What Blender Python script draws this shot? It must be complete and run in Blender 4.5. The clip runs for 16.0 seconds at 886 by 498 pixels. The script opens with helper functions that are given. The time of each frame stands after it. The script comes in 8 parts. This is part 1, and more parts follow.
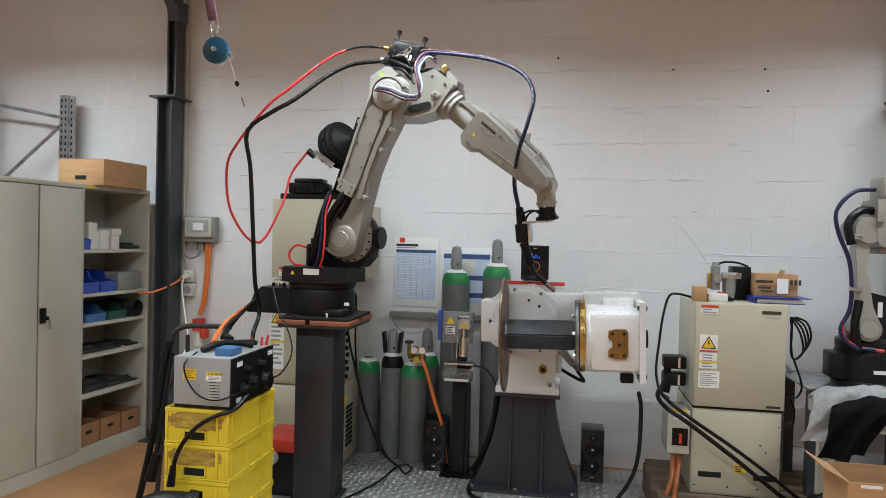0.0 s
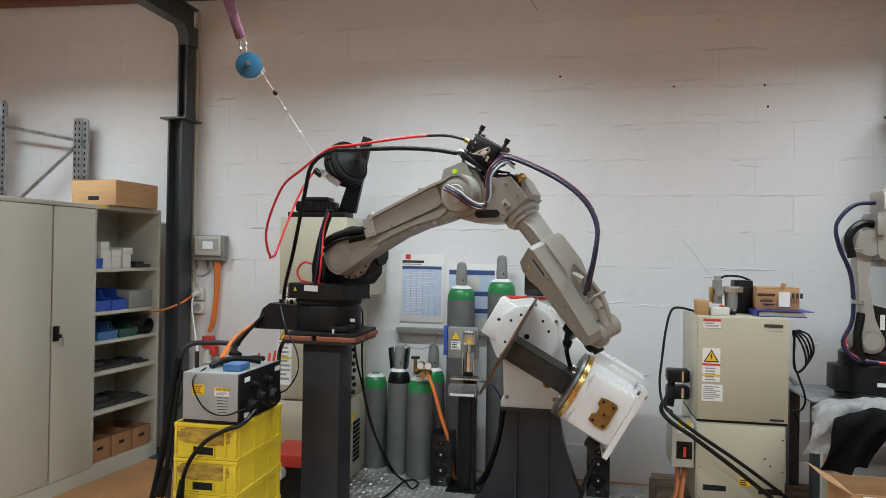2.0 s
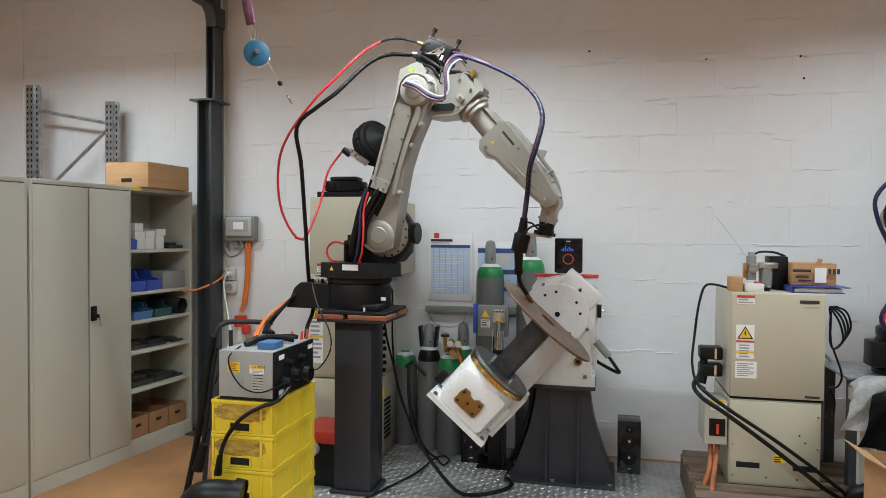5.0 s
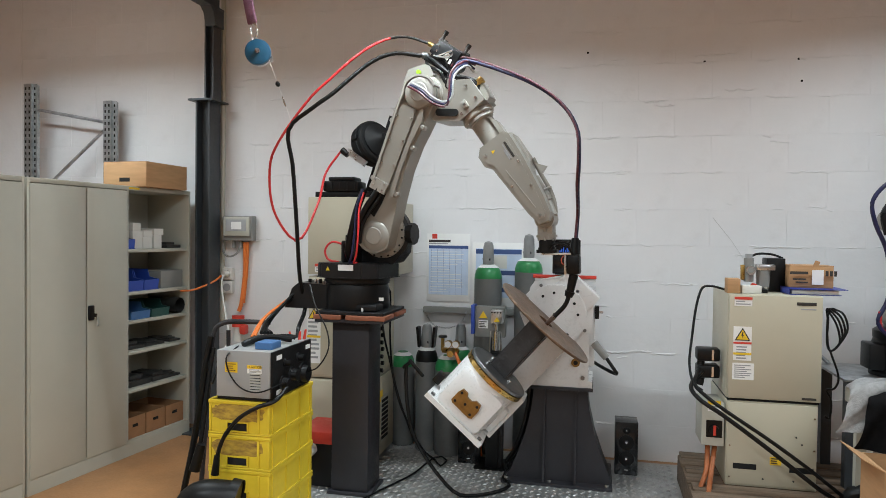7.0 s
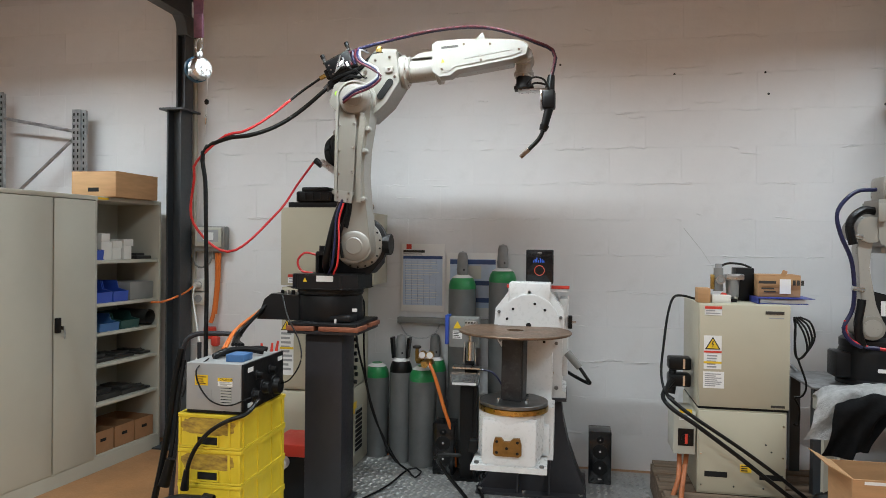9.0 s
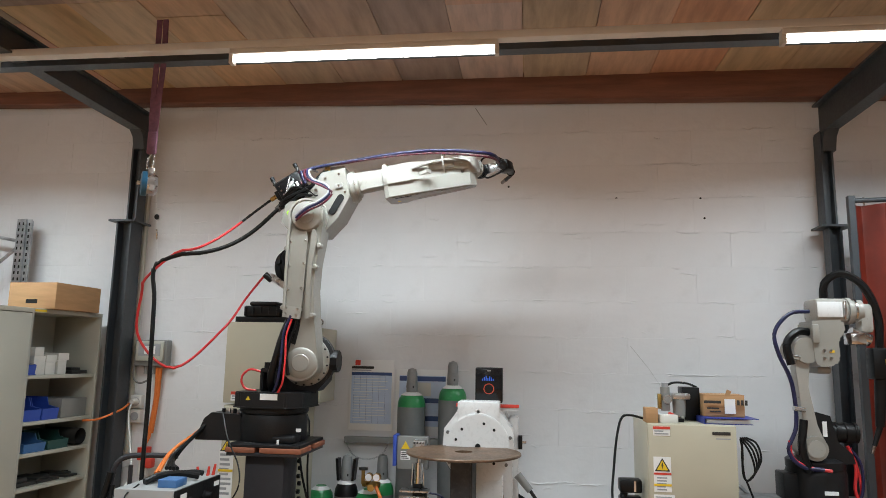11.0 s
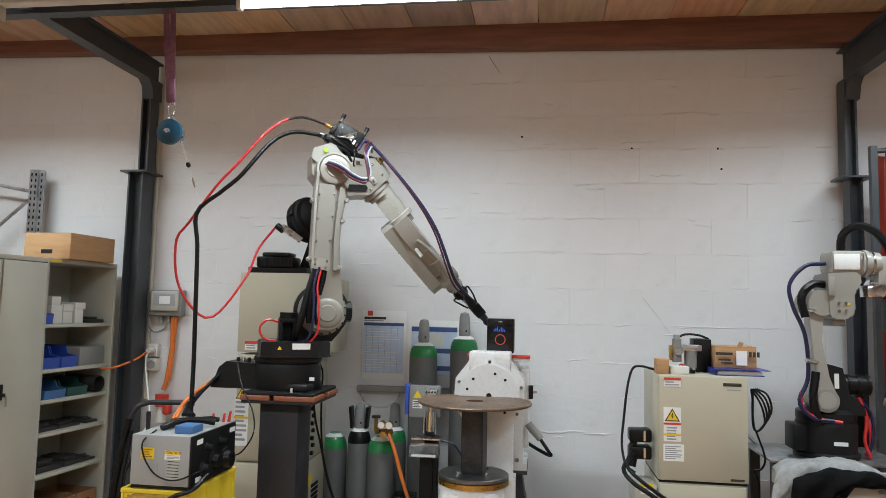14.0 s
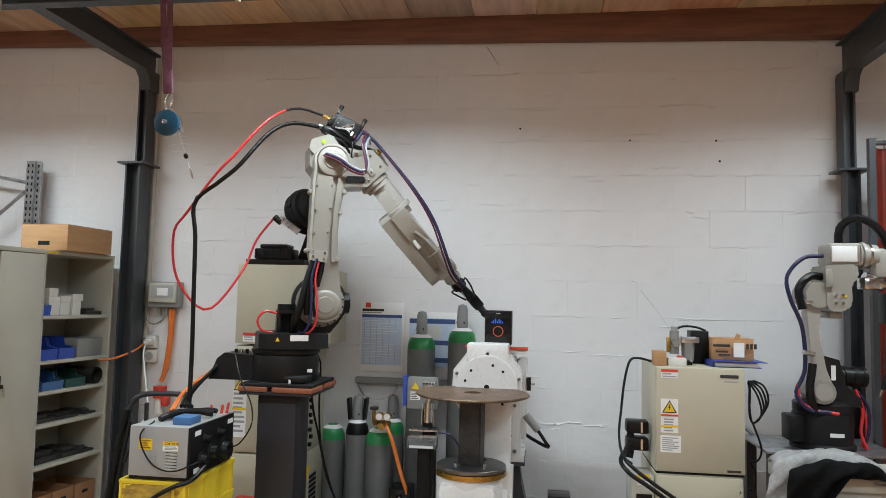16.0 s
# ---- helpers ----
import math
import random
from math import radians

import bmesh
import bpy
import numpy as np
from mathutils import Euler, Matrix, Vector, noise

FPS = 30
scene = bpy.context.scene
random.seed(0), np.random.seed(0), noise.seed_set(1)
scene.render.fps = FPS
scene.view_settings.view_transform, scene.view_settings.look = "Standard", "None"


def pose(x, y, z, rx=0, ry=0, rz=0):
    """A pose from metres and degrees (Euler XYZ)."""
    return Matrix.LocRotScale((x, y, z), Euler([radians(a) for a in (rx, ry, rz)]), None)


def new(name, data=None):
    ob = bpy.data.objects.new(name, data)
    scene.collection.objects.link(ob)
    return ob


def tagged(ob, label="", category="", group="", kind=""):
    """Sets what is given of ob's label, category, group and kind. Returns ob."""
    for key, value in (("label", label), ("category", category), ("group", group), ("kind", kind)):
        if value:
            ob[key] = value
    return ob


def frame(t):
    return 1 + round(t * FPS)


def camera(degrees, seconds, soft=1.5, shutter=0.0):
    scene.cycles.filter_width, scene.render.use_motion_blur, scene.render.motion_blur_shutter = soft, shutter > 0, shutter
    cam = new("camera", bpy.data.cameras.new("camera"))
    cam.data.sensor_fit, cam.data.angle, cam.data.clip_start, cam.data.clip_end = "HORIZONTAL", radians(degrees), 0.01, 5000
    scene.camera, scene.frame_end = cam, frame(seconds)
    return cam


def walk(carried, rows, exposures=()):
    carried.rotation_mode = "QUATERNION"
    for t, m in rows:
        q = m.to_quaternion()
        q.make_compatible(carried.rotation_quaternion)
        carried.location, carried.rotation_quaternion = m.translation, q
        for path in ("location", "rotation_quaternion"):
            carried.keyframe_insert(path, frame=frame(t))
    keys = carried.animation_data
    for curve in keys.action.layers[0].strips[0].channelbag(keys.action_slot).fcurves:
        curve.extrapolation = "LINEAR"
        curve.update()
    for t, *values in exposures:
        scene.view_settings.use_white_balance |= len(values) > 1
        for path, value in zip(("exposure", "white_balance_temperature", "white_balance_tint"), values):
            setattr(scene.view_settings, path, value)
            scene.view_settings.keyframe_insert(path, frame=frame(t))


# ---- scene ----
cam = camera(65.55, 16.0, soft=0.65)
# seconds, x, y, z, heading, pitch, roll of the hand-held camera
PATH = [
    (0, 0.0132, -0.0078, 1.6577, 9.957, -1.080, 1.426),
    (0.5, 0.0363, -0.0375, 1.6532, 10.491, -0.895, 1.661),
    (1, 0.0509, -0.0561, 1.6535, 10.715, -0.284, 1.350),
    (1.5, 0.0593, -0.0641, 1.6539, 10.821, 0.229, 0.978),
    (2, 0.0618, -0.0646, 1.6547, 10.843, 0.312, 0.965),
    (2.5, 0.0612, -0.0636, 1.6518, 10.834, 0.356, 1.047),
    (3, 0.0522, -0.0640, 1.6493, 11.539, -0.342, 0.635),
    (3.5, 0.0434, -0.0671, 1.6463, 12.327, -1.111, 0.404),
    (4, 0.0347, -0.0700, 1.6453, 12.777, -1.390, 0.347),
    (6.5, 0.0280, -0.0714, 1.6456, 12.723, -1.374, 0.630),
    (7, 0.0279, -0.0730, 1.6449, 12.655, -1.334, 0.691),
    (7.5, 0.0285, -0.0720, 1.6467, 12.645, -1.330, 0.740),
    (8, 0.0303, -0.0716, 1.6472, 12.543, -1.293, 0.801),
    (8.5, 0.0335, -0.0704, 1.6493, 12.475, -1.322, 0.833),
    (9, 0.0438, -0.0684, 1.6501, 10.699, -0.509, 0.610),
    (9.1, 0.0425, -0.0693, 1.6470, 10.358, 0.253, 0.606),
    (9.2, 0.0421, -0.0709, 1.6463, 9.860, 1.347, 0.601),
    (9.3, 0.0415, -0.0723, 1.6452, 9.395, 2.374, 0.595),
    (9.4, 0.0416, -0.0742, 1.6458, 8.804, 3.668, 0.590),
    (9.5, 0.0500, -0.0794, 1.6578, 8.186, 4.751, 0.601),
    (9.6, 0.0483, -0.0801, 1.6563, 7.766, 5.975, 0.613),
    (9.7, 0.0540, -0.0832, 1.6631, 7.538, 6.525, 0.642),
    (11.8, 0.0845, -0.0829, 1.6921, 7.011, 8.897, 1.042),
    (12, 0.0881, -0.0783, 1.6944, 7.240, 8.408, 1.066),
    (12.5, 0.0864, -0.0696, 1.6953, 7.733, 7.178, 1.085),
    (13, 0.0804, -0.0604, 1.6900, 8.013, 5.917, 1.135),
    (13.5, 0.0766, -0.0542, 1.6862, 8.047, 5.019, 1.214),
    (14, 0.0756, -0.0562, 1.6820, 8.008, 4.772, 1.255),
    (14.5, 0.0767, -0.0603, 1.6798, 7.968, 4.792, 1.285),
    (15, 0.0757, -0.0604, 1.6792, 7.845, 4.798, 1.378),
    (15.5, 0.0781, -0.0569, 1.6772, 7.840, 4.531, 1.347),
    (16, 0.0757, -0.0535, 1.6780, 7.833, 4.153, 1.306),
]
walk(cam, [(t, pose(x, y, z, 90 + p, 0, h) @ pose(0, 0, 0, 0, 0, r)) for t, x, y, z, h, p, r in PATH],
     exposures=[(0, 0.0, 6500, 10), (2.8, 0.0, 6500, 10), (3.5, 0.07, 6500, 10), (8.5, 0.04, 6500, 10), (9.0, 0.0, 6500, 10), (9.5, -0.18, 6500, 10), (10.4, -0.05, 6500, 10), (12.0, 0.10, 6500, 10), (12.6, 0.07, 6500, 10), (13.5, 0.02, 6500, 10), (16, 0.02, 6500, 10)])

# ---- world and light: a closed hall lit by fluorescent battens ----
world = bpy.data.worlds.new("world")
scene.world = world
world.use_nodes = True
world.node_tree.nodes["Background"].inputs[0].default_value = (0.6, 0.7, 0.85, 1)
world.node_tree.nodes["Background"].inputs[1].default_value = 0.004

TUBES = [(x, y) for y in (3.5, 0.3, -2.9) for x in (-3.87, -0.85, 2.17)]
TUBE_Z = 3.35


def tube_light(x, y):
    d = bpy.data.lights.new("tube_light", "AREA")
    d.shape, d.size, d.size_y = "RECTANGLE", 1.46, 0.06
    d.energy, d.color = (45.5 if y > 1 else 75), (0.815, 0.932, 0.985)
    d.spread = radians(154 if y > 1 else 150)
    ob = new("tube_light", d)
    # lights of the wall row are tilted to brighten the wall; their tubes hang level
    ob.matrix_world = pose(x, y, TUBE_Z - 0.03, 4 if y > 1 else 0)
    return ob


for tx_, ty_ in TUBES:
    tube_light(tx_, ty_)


# ---- materials ----
def mat(name, col, rough=0.5, metal=0.0, var=0.12, scale=6.0, bump=0.0, bscale=40.0, col2=None, stretch=(1, 1, 1), rvar=0.15,
        emit=None, stren=0.0, coords="Object", island=False, spec=None, dirt=0.0, dirt_col=(0.12, 0.09, 0.06)):
    m = bpy.data.materials.new(name)
    m.use_nodes = True
    nt = m.node_tree
    b = nt.nodes["Principled BSDF"]
    L = nt.links.new
    tc = nt.nodes.new("ShaderNodeTexCoord")
    mp = nt.nodes.new("ShaderNodeMapping")
    mp.inputs["Scale"].default_value = stretch
    L(tc.outputs[coords], mp.inputs[0])
    n1 = nt.nodes.new("ShaderNodeTexNoise")
    n1.inputs["Scale"].default_value, n1.inputs["Detail"].default_value, n1.inputs["Roughness"].default_value = scale, 6, 0.62
    L(mp.outputs[0], n1.inputs["Vector"])
    n2 = nt.nodes.new("ShaderNodeTexNoise")
    n2.inputs["Scale"].default_value, n2.inputs["Detail"].default_value = bscale, 4
    L(mp.outputs[0], n2.inputs["Vector"])
    c2 = col2 or tuple(max(0, c * (1 - 2.2 * var)) for c in col)
    mix = nt.nodes.new("ShaderNodeMix")
    mix.data_type = "RGBA"
    mix.inputs[6].default_value, mix.inputs[7].default_value = (*c2, 1), (*col, 1)
    ramp = nt.nodes.new("ShaderNodeMapRange")
    ramp.inputs[1].default_value, ramp.inputs[2].default_value = 0.3, 0.62
    L(n1.outputs[0], ramp.inputs[0])
    L(ramp.outputs[0], mix.inputs[0])
    out = mix.outputs[2]
    if island:
        g = nt.nodes.new("ShaderNodeNewGeometry" if island == "geo" else "ShaderNodeObjectInfo")
        hs = nt.nodes.new("ShaderNodeHueSaturation")
        mr = nt.nodes.new("ShaderNodeMapRange")
        mr.inputs[3].default_value, mr.inputs[4].default_value = (0.72, 1.2) if island == "geo" else (0.985, 1.008)
        L(g.outputs["Random Per Island" if island == "geo" else "Random"], mr.inputs[0])
        L(mr.outputs[0], hs.inputs["Value"])
        L(out, hs.inputs["Color"])
        out = hs.outputs[0]
    if dirt:
        n3 = nt.nodes.new("ShaderNodeTexNoise")
        n3.inputs["Scale"].default_value, n3.inputs["Detail"].default_value, n3.inputs["Roughness"].default_value = scale * 2.7, 8, 0.75
        L(mp.outputs[0], n3.inputs["Vector"])
        r3 = nt.nodes.new("ShaderNodeMapRange")
        r3.inputs[1].default_value, r3.inputs[2].default_value, r3.inputs[4].default_value = 0.55, 0.75, dirt
        L(n3.outputs[0], r3.inputs[0])
        m3 = nt.nodes.new("ShaderNodeMix")
        m3.data_type = "RGBA"
        L(r3.outputs[0], m3.inputs[0])
        L(out, m3.inputs[6])
        m3.inputs[7].default_value = (*dirt_col, 1)
        out = m3.outputs[2]
    L(out, b.inputs["Base Color"])
    rr = nt.nodes.new("ShaderNodeMapRange")
    rr.inputs[3].default_value, rr.inputs[4].default_value = max(0.03, rough - rvar), min(1, rough + rvar)
    L(n2.outputs[0], rr.inputs[0])
    L(rr.outputs[0], b.inputs["Roughness"])
    b.inputs["Metallic"].default_value = metal
    if spec is not None:
        b.inputs["Specular IOR Level"].default_value = spec
    if bump:
        bp = nt.nodes.new("ShaderNodeBump")
        bp.inputs["Strength"].default_value, bp.inputs["Distance"].default_value = bump, 0.01
        L(n2.outputs[0], bp.inputs["Height"])
        L(bp.outputs[0], b.inputs["Normal"])
    if emit:
        b.inputs["Emission Color"].default_value, b.inputs["Emission Strength"].default_value = (*emit, 1), stren
    return m


def glass(name, col=(0.9, 0.95, 0.95), rough=0.03):
    m = bpy.data.materials.new(name)
    m.use_nodes = True
    b = m.node_tree.nodes["Principled BSDF"]
    b.inputs["Base Color"].default_value, b.inputs["Roughness"].default_value = (*col, 1), rough
    b.inputs["Transmission Weight"].default_value = 0.9
    return m


M_WALL = mat("painted block wall", (0.76, 0.76, 0.77), 0.6, var=0.03, scale=1.4, bump=0.5, bscale=11, island="obj", dirt=0.14, dirt_col=(0.45, 0.44, 0.42))
M_MORTAR = mat("painted mortar", (0.74, 0.74, 0.745), 0.75, var=0.05, scale=3, bump=0.3, bscale=30)
M_PLASTER = mat("plastered wall", (0.72, 0.71, 0.69), 0.75, var=0.05, scale=1.2, bump=0.2, bscale=14)
M_FLOOR = mat("ochre floor coating", (0.42, 0.21, 0.09), 0.42, var=0.14, scale=2.2, bump=0.12, bscale=60, dirt=0.35, dirt_col=(0.2, 0.11, 0.06))
M_PLATE = mat("checker plate aluminium", (0.50, 0.50, 0.49), 0.34, metal=0.6, var=0.16, scale=4, bump=0.1, bscale=90, dirt=0.35, dirt_col=(0.17, 0.15, 0.13))
M_PLANK = mat("plywood ceiling panel", (0.56, 0.33, 0.15), 0.6, var=0.16, scale=2.4, stretch=(5, 0.7, 5), bump=0.08, bscale=30, island="geo", coords="Object")
nt_ = M_PLANK.node_tree
hs_ = [n for n in nt_.nodes if n.bl_idname == "ShaderNodeHueSaturation"][0]
geo_ = nt_.nodes.new("ShaderNodeNewGeometry")
for k_, (socket_, lo_, hi_) in enumerate((("Saturation", 0.5, 1.0), ("Hue", 0.478, 0.512))):
    mul_ = nt_.nodes.new("ShaderNodeMath")
    mul_.operation = "MULTIPLY"
    mul_.inputs[1].default_value = 7.31 + 9.7 * k_
    fr_ = nt_.nodes.new("ShaderNodeMath")
    fr_.operation = "FRACT"
    mr_ = nt_.nodes.new("ShaderNodeMapRange")
    mr_.inputs[3].default_value, mr_.inputs[4].default_value = lo_, hi_
    nt_.links.new(geo_.outputs["Random Per Island"], mul_.inputs[0])
    nt_.links.new(mul_.outputs[0], fr_.inputs[0])
    nt_.links.new(fr_.outputs[0], mr_.inputs[0])
    nt_.links.new(mr_.outputs[0], hs_.inputs[socket_])
M_TIMBER = mat("red brown timber", (0.21, 0.085, 0.05), 0.65, var=0.2, scale=3, stretch=(0.6, 6, 6), bump=0.15, bscale=25)
M_STEEL = mat("grey painted steel", (0.045, 0.053, 0.061), 0.45, var=0.1, scale=4, bump=0.04, bscale=50, dirt=0.2, dirt_col=(0.16, 0.15, 0.14))
M_CABINET = mat("pale grey enamel", (0.47, 0.465, 0.40), 0.42, var=0.03, scale=2.5, bump=0.02, bscale=60)
M_CABIN = mat("grey enamel inside", (0.44, 0.44, 0.39), 0.5, var=0.05, scale=3)
M_SLIT = mat("black gap", (0.012, 0.012, 0.012), 0.8, spec=0.28)
M_CARD = mat("brown cardboard", (0.47, 0.27, 0.13), 0.85, var=0.08, scale=5, bump=0.1, bscale=70, stretch=(1, 1, 6))
M_CARD2 = mat("dark cardboard", (0.33, 0.17, 0.08), 0.85, var=0.1, scale=5, bump=0.1, bscale=70)
M_INK = mat("dark print", (0.05, 0.045, 0.04), 0.7, spec=0.28)
M_BLUE = mat("blue plastic", (0.03, 0.08, 0.42), 0.38, var=0.05)
M_BLUE2 = mat("worn blue plastic", (0.06, 0.16, 0.36), 0.42, var=0.08)
M_GREENBIN = mat("dark green plastic", (0.03, 0.09, 0.08), 0.42, var=0.05)
M_GREYBIN = mat("grey plastic", (0.24, 0.24, 0.23), 0.5, var=0.06)
M_WHITECARD = mat("white card", (0.68, 0.67, 0.63), 0.7, var=0.04)
M_DARKPART = mat("dark steel parts", (0.06, 0.058, 0.055), 0.5, metal=0.5, var=0.2, scale=20)
M_ROBOT = mat("warm grey robot paint", (0.275, 0.262, 0.232), 0.36, var=0.03, scale=5, bump=0.02, bscale=70, dirt=0.10, dirt_col=(0.33, 0.30, 0.25))
M_ROBOT2 = mat("pale robot paint", (0.33, 0.316, 0.285), 0.32, var=0.03, scale=5, bump=0.015, bscale=70)
M_WHITE = mat("clean white machine paint", (0.70, 0.70, 0.695), 0.3, var=0.012, scale=2, bump=0.006, bscale=50)
M_CAST = mat("dark grey casting", (0.011, 0.011, 0.012), 0.42, var=0.1, scale=8, bump=0.08, bscale=90, spec=0.28)
M_PED = mat("anthracite paint", (0.033, 0.032, 0.037), 0.42, var=0.08, scale=4, bump=0.05, bscale=90, dirt=0.12, dirt_col=(0.1, 0.1, 0.1), spec=0.28)
M_BLACK = mat("black plastic", (0.0042, 0.0042, 0.0045), 0.42, var=0.1, scale=8, bump=0.05, bscale=60, spec=0.28)
M_GLOSS = mat("gloss black", (0.008, 0.008, 0.009), 0.12, var=0.1, spec=0.35)
M_RUBBER = mat("black rubber", (0.003, 0.003, 0.0033), 0.42, var=0.15, scale=30, bump=0.05, bscale=120, spec=0.28)
M_DRUM = mat("matt black moulding", (0.0036, 0.0036, 0.0039), 0.62, var=0.1, scale=10, spec=0.3)
M_RED = mat("red hose", (0.62, 0.028, 0.03), 0.35, var=0.06, scale=20)
M_PINK = mat("red striped hose", (0.12, 0.012, 0.022), 0.4, var=0.25, scale=60, col2=(0.006, 0.005, 0.012))
M_HBLUE = mat("navy hose", (0.009, 0.011, 0.06), 0.42, var=0.25, scale=50)
M_ORANGE = mat("orange hose", (0.75, 0.19, 0.035), 0.42, var=0.06, scale=15)
M_RUST = mat("red oxide spacer", (0.30, 0.10, 0.05), 0.55, var=0.15, scale=12, bump=0.08, bscale=90)
M_ALU = mat("bare aluminium", (0.62, 0.62, 0.62), 0.3, metal=1.0, var=0.1, scale=12)
M_CHROME = mat("plated steel", (0.7, 0.7, 0.7), 0.2, metal=1.0, var=0.06)
M_GALV = mat("galvanised steel", (0.50, 0.52, 0.54), 0.38, metal=0.9, var=0.22, scale=14, bump=0.05, bscale=60)
M_BRASS = mat("brass", (0.58, 0.38, 0.12), 0.3, metal=1.0, var=0.2, scale=15)
M_BRONZE = mat("bronze pad", (0.30, 0.17, 0.05), 0.42, metal=0.8, var=0.2, scale=15)
M_RSTEEL = mat("heat stained steel", (0.22, 0.135, 0.085), 0.42, metal=0.5, var=0.3, scale=5, bump=0.08, bscale=60, dirt=0.5, dirt_col=(0.13, 0.075, 0.04))
M_MILL = mat("mill scale steel", (0.04, 0.04, 0.042), 0.5, metal=0.45, var=0.35, scale=7, bump=0.08, bscale=50, dirt=0.3, dirt_col=(0.16, 0.16, 0.165))
M_GSTEEL = mat("ground steel", (0.22, 0.22, 0.22), 0.4, metal=0.9, var=0.2, scale=10)
M_BEIGE = mat("controller beige enamel", (0.475, 0.44, 0.335), 0.38, var=0.025, scale=3, bump=0.02, bscale=80)
M_CYL = mat("grey cylinder paint", (0.155, 0.16, 0.158), 0.42, var=0.10, scale=5, bump=0.06, bscale=30, dirt=0.18, dirt_col=(0.3, 0.3, 0.29))
M_GREEN = mat("green shoulder paint", (0.02, 0.24, 0.07), 0.36, var=0.12, scale=9, dirt=0.25, dirt_col=(0.3, 0.38, 0.32))
M_CAP = mat("cylinder cap grey", (0.24, 0.245, 0.245), 0.36, var=0.1, scale=12)
M_YELLOW = mat("yellow crate plastic", (0.72, 0.53, 0.03), 0.45, var=0.07, scale=6, bump=0.04, bscale=50, dirt=0.15, dirt_col=(0.45, 0.3, 0.05))
M_GRIME = mat("torn label remains", (0.50, 0.33, 0.04), 0.7, var=0.5, scale=22, col2=(0.13, 0.06, 0.02), stretch=(0.6, 1, 1.6), dirt=0.85, dirt_col=(0.16, 0.09, 0.03))
M_GEN = mat("silver grey enamel", (0.33, 0.335, 0.33), 0.4, var=0.04, scale=5)
M_LABEL = mat("white label", (0.8, 0.8, 0.79), 0.5, var=0.02)
M_LYEL = mat("yellow label", (0.80, 0.53, 0.02), 0.5, var=0.04)
M_LRED = mat("red label", (0.62, 0.05, 0.03), 0.5, var=0.04)
M_LGREY = mat("grey print", (0.36, 0.37, 0.38), 0.6)
M_PBLUE = mat("poster blue print", (0.55, 0.66, 0.83), 0.45, var=0.06, scale=10)
M_PNAVY = mat("poster navy print", (0.045, 0.09, 0.24), 0.45, var=0.05)
M_WOODP = mat("weathered pallet wood", (0.19, 0.13, 0.085), 0.8, var=0.25, scale=4, stretch=(1, 8, 8), bump=0.3, bscale=30)
M_ORANGED = mat("dull orange sheath", (0.40, 0.12, 0.035), 0.5, var=0.15, scale=20)
M_CLOTHW = mat("grey fleece", (0.62, 0.62, 0.62), 0.95, var=0.14, scale=26, bump=0.6, bscale=150)
M_CLOTHB = mat("black cloth", (0.013, 0.013, 0.014), 0.95, var=0.2, scale=20, bump=0.25, bscale=120, spec=0.2)
M_CURTAIN = mat("red welding curtain", (0.17, 0.022, 0.012), 0.35, var=0.2, scale=4)
M_STRAP = mat("purple strap", (0.20, 0.085, 0.13), 0.8, var=0.2, scale=30, bump=0.3, bscale=120)
M_TUBE = mat("lit tube", (0.9, 0.9, 0.9), 0.4, emit=(1.0, 0.98, 0.96), stren=9.0)
M_BATTEN = mat("batten white", (0.62, 0.58, 0.52), 0.5, var=0.05)
M_LED = mat("green lamp", (0.25, 0.5, 0.03), 0.3, emit=(0.5, 0.85, 0.02), stren=0.35)
M_BALBLUE = mat("blue balancer cover", (0.012, 0.085, 0.16), 0.4, var=0.1, scale=20)
M_CRACK = mat("grey crack", (0.62, 0.62, 0.615), 0.8)
M_SCRB = mat("display blue", (0.02, 0.05, 0.2), 0.3, emit=(0.03, 0.12, 0.6), stren=0.7)
M_SCRR = mat("display red", (0.2, 0.03, 0.02), 0.3, emit=(0.6, 0.08, 0.03), stren=0.4)
M_GLASS = glass("clear polycarbonate", (0.8, 0.85, 0.87), 0.12)
M_BINDER = mat("blue binder", (0.03, 0.05, 0.28), 0.45, var=0.06)
M_COPPER = mat("copper nozzle", (0.26, 0.2, 0.17), 0.3, metal=1.0, var=0.15, scale=30)


# ---- mesh helpers ----
def box(bm, x0, x1, y0, y1, z0, z1, bev=0.0, seg=2, m=None):
    r = bmesh.ops.create_cube(bm, size=1)
    vs = r["verts"]
    bmesh.ops.scale(bm, vec=(x1 - x0, y1 - y0, z1 - z0), verts=vs)
    bmesh.ops.translate(bm, vec=((x0 + x1) / 2, (y0 + y1) / 2, (z0 + z1) / 2), verts=vs)
    if bev:
        es = list({e for v in vs for e in v.link_edges})
        r2 = bmesh.ops.bevel(bm, geom=es, offset=bev, segments=seg, affect="EDGES", profile=0.5)
        vs = list({v for v in r2["verts"]} | {v for f_ in r2["faces"] for v in f_.verts} | {v for v in vs if v.is_valid})
    if m is not None:
        bmesh.ops.transform(bm, matrix=m, verts=[v for v in vs if v.is_valid])
    return vs


def cyl(bm, p0, p1, r0, r1=None, seg=20, caps=True):
    p0, p1 = Vector(p0), Vector(p1)
    d = p1 - p0
    q = d.to_track_quat("Z", "Y").to_matrix().to_4x4()
    r = bmesh.ops.create_cone(bm, cap_ends=caps, segments=seg, radius1=r0, radius2=r0 if r1 is None else r1, depth=d.length)
    bmesh.ops.transform(bm, matrix=Matrix.Translation((p0 + p1) / 2) @ q, verts=r["verts"])
    return r["verts"]


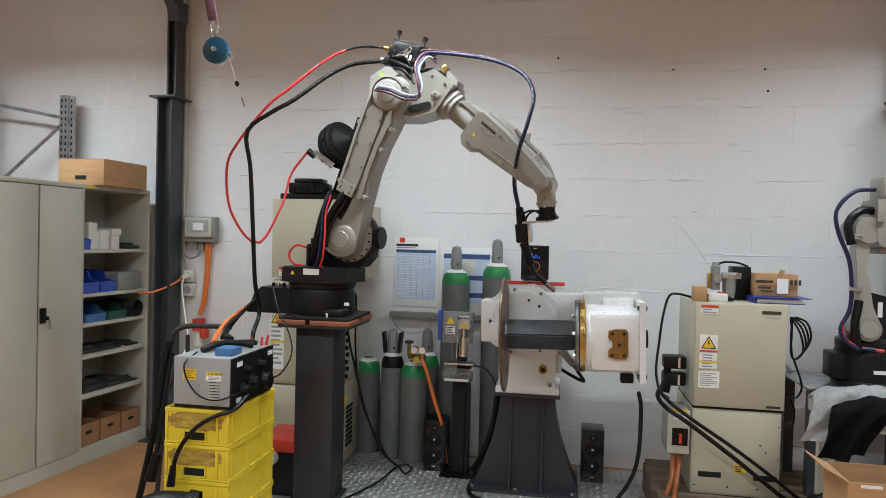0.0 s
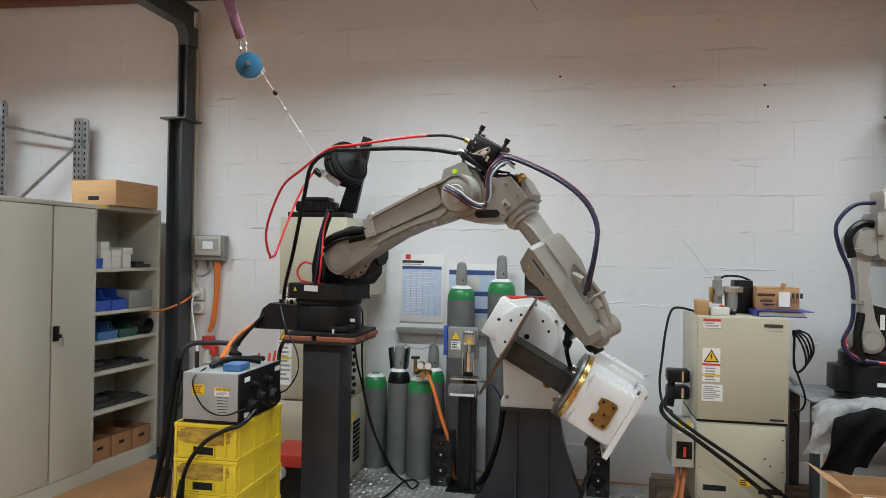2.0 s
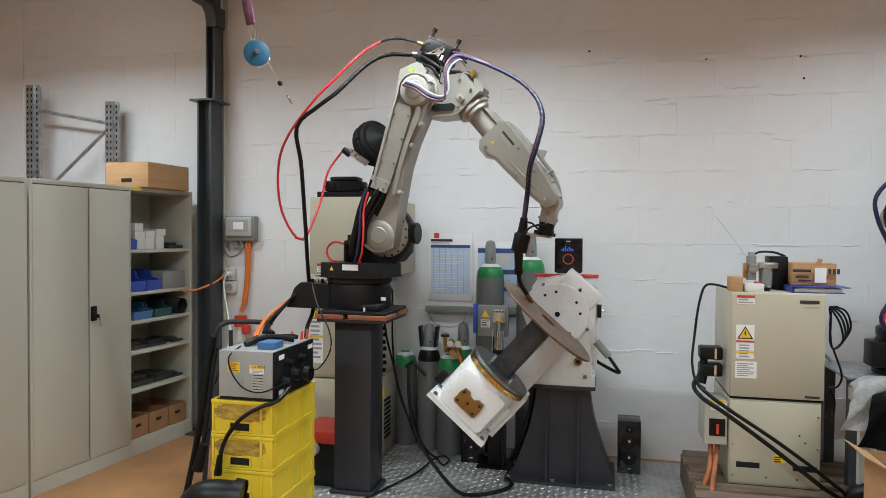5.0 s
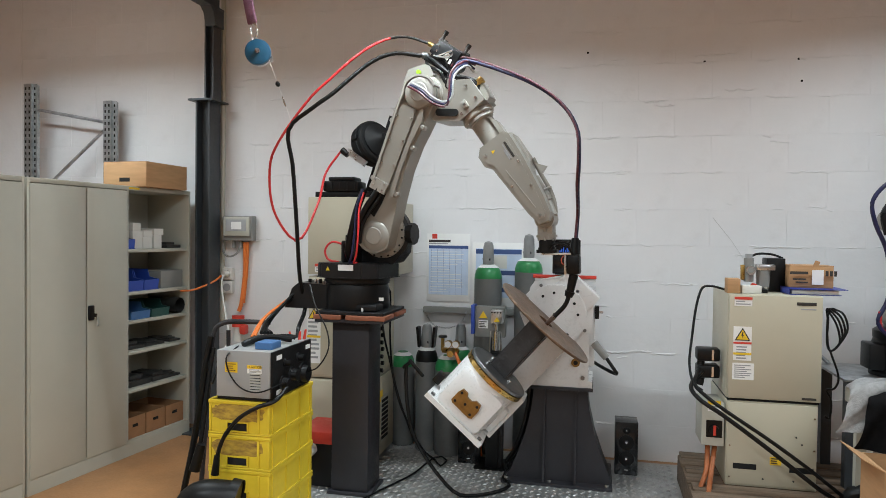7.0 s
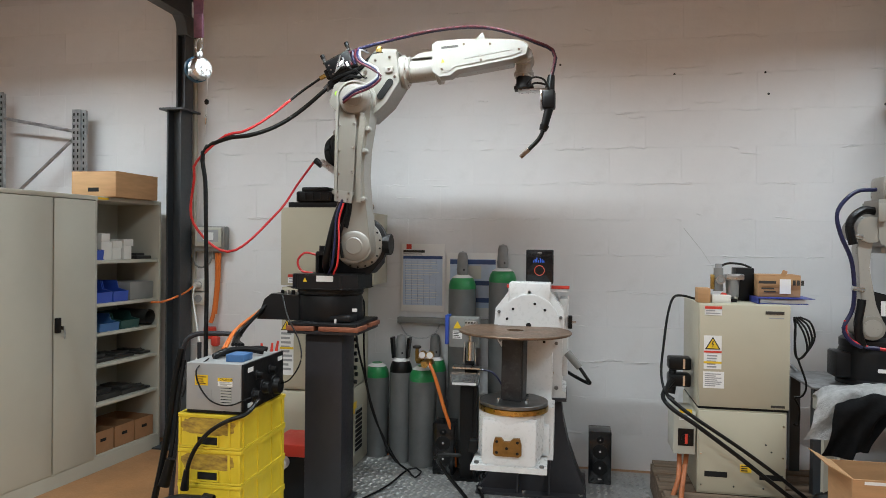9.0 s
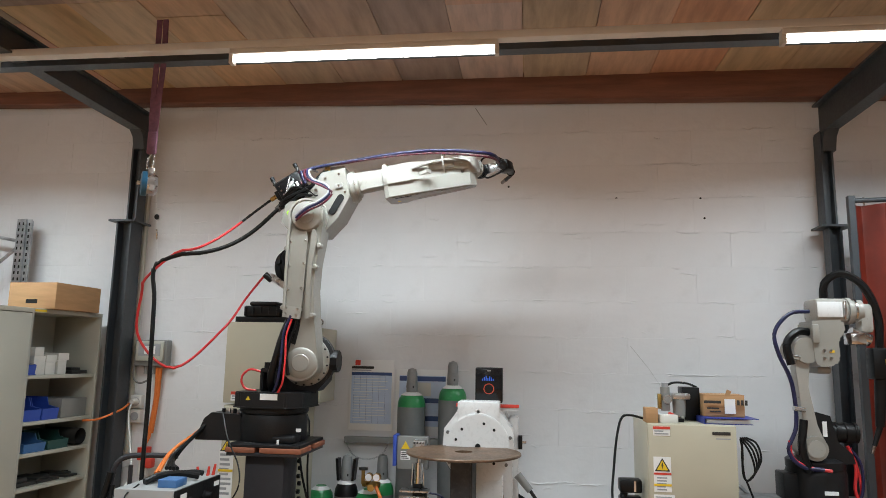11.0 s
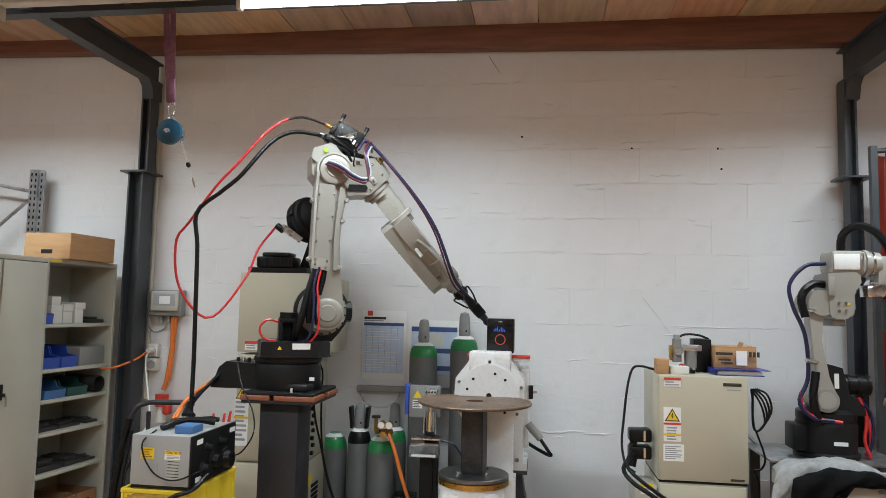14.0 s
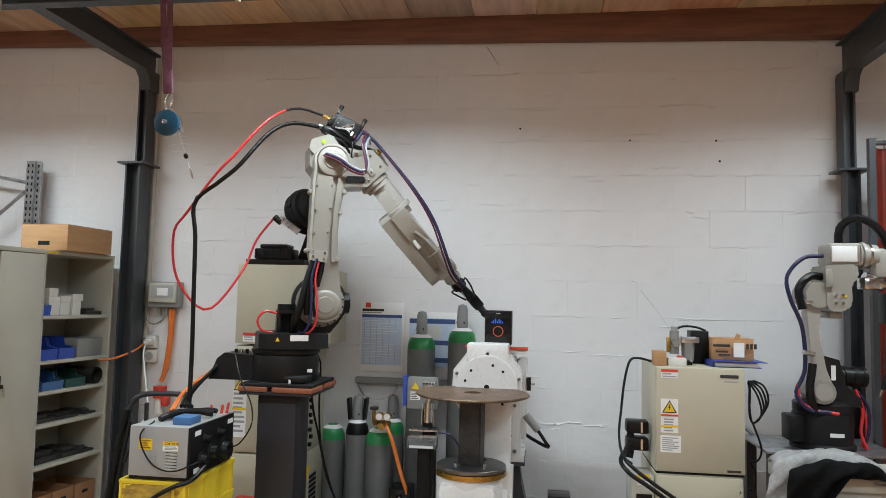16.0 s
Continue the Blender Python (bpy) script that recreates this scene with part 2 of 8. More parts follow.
def lathe(bm, prof, m=None, seg=28, caps=True):
    """A turned body from (radius, height) pairs round z."""
    m = m or Matrix()
    rings = []
    for r, z in prof:
        if r < 1e-5:
            rings.append([bm.verts.new(m @ Vector((0, 0, z)))])
        else:
            rings.append([bm.verts.new(m @ Vector((r * math.cos(2 * math.pi * k / seg), r * math.sin(2 * math.pi * k / seg), z))) for k in range(seg)])
    for a, b in zip(rings, rings[1:]):
        for k in range(seg):
            q = [a[k % len(a)], a[(k + 1) % len(a)], b[(k + 1) % len(b)], b[k % len(b)]]
            q = list(dict.fromkeys(q))
            if len(q) > 2:
                bm.faces.new(q)
    for ring in (rings[0], rings[-1]) if caps else ():
        if len(ring) > 2:
            bm.faces.new(ring)


def prism(bm, pts, a, b, axis="y", m=None):
    """A flat outline in the other two axes, pulled from a to b along axis."""
    def put(u, v, w):
        p = {"y": (u, w, v), "x": (w, u, v), "z": (u, v, w)}[axis]
        return (m @ Vector(p)) if m is not None else Vector(p)
    lo = [bm.verts.new(put(u, v, a)) for u, v in pts]
    hi = [bm.verts.new(put(u, v, b)) for u, v in pts]
    bm.faces.new(lo)
    bm.faces.new(hi)
    n = len(pts)
    for k in range(n):
        bm.faces.new((lo[k], lo[(k + 1) % n], hi[(k + 1) % n], hi[k]))


def spline(pts, n):
    """n + 1 points at even arc length on a smooth line through pts."""
    P = np.array([tuple(p) for p in pts], float)
    P = np.vstack([2 * P[0] - P[1], P, 2 * P[-1] - P[-2]])
    out = []
    for i in range(1, len(P) - 2):
        for u in np.linspace(0, 1, 14, endpoint=False):
            a, b, c, d = P[i - 1], P[i], P[i + 1], P[i + 2]
            out.append(0.5 * (2 * b + (c - a) * u + (2 * a - 5 * b + 4 * c - d) * u * u + (3 * b - a - 3 * c + d) * u ** 3))
    out.append(P[-2])
    out = np.array(out)
    s = np.r_[0, np.cumsum(np.linalg.norm(np.diff(out, axis=0), axis=1))]
    w = np.linspace(0, s[-1], n + 1)
    return np.stack([np.interp(w, s, out[:, k]) for k in range(3)], 1)


def hose(bm, pts, r, n=24, seg=8, smooth=True):
    P = [Vector(p) for p in (spline(pts, n) if smooth else pts)]
    rings = []
    up = Vector((0.13, 0.27, 0.95))
    for i, p in enumerate(P):
        d = (P[min(i + 1, len(P) - 1)] - P[max(i - 1, 0)]).normalized()
        u = d.cross(up)
        u = u.normalized() if u.length > 1e-3 else Vector((1, 0, 0))
        v = d.cross(u)
        rings.append([bm.verts.new(p + r * (math.cos(a) * u + math.sin(a) * v)) for a in (2 * math.pi * k / seg for k in range(seg))])
    for a, b in zip(rings, rings[1:]):
        for k in range(seg):
            bm.faces.new((a[k], a[(k + 1) % seg], b[(k + 1) % seg], b[k]))
    bm.faces.new(rings[0])
    bm.faces.new(rings[-1])


def root_of(ob):
    while ob.parent:
        ob = ob.parent
    return ob


def finish(name, bm, material, smooth=True):
    bmesh.ops.recalc_face_normals(bm, faces=bm.faces)
    me = bpy.data.meshes.new(name)
    bm.to_mesh(me)
    bm.free()
    me.materials.append(material)
    if smooth:
        me.shade_smooth()
        me.set_sharp_from_angle(angle=radians(35))
    return me


def part(name, bm, material, parent, label="", local=False):
    """Links a bmesh as one mesh under a thing or a part. Built in world space, unless local."""
    if not local:
        o = Vector()
        p = parent
        while p is not None:
            o += p.location
            p = p.parent
        bmesh.ops.translate(bm, vec=-o, verts=bm.verts)
    ob = new(name, finish(name, bm, material))
    ob.parent = parent
    return tagged(ob, label=label)


def thing(name, at, label, category, group="", kind=""):
    ob = new(name)
    ob.location = at
    ob.empty_display_size = 0.05
    return tagged(ob, label, category, group, kind)


def single(name, bm, material, at, label, category, group="", kind=""):
    """A thing of one mesh, with its origin at its base."""
    bmesh.ops.translate(bm, vec=-Vector(at), verts=bm.verts)
    ob = new(name, finish(name, bm, material))
    ob.location = at
    return tagged(ob, label, category, group, kind)


def B(*args, **kw):
    bm = bmesh.new()
    box(bm, *args, **kw)
    return bm


def C(*args, **kw):
    bm = bmesh.new()
    cyl(bm, *args, **kw)
    return bm


def writing(name, text, size, m, material, parent, local=False, bold=0.0):
    """Flat raised letters as a mesh part."""
    cu = bpy.data.curves.new(name, "FONT")
    cu.body, cu.size, cu.extrude, cu.offset = text, size, 0.0004, bold
    cu.align_x, cu.align_y = "CENTER", "CENTER"
    tmp = bpy.data.objects.new("tmp", cu)
    scene.collection.objects.link(tmp)
    me = bpy.data.meshes.new_from_object(tmp.evaluated_get(bpy.context.evaluated_depsgraph_get()))
    bpy.data.objects.remove(tmp)
    bm = bmesh.new()
    bm.from_mesh(me)
    bpy.data.meshes.remove(me)
    bmesh.ops.transform(bm, matrix=m, verts=bm.verts)
    return part(name, bm, material, parent, local=local)


def bars(bm, x0, x1, z0, z1, y, rows, h=0.5, seed=1, jag=0.4):
    """Unreadable print: short bars on a face that looks to -y."""
    rnd = random.Random(seed)
    step = (z1 - z0) / rows
    for k in range(rows):
        zz = z1 - (k + 0.5) * step
        box(bm, x0, x0 + (x1 - x0) * (1 - jag * rnd.random()), y - 0.0006, y, zz - step * h / 2, zz + step * h / 2)


def front_label(parent, x0, x1, z0, z1, y, material=None, rows=0, ink=None, seed=1, name="label"):
    ob = part(name, B(x0, x1, y - 0.0015, y, z0, z1), material or M_LABEL, parent)
    if rows:
        bm = bmesh.new()
        w, h = (x1 - x0) * 0.08, (z1 - z0) * 0.08
        bars(bm, x0 + w, x1 - w, z0 + h, z1 - h, y - 0.0015, rows, seed=seed)
        part("print", bm, ink or M_LGREY, parent)
    return ob


def warning_triangle(parent, cx, cz, s, y):
    bm = bmesh.new()
    prism(bm, [(cx - s / 2, cz - s * 0.43), (cx + s / 2, cz - s * 0.43), (cx, cz + s * 0.43)], y - 0.0022, y - 0.001)
    part("warning_border", bm, M_INK, parent)
    bm = bmesh.new()
    k = 0.76
    prism(bm, [(cx - k * s / 2, cz - s * 0.36), (cx + k * s / 2, cz - s * 0.36), (cx, cz + s * 0.30)], y - 0.0032, y - 0.002)
    part("warning_triangle", bm, M_LYEL, parent)
    bm = bmesh.new()
    prism(bm, [(cx - s * 0.02, cz + s * 0.14), (cx + s * 0.05, cz + s * 0.14), (cx + s * 0.01, cz - s * 0.04), (cx + s * 0.07, cz - s * 0.04),
               (cx - s * 0.03, cz - s * 0.3), (cx - s * 0.01, cz - s * 0.1), (cx - s * 0.08, cz - s * 0.1)], y - 0.0042, y - 0.003)
    part("lightning_bolt", bm, M_INK, parent)


# ---- the hall ----
WALL_Y = 5.13


def room():
    single("ground", B(-7, 6, -6, 5.4, -0.12, 0.0), M_FLOOR, (0, 0, 0), "ochre brown coated concrete workshop floor, scuffed", "floor", kind="structure")
    single("wall_back", B(-7, 6, WALL_Y + 0.0022, 5.4, 0, 3.95), M_MORTAR, (0, WALL_Y, 0), "white painted block wall with rough joints", "wall", kind="structure")
    single("wall_left", B(-7.2, -7, -6, 5.4, 0, 3.95), M_PLASTER, (-7, 0, 0), "plain white plastered side wall", "wall", kind="structure")
    single("wall_right", B(6, 6.2, -6, 5.4, 0, 3.95), M_PLASTER, (6, 0, 0), "plain white plastered side wall", "wall", kind="structure")
    single("wall_front", B(-7, 6, -6.2, -6, 0, 3.95), M_PLASTER, (0, -6, 0), "plain white plastered end wall", "wall", kind="structure")
    # plywood panels laid side by side on the joists
    bm = bmesh.new()
    x = -7.0
    rnd = random.Random(3)
    while x < 6:
        y = 5.12
        w = 0.47
        while y > -6:
            ln = rnd.choice((1.52, 1.3, 1.52))
            box(bm, x + 0.003, x + w - 0.003, max(y - ln, -6) + 0.003, y, 3.80 + rnd.uniform(0, 0.006), 3.83)
            y -= ln
        x += w
    box(bm, -7, 6, -6, 5.4, 3.84, 3.9)
    single("ceiling", bm, M_PLANK, (0, 0, 3.8), "orange brown plywood panel ceiling", "ceiling", kind="structure")
    # red-brown timber joists along the hall
    for y, z0 in ((5.02, 3.628), (2.62, 3.63), (0.9, 3.63), (-1.0, 3.63), (-3.0, 3.63)):
        bm = B(-7, 6, y - 0.06, y + 0.06, z0, 3.84 if y > 5 else 3.80, bev=0.004)
        if y > 5:
            # the wall plate lies a little out of level
            for v in bm.verts:
                v.co.z -= 0.018 * v.co.x
        single("ceiling_joist", bm, M_TIMBER, (0, y, z0), "red brown timber joist under the ceiling", "joist", "ceiling joists", kind="structure")
    # a dark crack under the timber plate, and a thin one lower down
    bm = bmesh.new()
    prism(bm, [(-0.333, 3.625), (-0.325, 3.625), (-0.237, 3.485), (-0.241, 3.485)], WALL_Y - 0.004, WALL_Y + 0.01)
    single("wall_crack", bm, M_GREYBIN, (-0.25, WALL_Y, 3.43), "dark slanting crack in the white wall", "crack", kind="structure")
    bm = bmesh.new()
    prism(bm, [(0.822, 1.777), (0.828, 1.777), (0.955, 1.615), (1.039, 1.481), (0.949, 1.615)], WALL_Y - 0.003, WALL_Y + 0.01)
    single("wall_crack", bm, M_CRACK, (1.05, WALL_Y, 1.25), "thin slanting crack in the white wall", "crack", kind="structure")


def h_section(bm, x0, x1, y0, y1, z0, z1, tf=0.014, tw=0.01, flange="y"):
    """An upright H profile; its flanges face y."""
    if flange == "y":
        box(bm, x0, x1, y0, y0 + tf, z0, z1)
        box(bm, x0, x1, y1 - tf, y1, z0, z1)
        xm = (x0 + x1) / 2
        box(bm, xm - tw / 2, xm + tw / 2, y0 + tf, y1 - tf, z0, z1)
    else:
        box(bm, x0, x0 + tf, y0, y1, z0, z1)
        box(bm, x1 - tf, x1, y0, y1, z0, z1)
        ym = (y0 + y1) / 2
        box(bm, x0 + tf, x1 - tf, ym - tw / 2, ym + tw / 2, z0, z1)


def steel_frame(xc, zf, name_label, zb0, zb1, lw, knee, yb, ext):
    """A portal: a stout lower column with a cap plate, a slimmer upper one, and a beam towards the hall."""
    col = thing("steel_column", (xc, 4.97, 0), name_label, "column", "steel columns", kind="structure")
    bm = bmesh.new()
    h_section(bm, xc - lw / 2, xc + lw / 2, 4.90, yb, 0.012, zf, flange="x")
    part("lower_column", bm, M_STEEL, col)
    part("base_plate", B(xc - 0.15, xc + 0.15, 4.82, 5.12, 0, 0.012), M_STEEL, col)
    part("cap_plate", B(xc - lw / 2 - ext, xc + lw / 2 + ext, 4.86, yb + 0.05, zf, zf + 0.014), M_STEEL, col)
    bm = bmesh.new()
    h_section(bm, xc - 0.04 + knee, xc + 0.04 + knee, 4.94, 5.06, zf + 0.014, zb0, flange="x")
    part("upper_column", bm, M_STEEL, col)
    beam = thing("roof_beam", (xc, 4.9, zb0), "dark grey steel roof beam with a haunch at the column", "beam", "roof beams", kind="structure")
    bm = bmesh.new()
    xb = xc + 0.015 + knee
    box(bm, xb - 0.05, xb + 0.05, -6, 5.06, zb0, zb0 + 0.014)
    box(bm, xb - 0.05, xb + 0.05, -6, 5.06, zb1 - 0.014, zb1)
    box(bm, xb - 0.006, xb + 0.006, -6, 5.06, zb0 + 0.014, zb1 - 0.014)
    part("beam", bm, M_STEEL, beam)
    bm = bmesh.new()
    prism(bm, [(4.935, zb0 - 0.14), (5.06, zb0 - 0.14), (5.06, zb0), (4.86, zb0), (4.91, zb0 - 0.045)], xb - 0.045, xb + 0.045, "x")
    part("haunch", bm, M_STEEL, beam)


def battens():
    bar = thing("steel_purlin", (0, 3.64, 3.41), "dark steel channel across the hall that carries the lamp battens", "purlin", kind="structure")
    bm = bmesh.new()
    box(bm, -6.9, 5.9, 3.60, 3.68, 3.40, 3.41)
    box(bm, -6.9, 5.9, 3.605, 3.612, 3.41, 3.495)
    box(bm, -6.9, 5.9, 3.60, 3.68, 3.495, 3.505)
    part("channel", bm, M_STEEL, bar)
    for y in (3.5, 0.3, -2.9):
        run = thing("lamp_trunking", (0, y, 3.42), "beige metal lamp trunking under the ceiling", "trunking", "lamp trunkings", kind="structure")
        part("rail", B(-6.9, 5.9, y - 0.035, y + 0.035, 3.405, 3.45, bev=0.004), M_BATTEN, run)
        if y > 3:
            for x in (-4.9, -2.36, 0.66, 3.5):
                part("bracket", B(x - 0.02, x + 0.02, y + 0.035, 3.61, 3.43, 3.445), M_STEEL, run)
        else:
            for x in (-4.9, -2.36, 0.66, 3.5):
                part("hanger", B(x - 0.01, x + 0.01, y - 0.01, y + 0.01, 3.45, 3.80), M_STEEL, run)
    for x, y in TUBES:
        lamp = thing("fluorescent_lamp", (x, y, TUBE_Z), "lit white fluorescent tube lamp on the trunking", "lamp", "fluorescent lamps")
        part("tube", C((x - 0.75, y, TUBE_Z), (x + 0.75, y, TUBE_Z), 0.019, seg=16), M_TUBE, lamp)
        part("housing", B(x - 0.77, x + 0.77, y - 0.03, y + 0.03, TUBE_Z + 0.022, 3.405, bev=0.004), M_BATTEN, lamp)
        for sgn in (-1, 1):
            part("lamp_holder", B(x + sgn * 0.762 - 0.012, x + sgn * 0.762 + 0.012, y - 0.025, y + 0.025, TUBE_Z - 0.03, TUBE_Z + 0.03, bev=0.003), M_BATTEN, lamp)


def checker_floor():
    """Raised steel platform with lozenge studs."""
    ob = thing("pavement_plate", (-0.5, 4.1, 0.0), "worn aluminium checker plate platform on the floor", "platform", kind="structure")
    part("sheet", B(-1.86, 0.64, 3.0, 5.0, 0.0, 0.026), M_PLATE, ob)
    verts, faces = [], []
    L_, W_, H_ = 0.0235, 0.0085, 0.006
    step = 0.044
    for i in range(int(2.46 / step)):
        for j in range(int(1.5 / step)):
            cx, cy = -1.84 + i * step, 3.5 + j * step
            a = radians(45 if (i + j) % 2 else -45)
            ca, sa = math.cos(a), math.sin(a)
            k = len(verts)
            for u, v, h in ((-L_, 0, 0), (0, -W_, 0), (L_, 0, 0), (0, W_, 0), (-L_ * 0.45, 0, H_), (L_ * 0.45, 0, H_)):
                verts.append((cx + u * ca - v * sa + 0.5, cy + u * sa + v * ca - 4.1, 0.026 + h))
            faces += [(k, k + 1, k + 4), (k + 1, k + 5, k + 4), (k + 1, k + 2, k + 5), (k + 2, k + 3, k + 5), (k + 3, k + 4, k + 5), (k + 3, k, k + 4)]
    me = bpy.data.meshes.new("studs")
    me.from_pydata(verts, [], faces)
    me.materials.append(M_PLATE)
    st = new("studs", me)
    st.parent = ob
    tagged(st, kind="stuff")


room()
steel_frame(-3.075, 2.68, "grey painted steel column beside the cabinet", 3.425, 3.60, 0.125, 0.03, 5.06, 0.045)
steel_frame(2.20, 2.61, "grey painted steel column beside the red curtain", 3.31, 3.55, 0.085, -0.005, 5.005, 0.06)
battens()
checker_floor()


# ---- along the left: cabinets, rack, boxes ----
CAB = Matrix.Translation((-3.185, 4.93, 0)) @ Matrix.Rotation(radians(-6), 4, "Z")   # s runs back along the front as -y


def cabinet(s0, s1, divs, open_from):
    """A steel cupboard whose front looks to +x; local y is minus the distance along the front."""
    dep, hgt = 0.42, 1.955
    ob = new("steel_cabinet")
    ob.matrix_world = CAB
    tagged(ob, "pale grey steel cupboard with one half open to shelves" if open_from else "pale grey steel cupboard with closed doors", "cabinet", "steel cabinets")

    def lp(name, bm, m, parent=ob, label=""):
        return part(name, bm, m, parent, label, local=True)
    y0, y1 = -s1, -s0
    lp("back_panel", B(-dep, -dep + 0.012, y0, y1, 0.0, hgt), M_CABIN)
    for y in (y0, y1 - 0.02):
        lp("side_panel", B(-dep + 0.012, 0, y, y + 0.02, 0.0, hgt, bev=0.003), M_CABINET)
    lp("top_panel", B(-dep + 0.012, 0, y0 + 0.02, y1 - 0.02, hgt - 0.03, hgt, bev=0.003), M_CABINET)
    lp("plinth", B(-dep + 0.03, -0.002, y0 + 0.02, y1 - 0.02, 0.0, 0.09), M_CABINET)
    lp("bottom_shelf", B(-dep + 0.012, -0.004, y0 + 0.02, y1 - 0.02, 0.09, 0.11), M_CABINET)
    for a, b in divs:
        d = lp("door", B(-0.018, 0.004, -b + 0.003, -a - 0.003, 0.10, hgt - 0.035, bev=0.004), M_CABINET)
        if open_from and b == divs[1][1]:
            h = lp("handle", B(0.004, 0.02, -a - 0.35, -a - 0.305, 1.03, 1.13, bev=0.005), M_BLACK, d)
            lp("key", B(0.02, 0.045, -a - 0.312, -a - 0.307, 1.05, 1.075), M_CHROME, d, "steel key")
            bm = bmesh.new()
            box(bm, 0.03, 0.033, -a - 0.30, -a - 0.285, 0.99, 1.05)
            lp("key_tag", bm, M_CHROME, d)
    if open_from:
        lp("divider", B(-dep + 0.012, -0.001, -open_from, -open_from + 0.018, 0.11, hgt - 0.03), M_CABIN)
        for z in (1.50, 1.19, 0.98, 0.755, 0.475):
            sh = lp("shelf", B(-dep + 0.014, -0.012, -open_from + 0.019, y1 - 0.022, z - 0.025, z, bev=0.003), M_CABINET)
        lp("sticker", B(0.0, 0.003, -open_from + 0.02, -open_from + 0.12, hgt - 0.022, hgt - 0.008), M_LYEL)
        lp("rack_strip", B(-dep + 0.013, -dep + 0.017, y1 - 0.28, y1 - 0.26, 1.56, 1.85), M_LGREY)
    return ob


def on_shelf(bm):
    bmesh.ops.transform(bm, matrix=CAB, verts=bm.verts)
    return bm


def bin_box(s, z, w, d, h, m, label):
    """A stacking bin with a sloped open front."""
    bm = bmesh.new()
    x1, x0, y0, y1 = -0.03, -0.03 - d, -s - w, -s
    t = 0.005
    box(bm, x0, x1, y0, y1, z, z + t)
    for y in (y0, y1 - t):
        prism(bm, [(x0, z), (x1 - 0.01, z), (x1, z + h * 0.5), (x1 - d * 0.3, z + h * 0.62), (x1 - d * 0.36, z + h), (x0, z + h)], y, y + t)
    box(bm, x0, x0 + t, y0 + t, y1 - t, z, z + h)
    prism(bm, [(x1 - 0.012, z), (x1 - 0.006, z), (x1, z + h * 0.5), (x1 - 0.008, z + h * 0.5)], y0 + t, y1 - t)
    bm = on_shelf(bm)
    return single("storage_bin", bm, m, CAB @ Vector(((x0 + x1) / 2, (y0 + y1) / 2, z)), label, "storage bin", "storage bins")


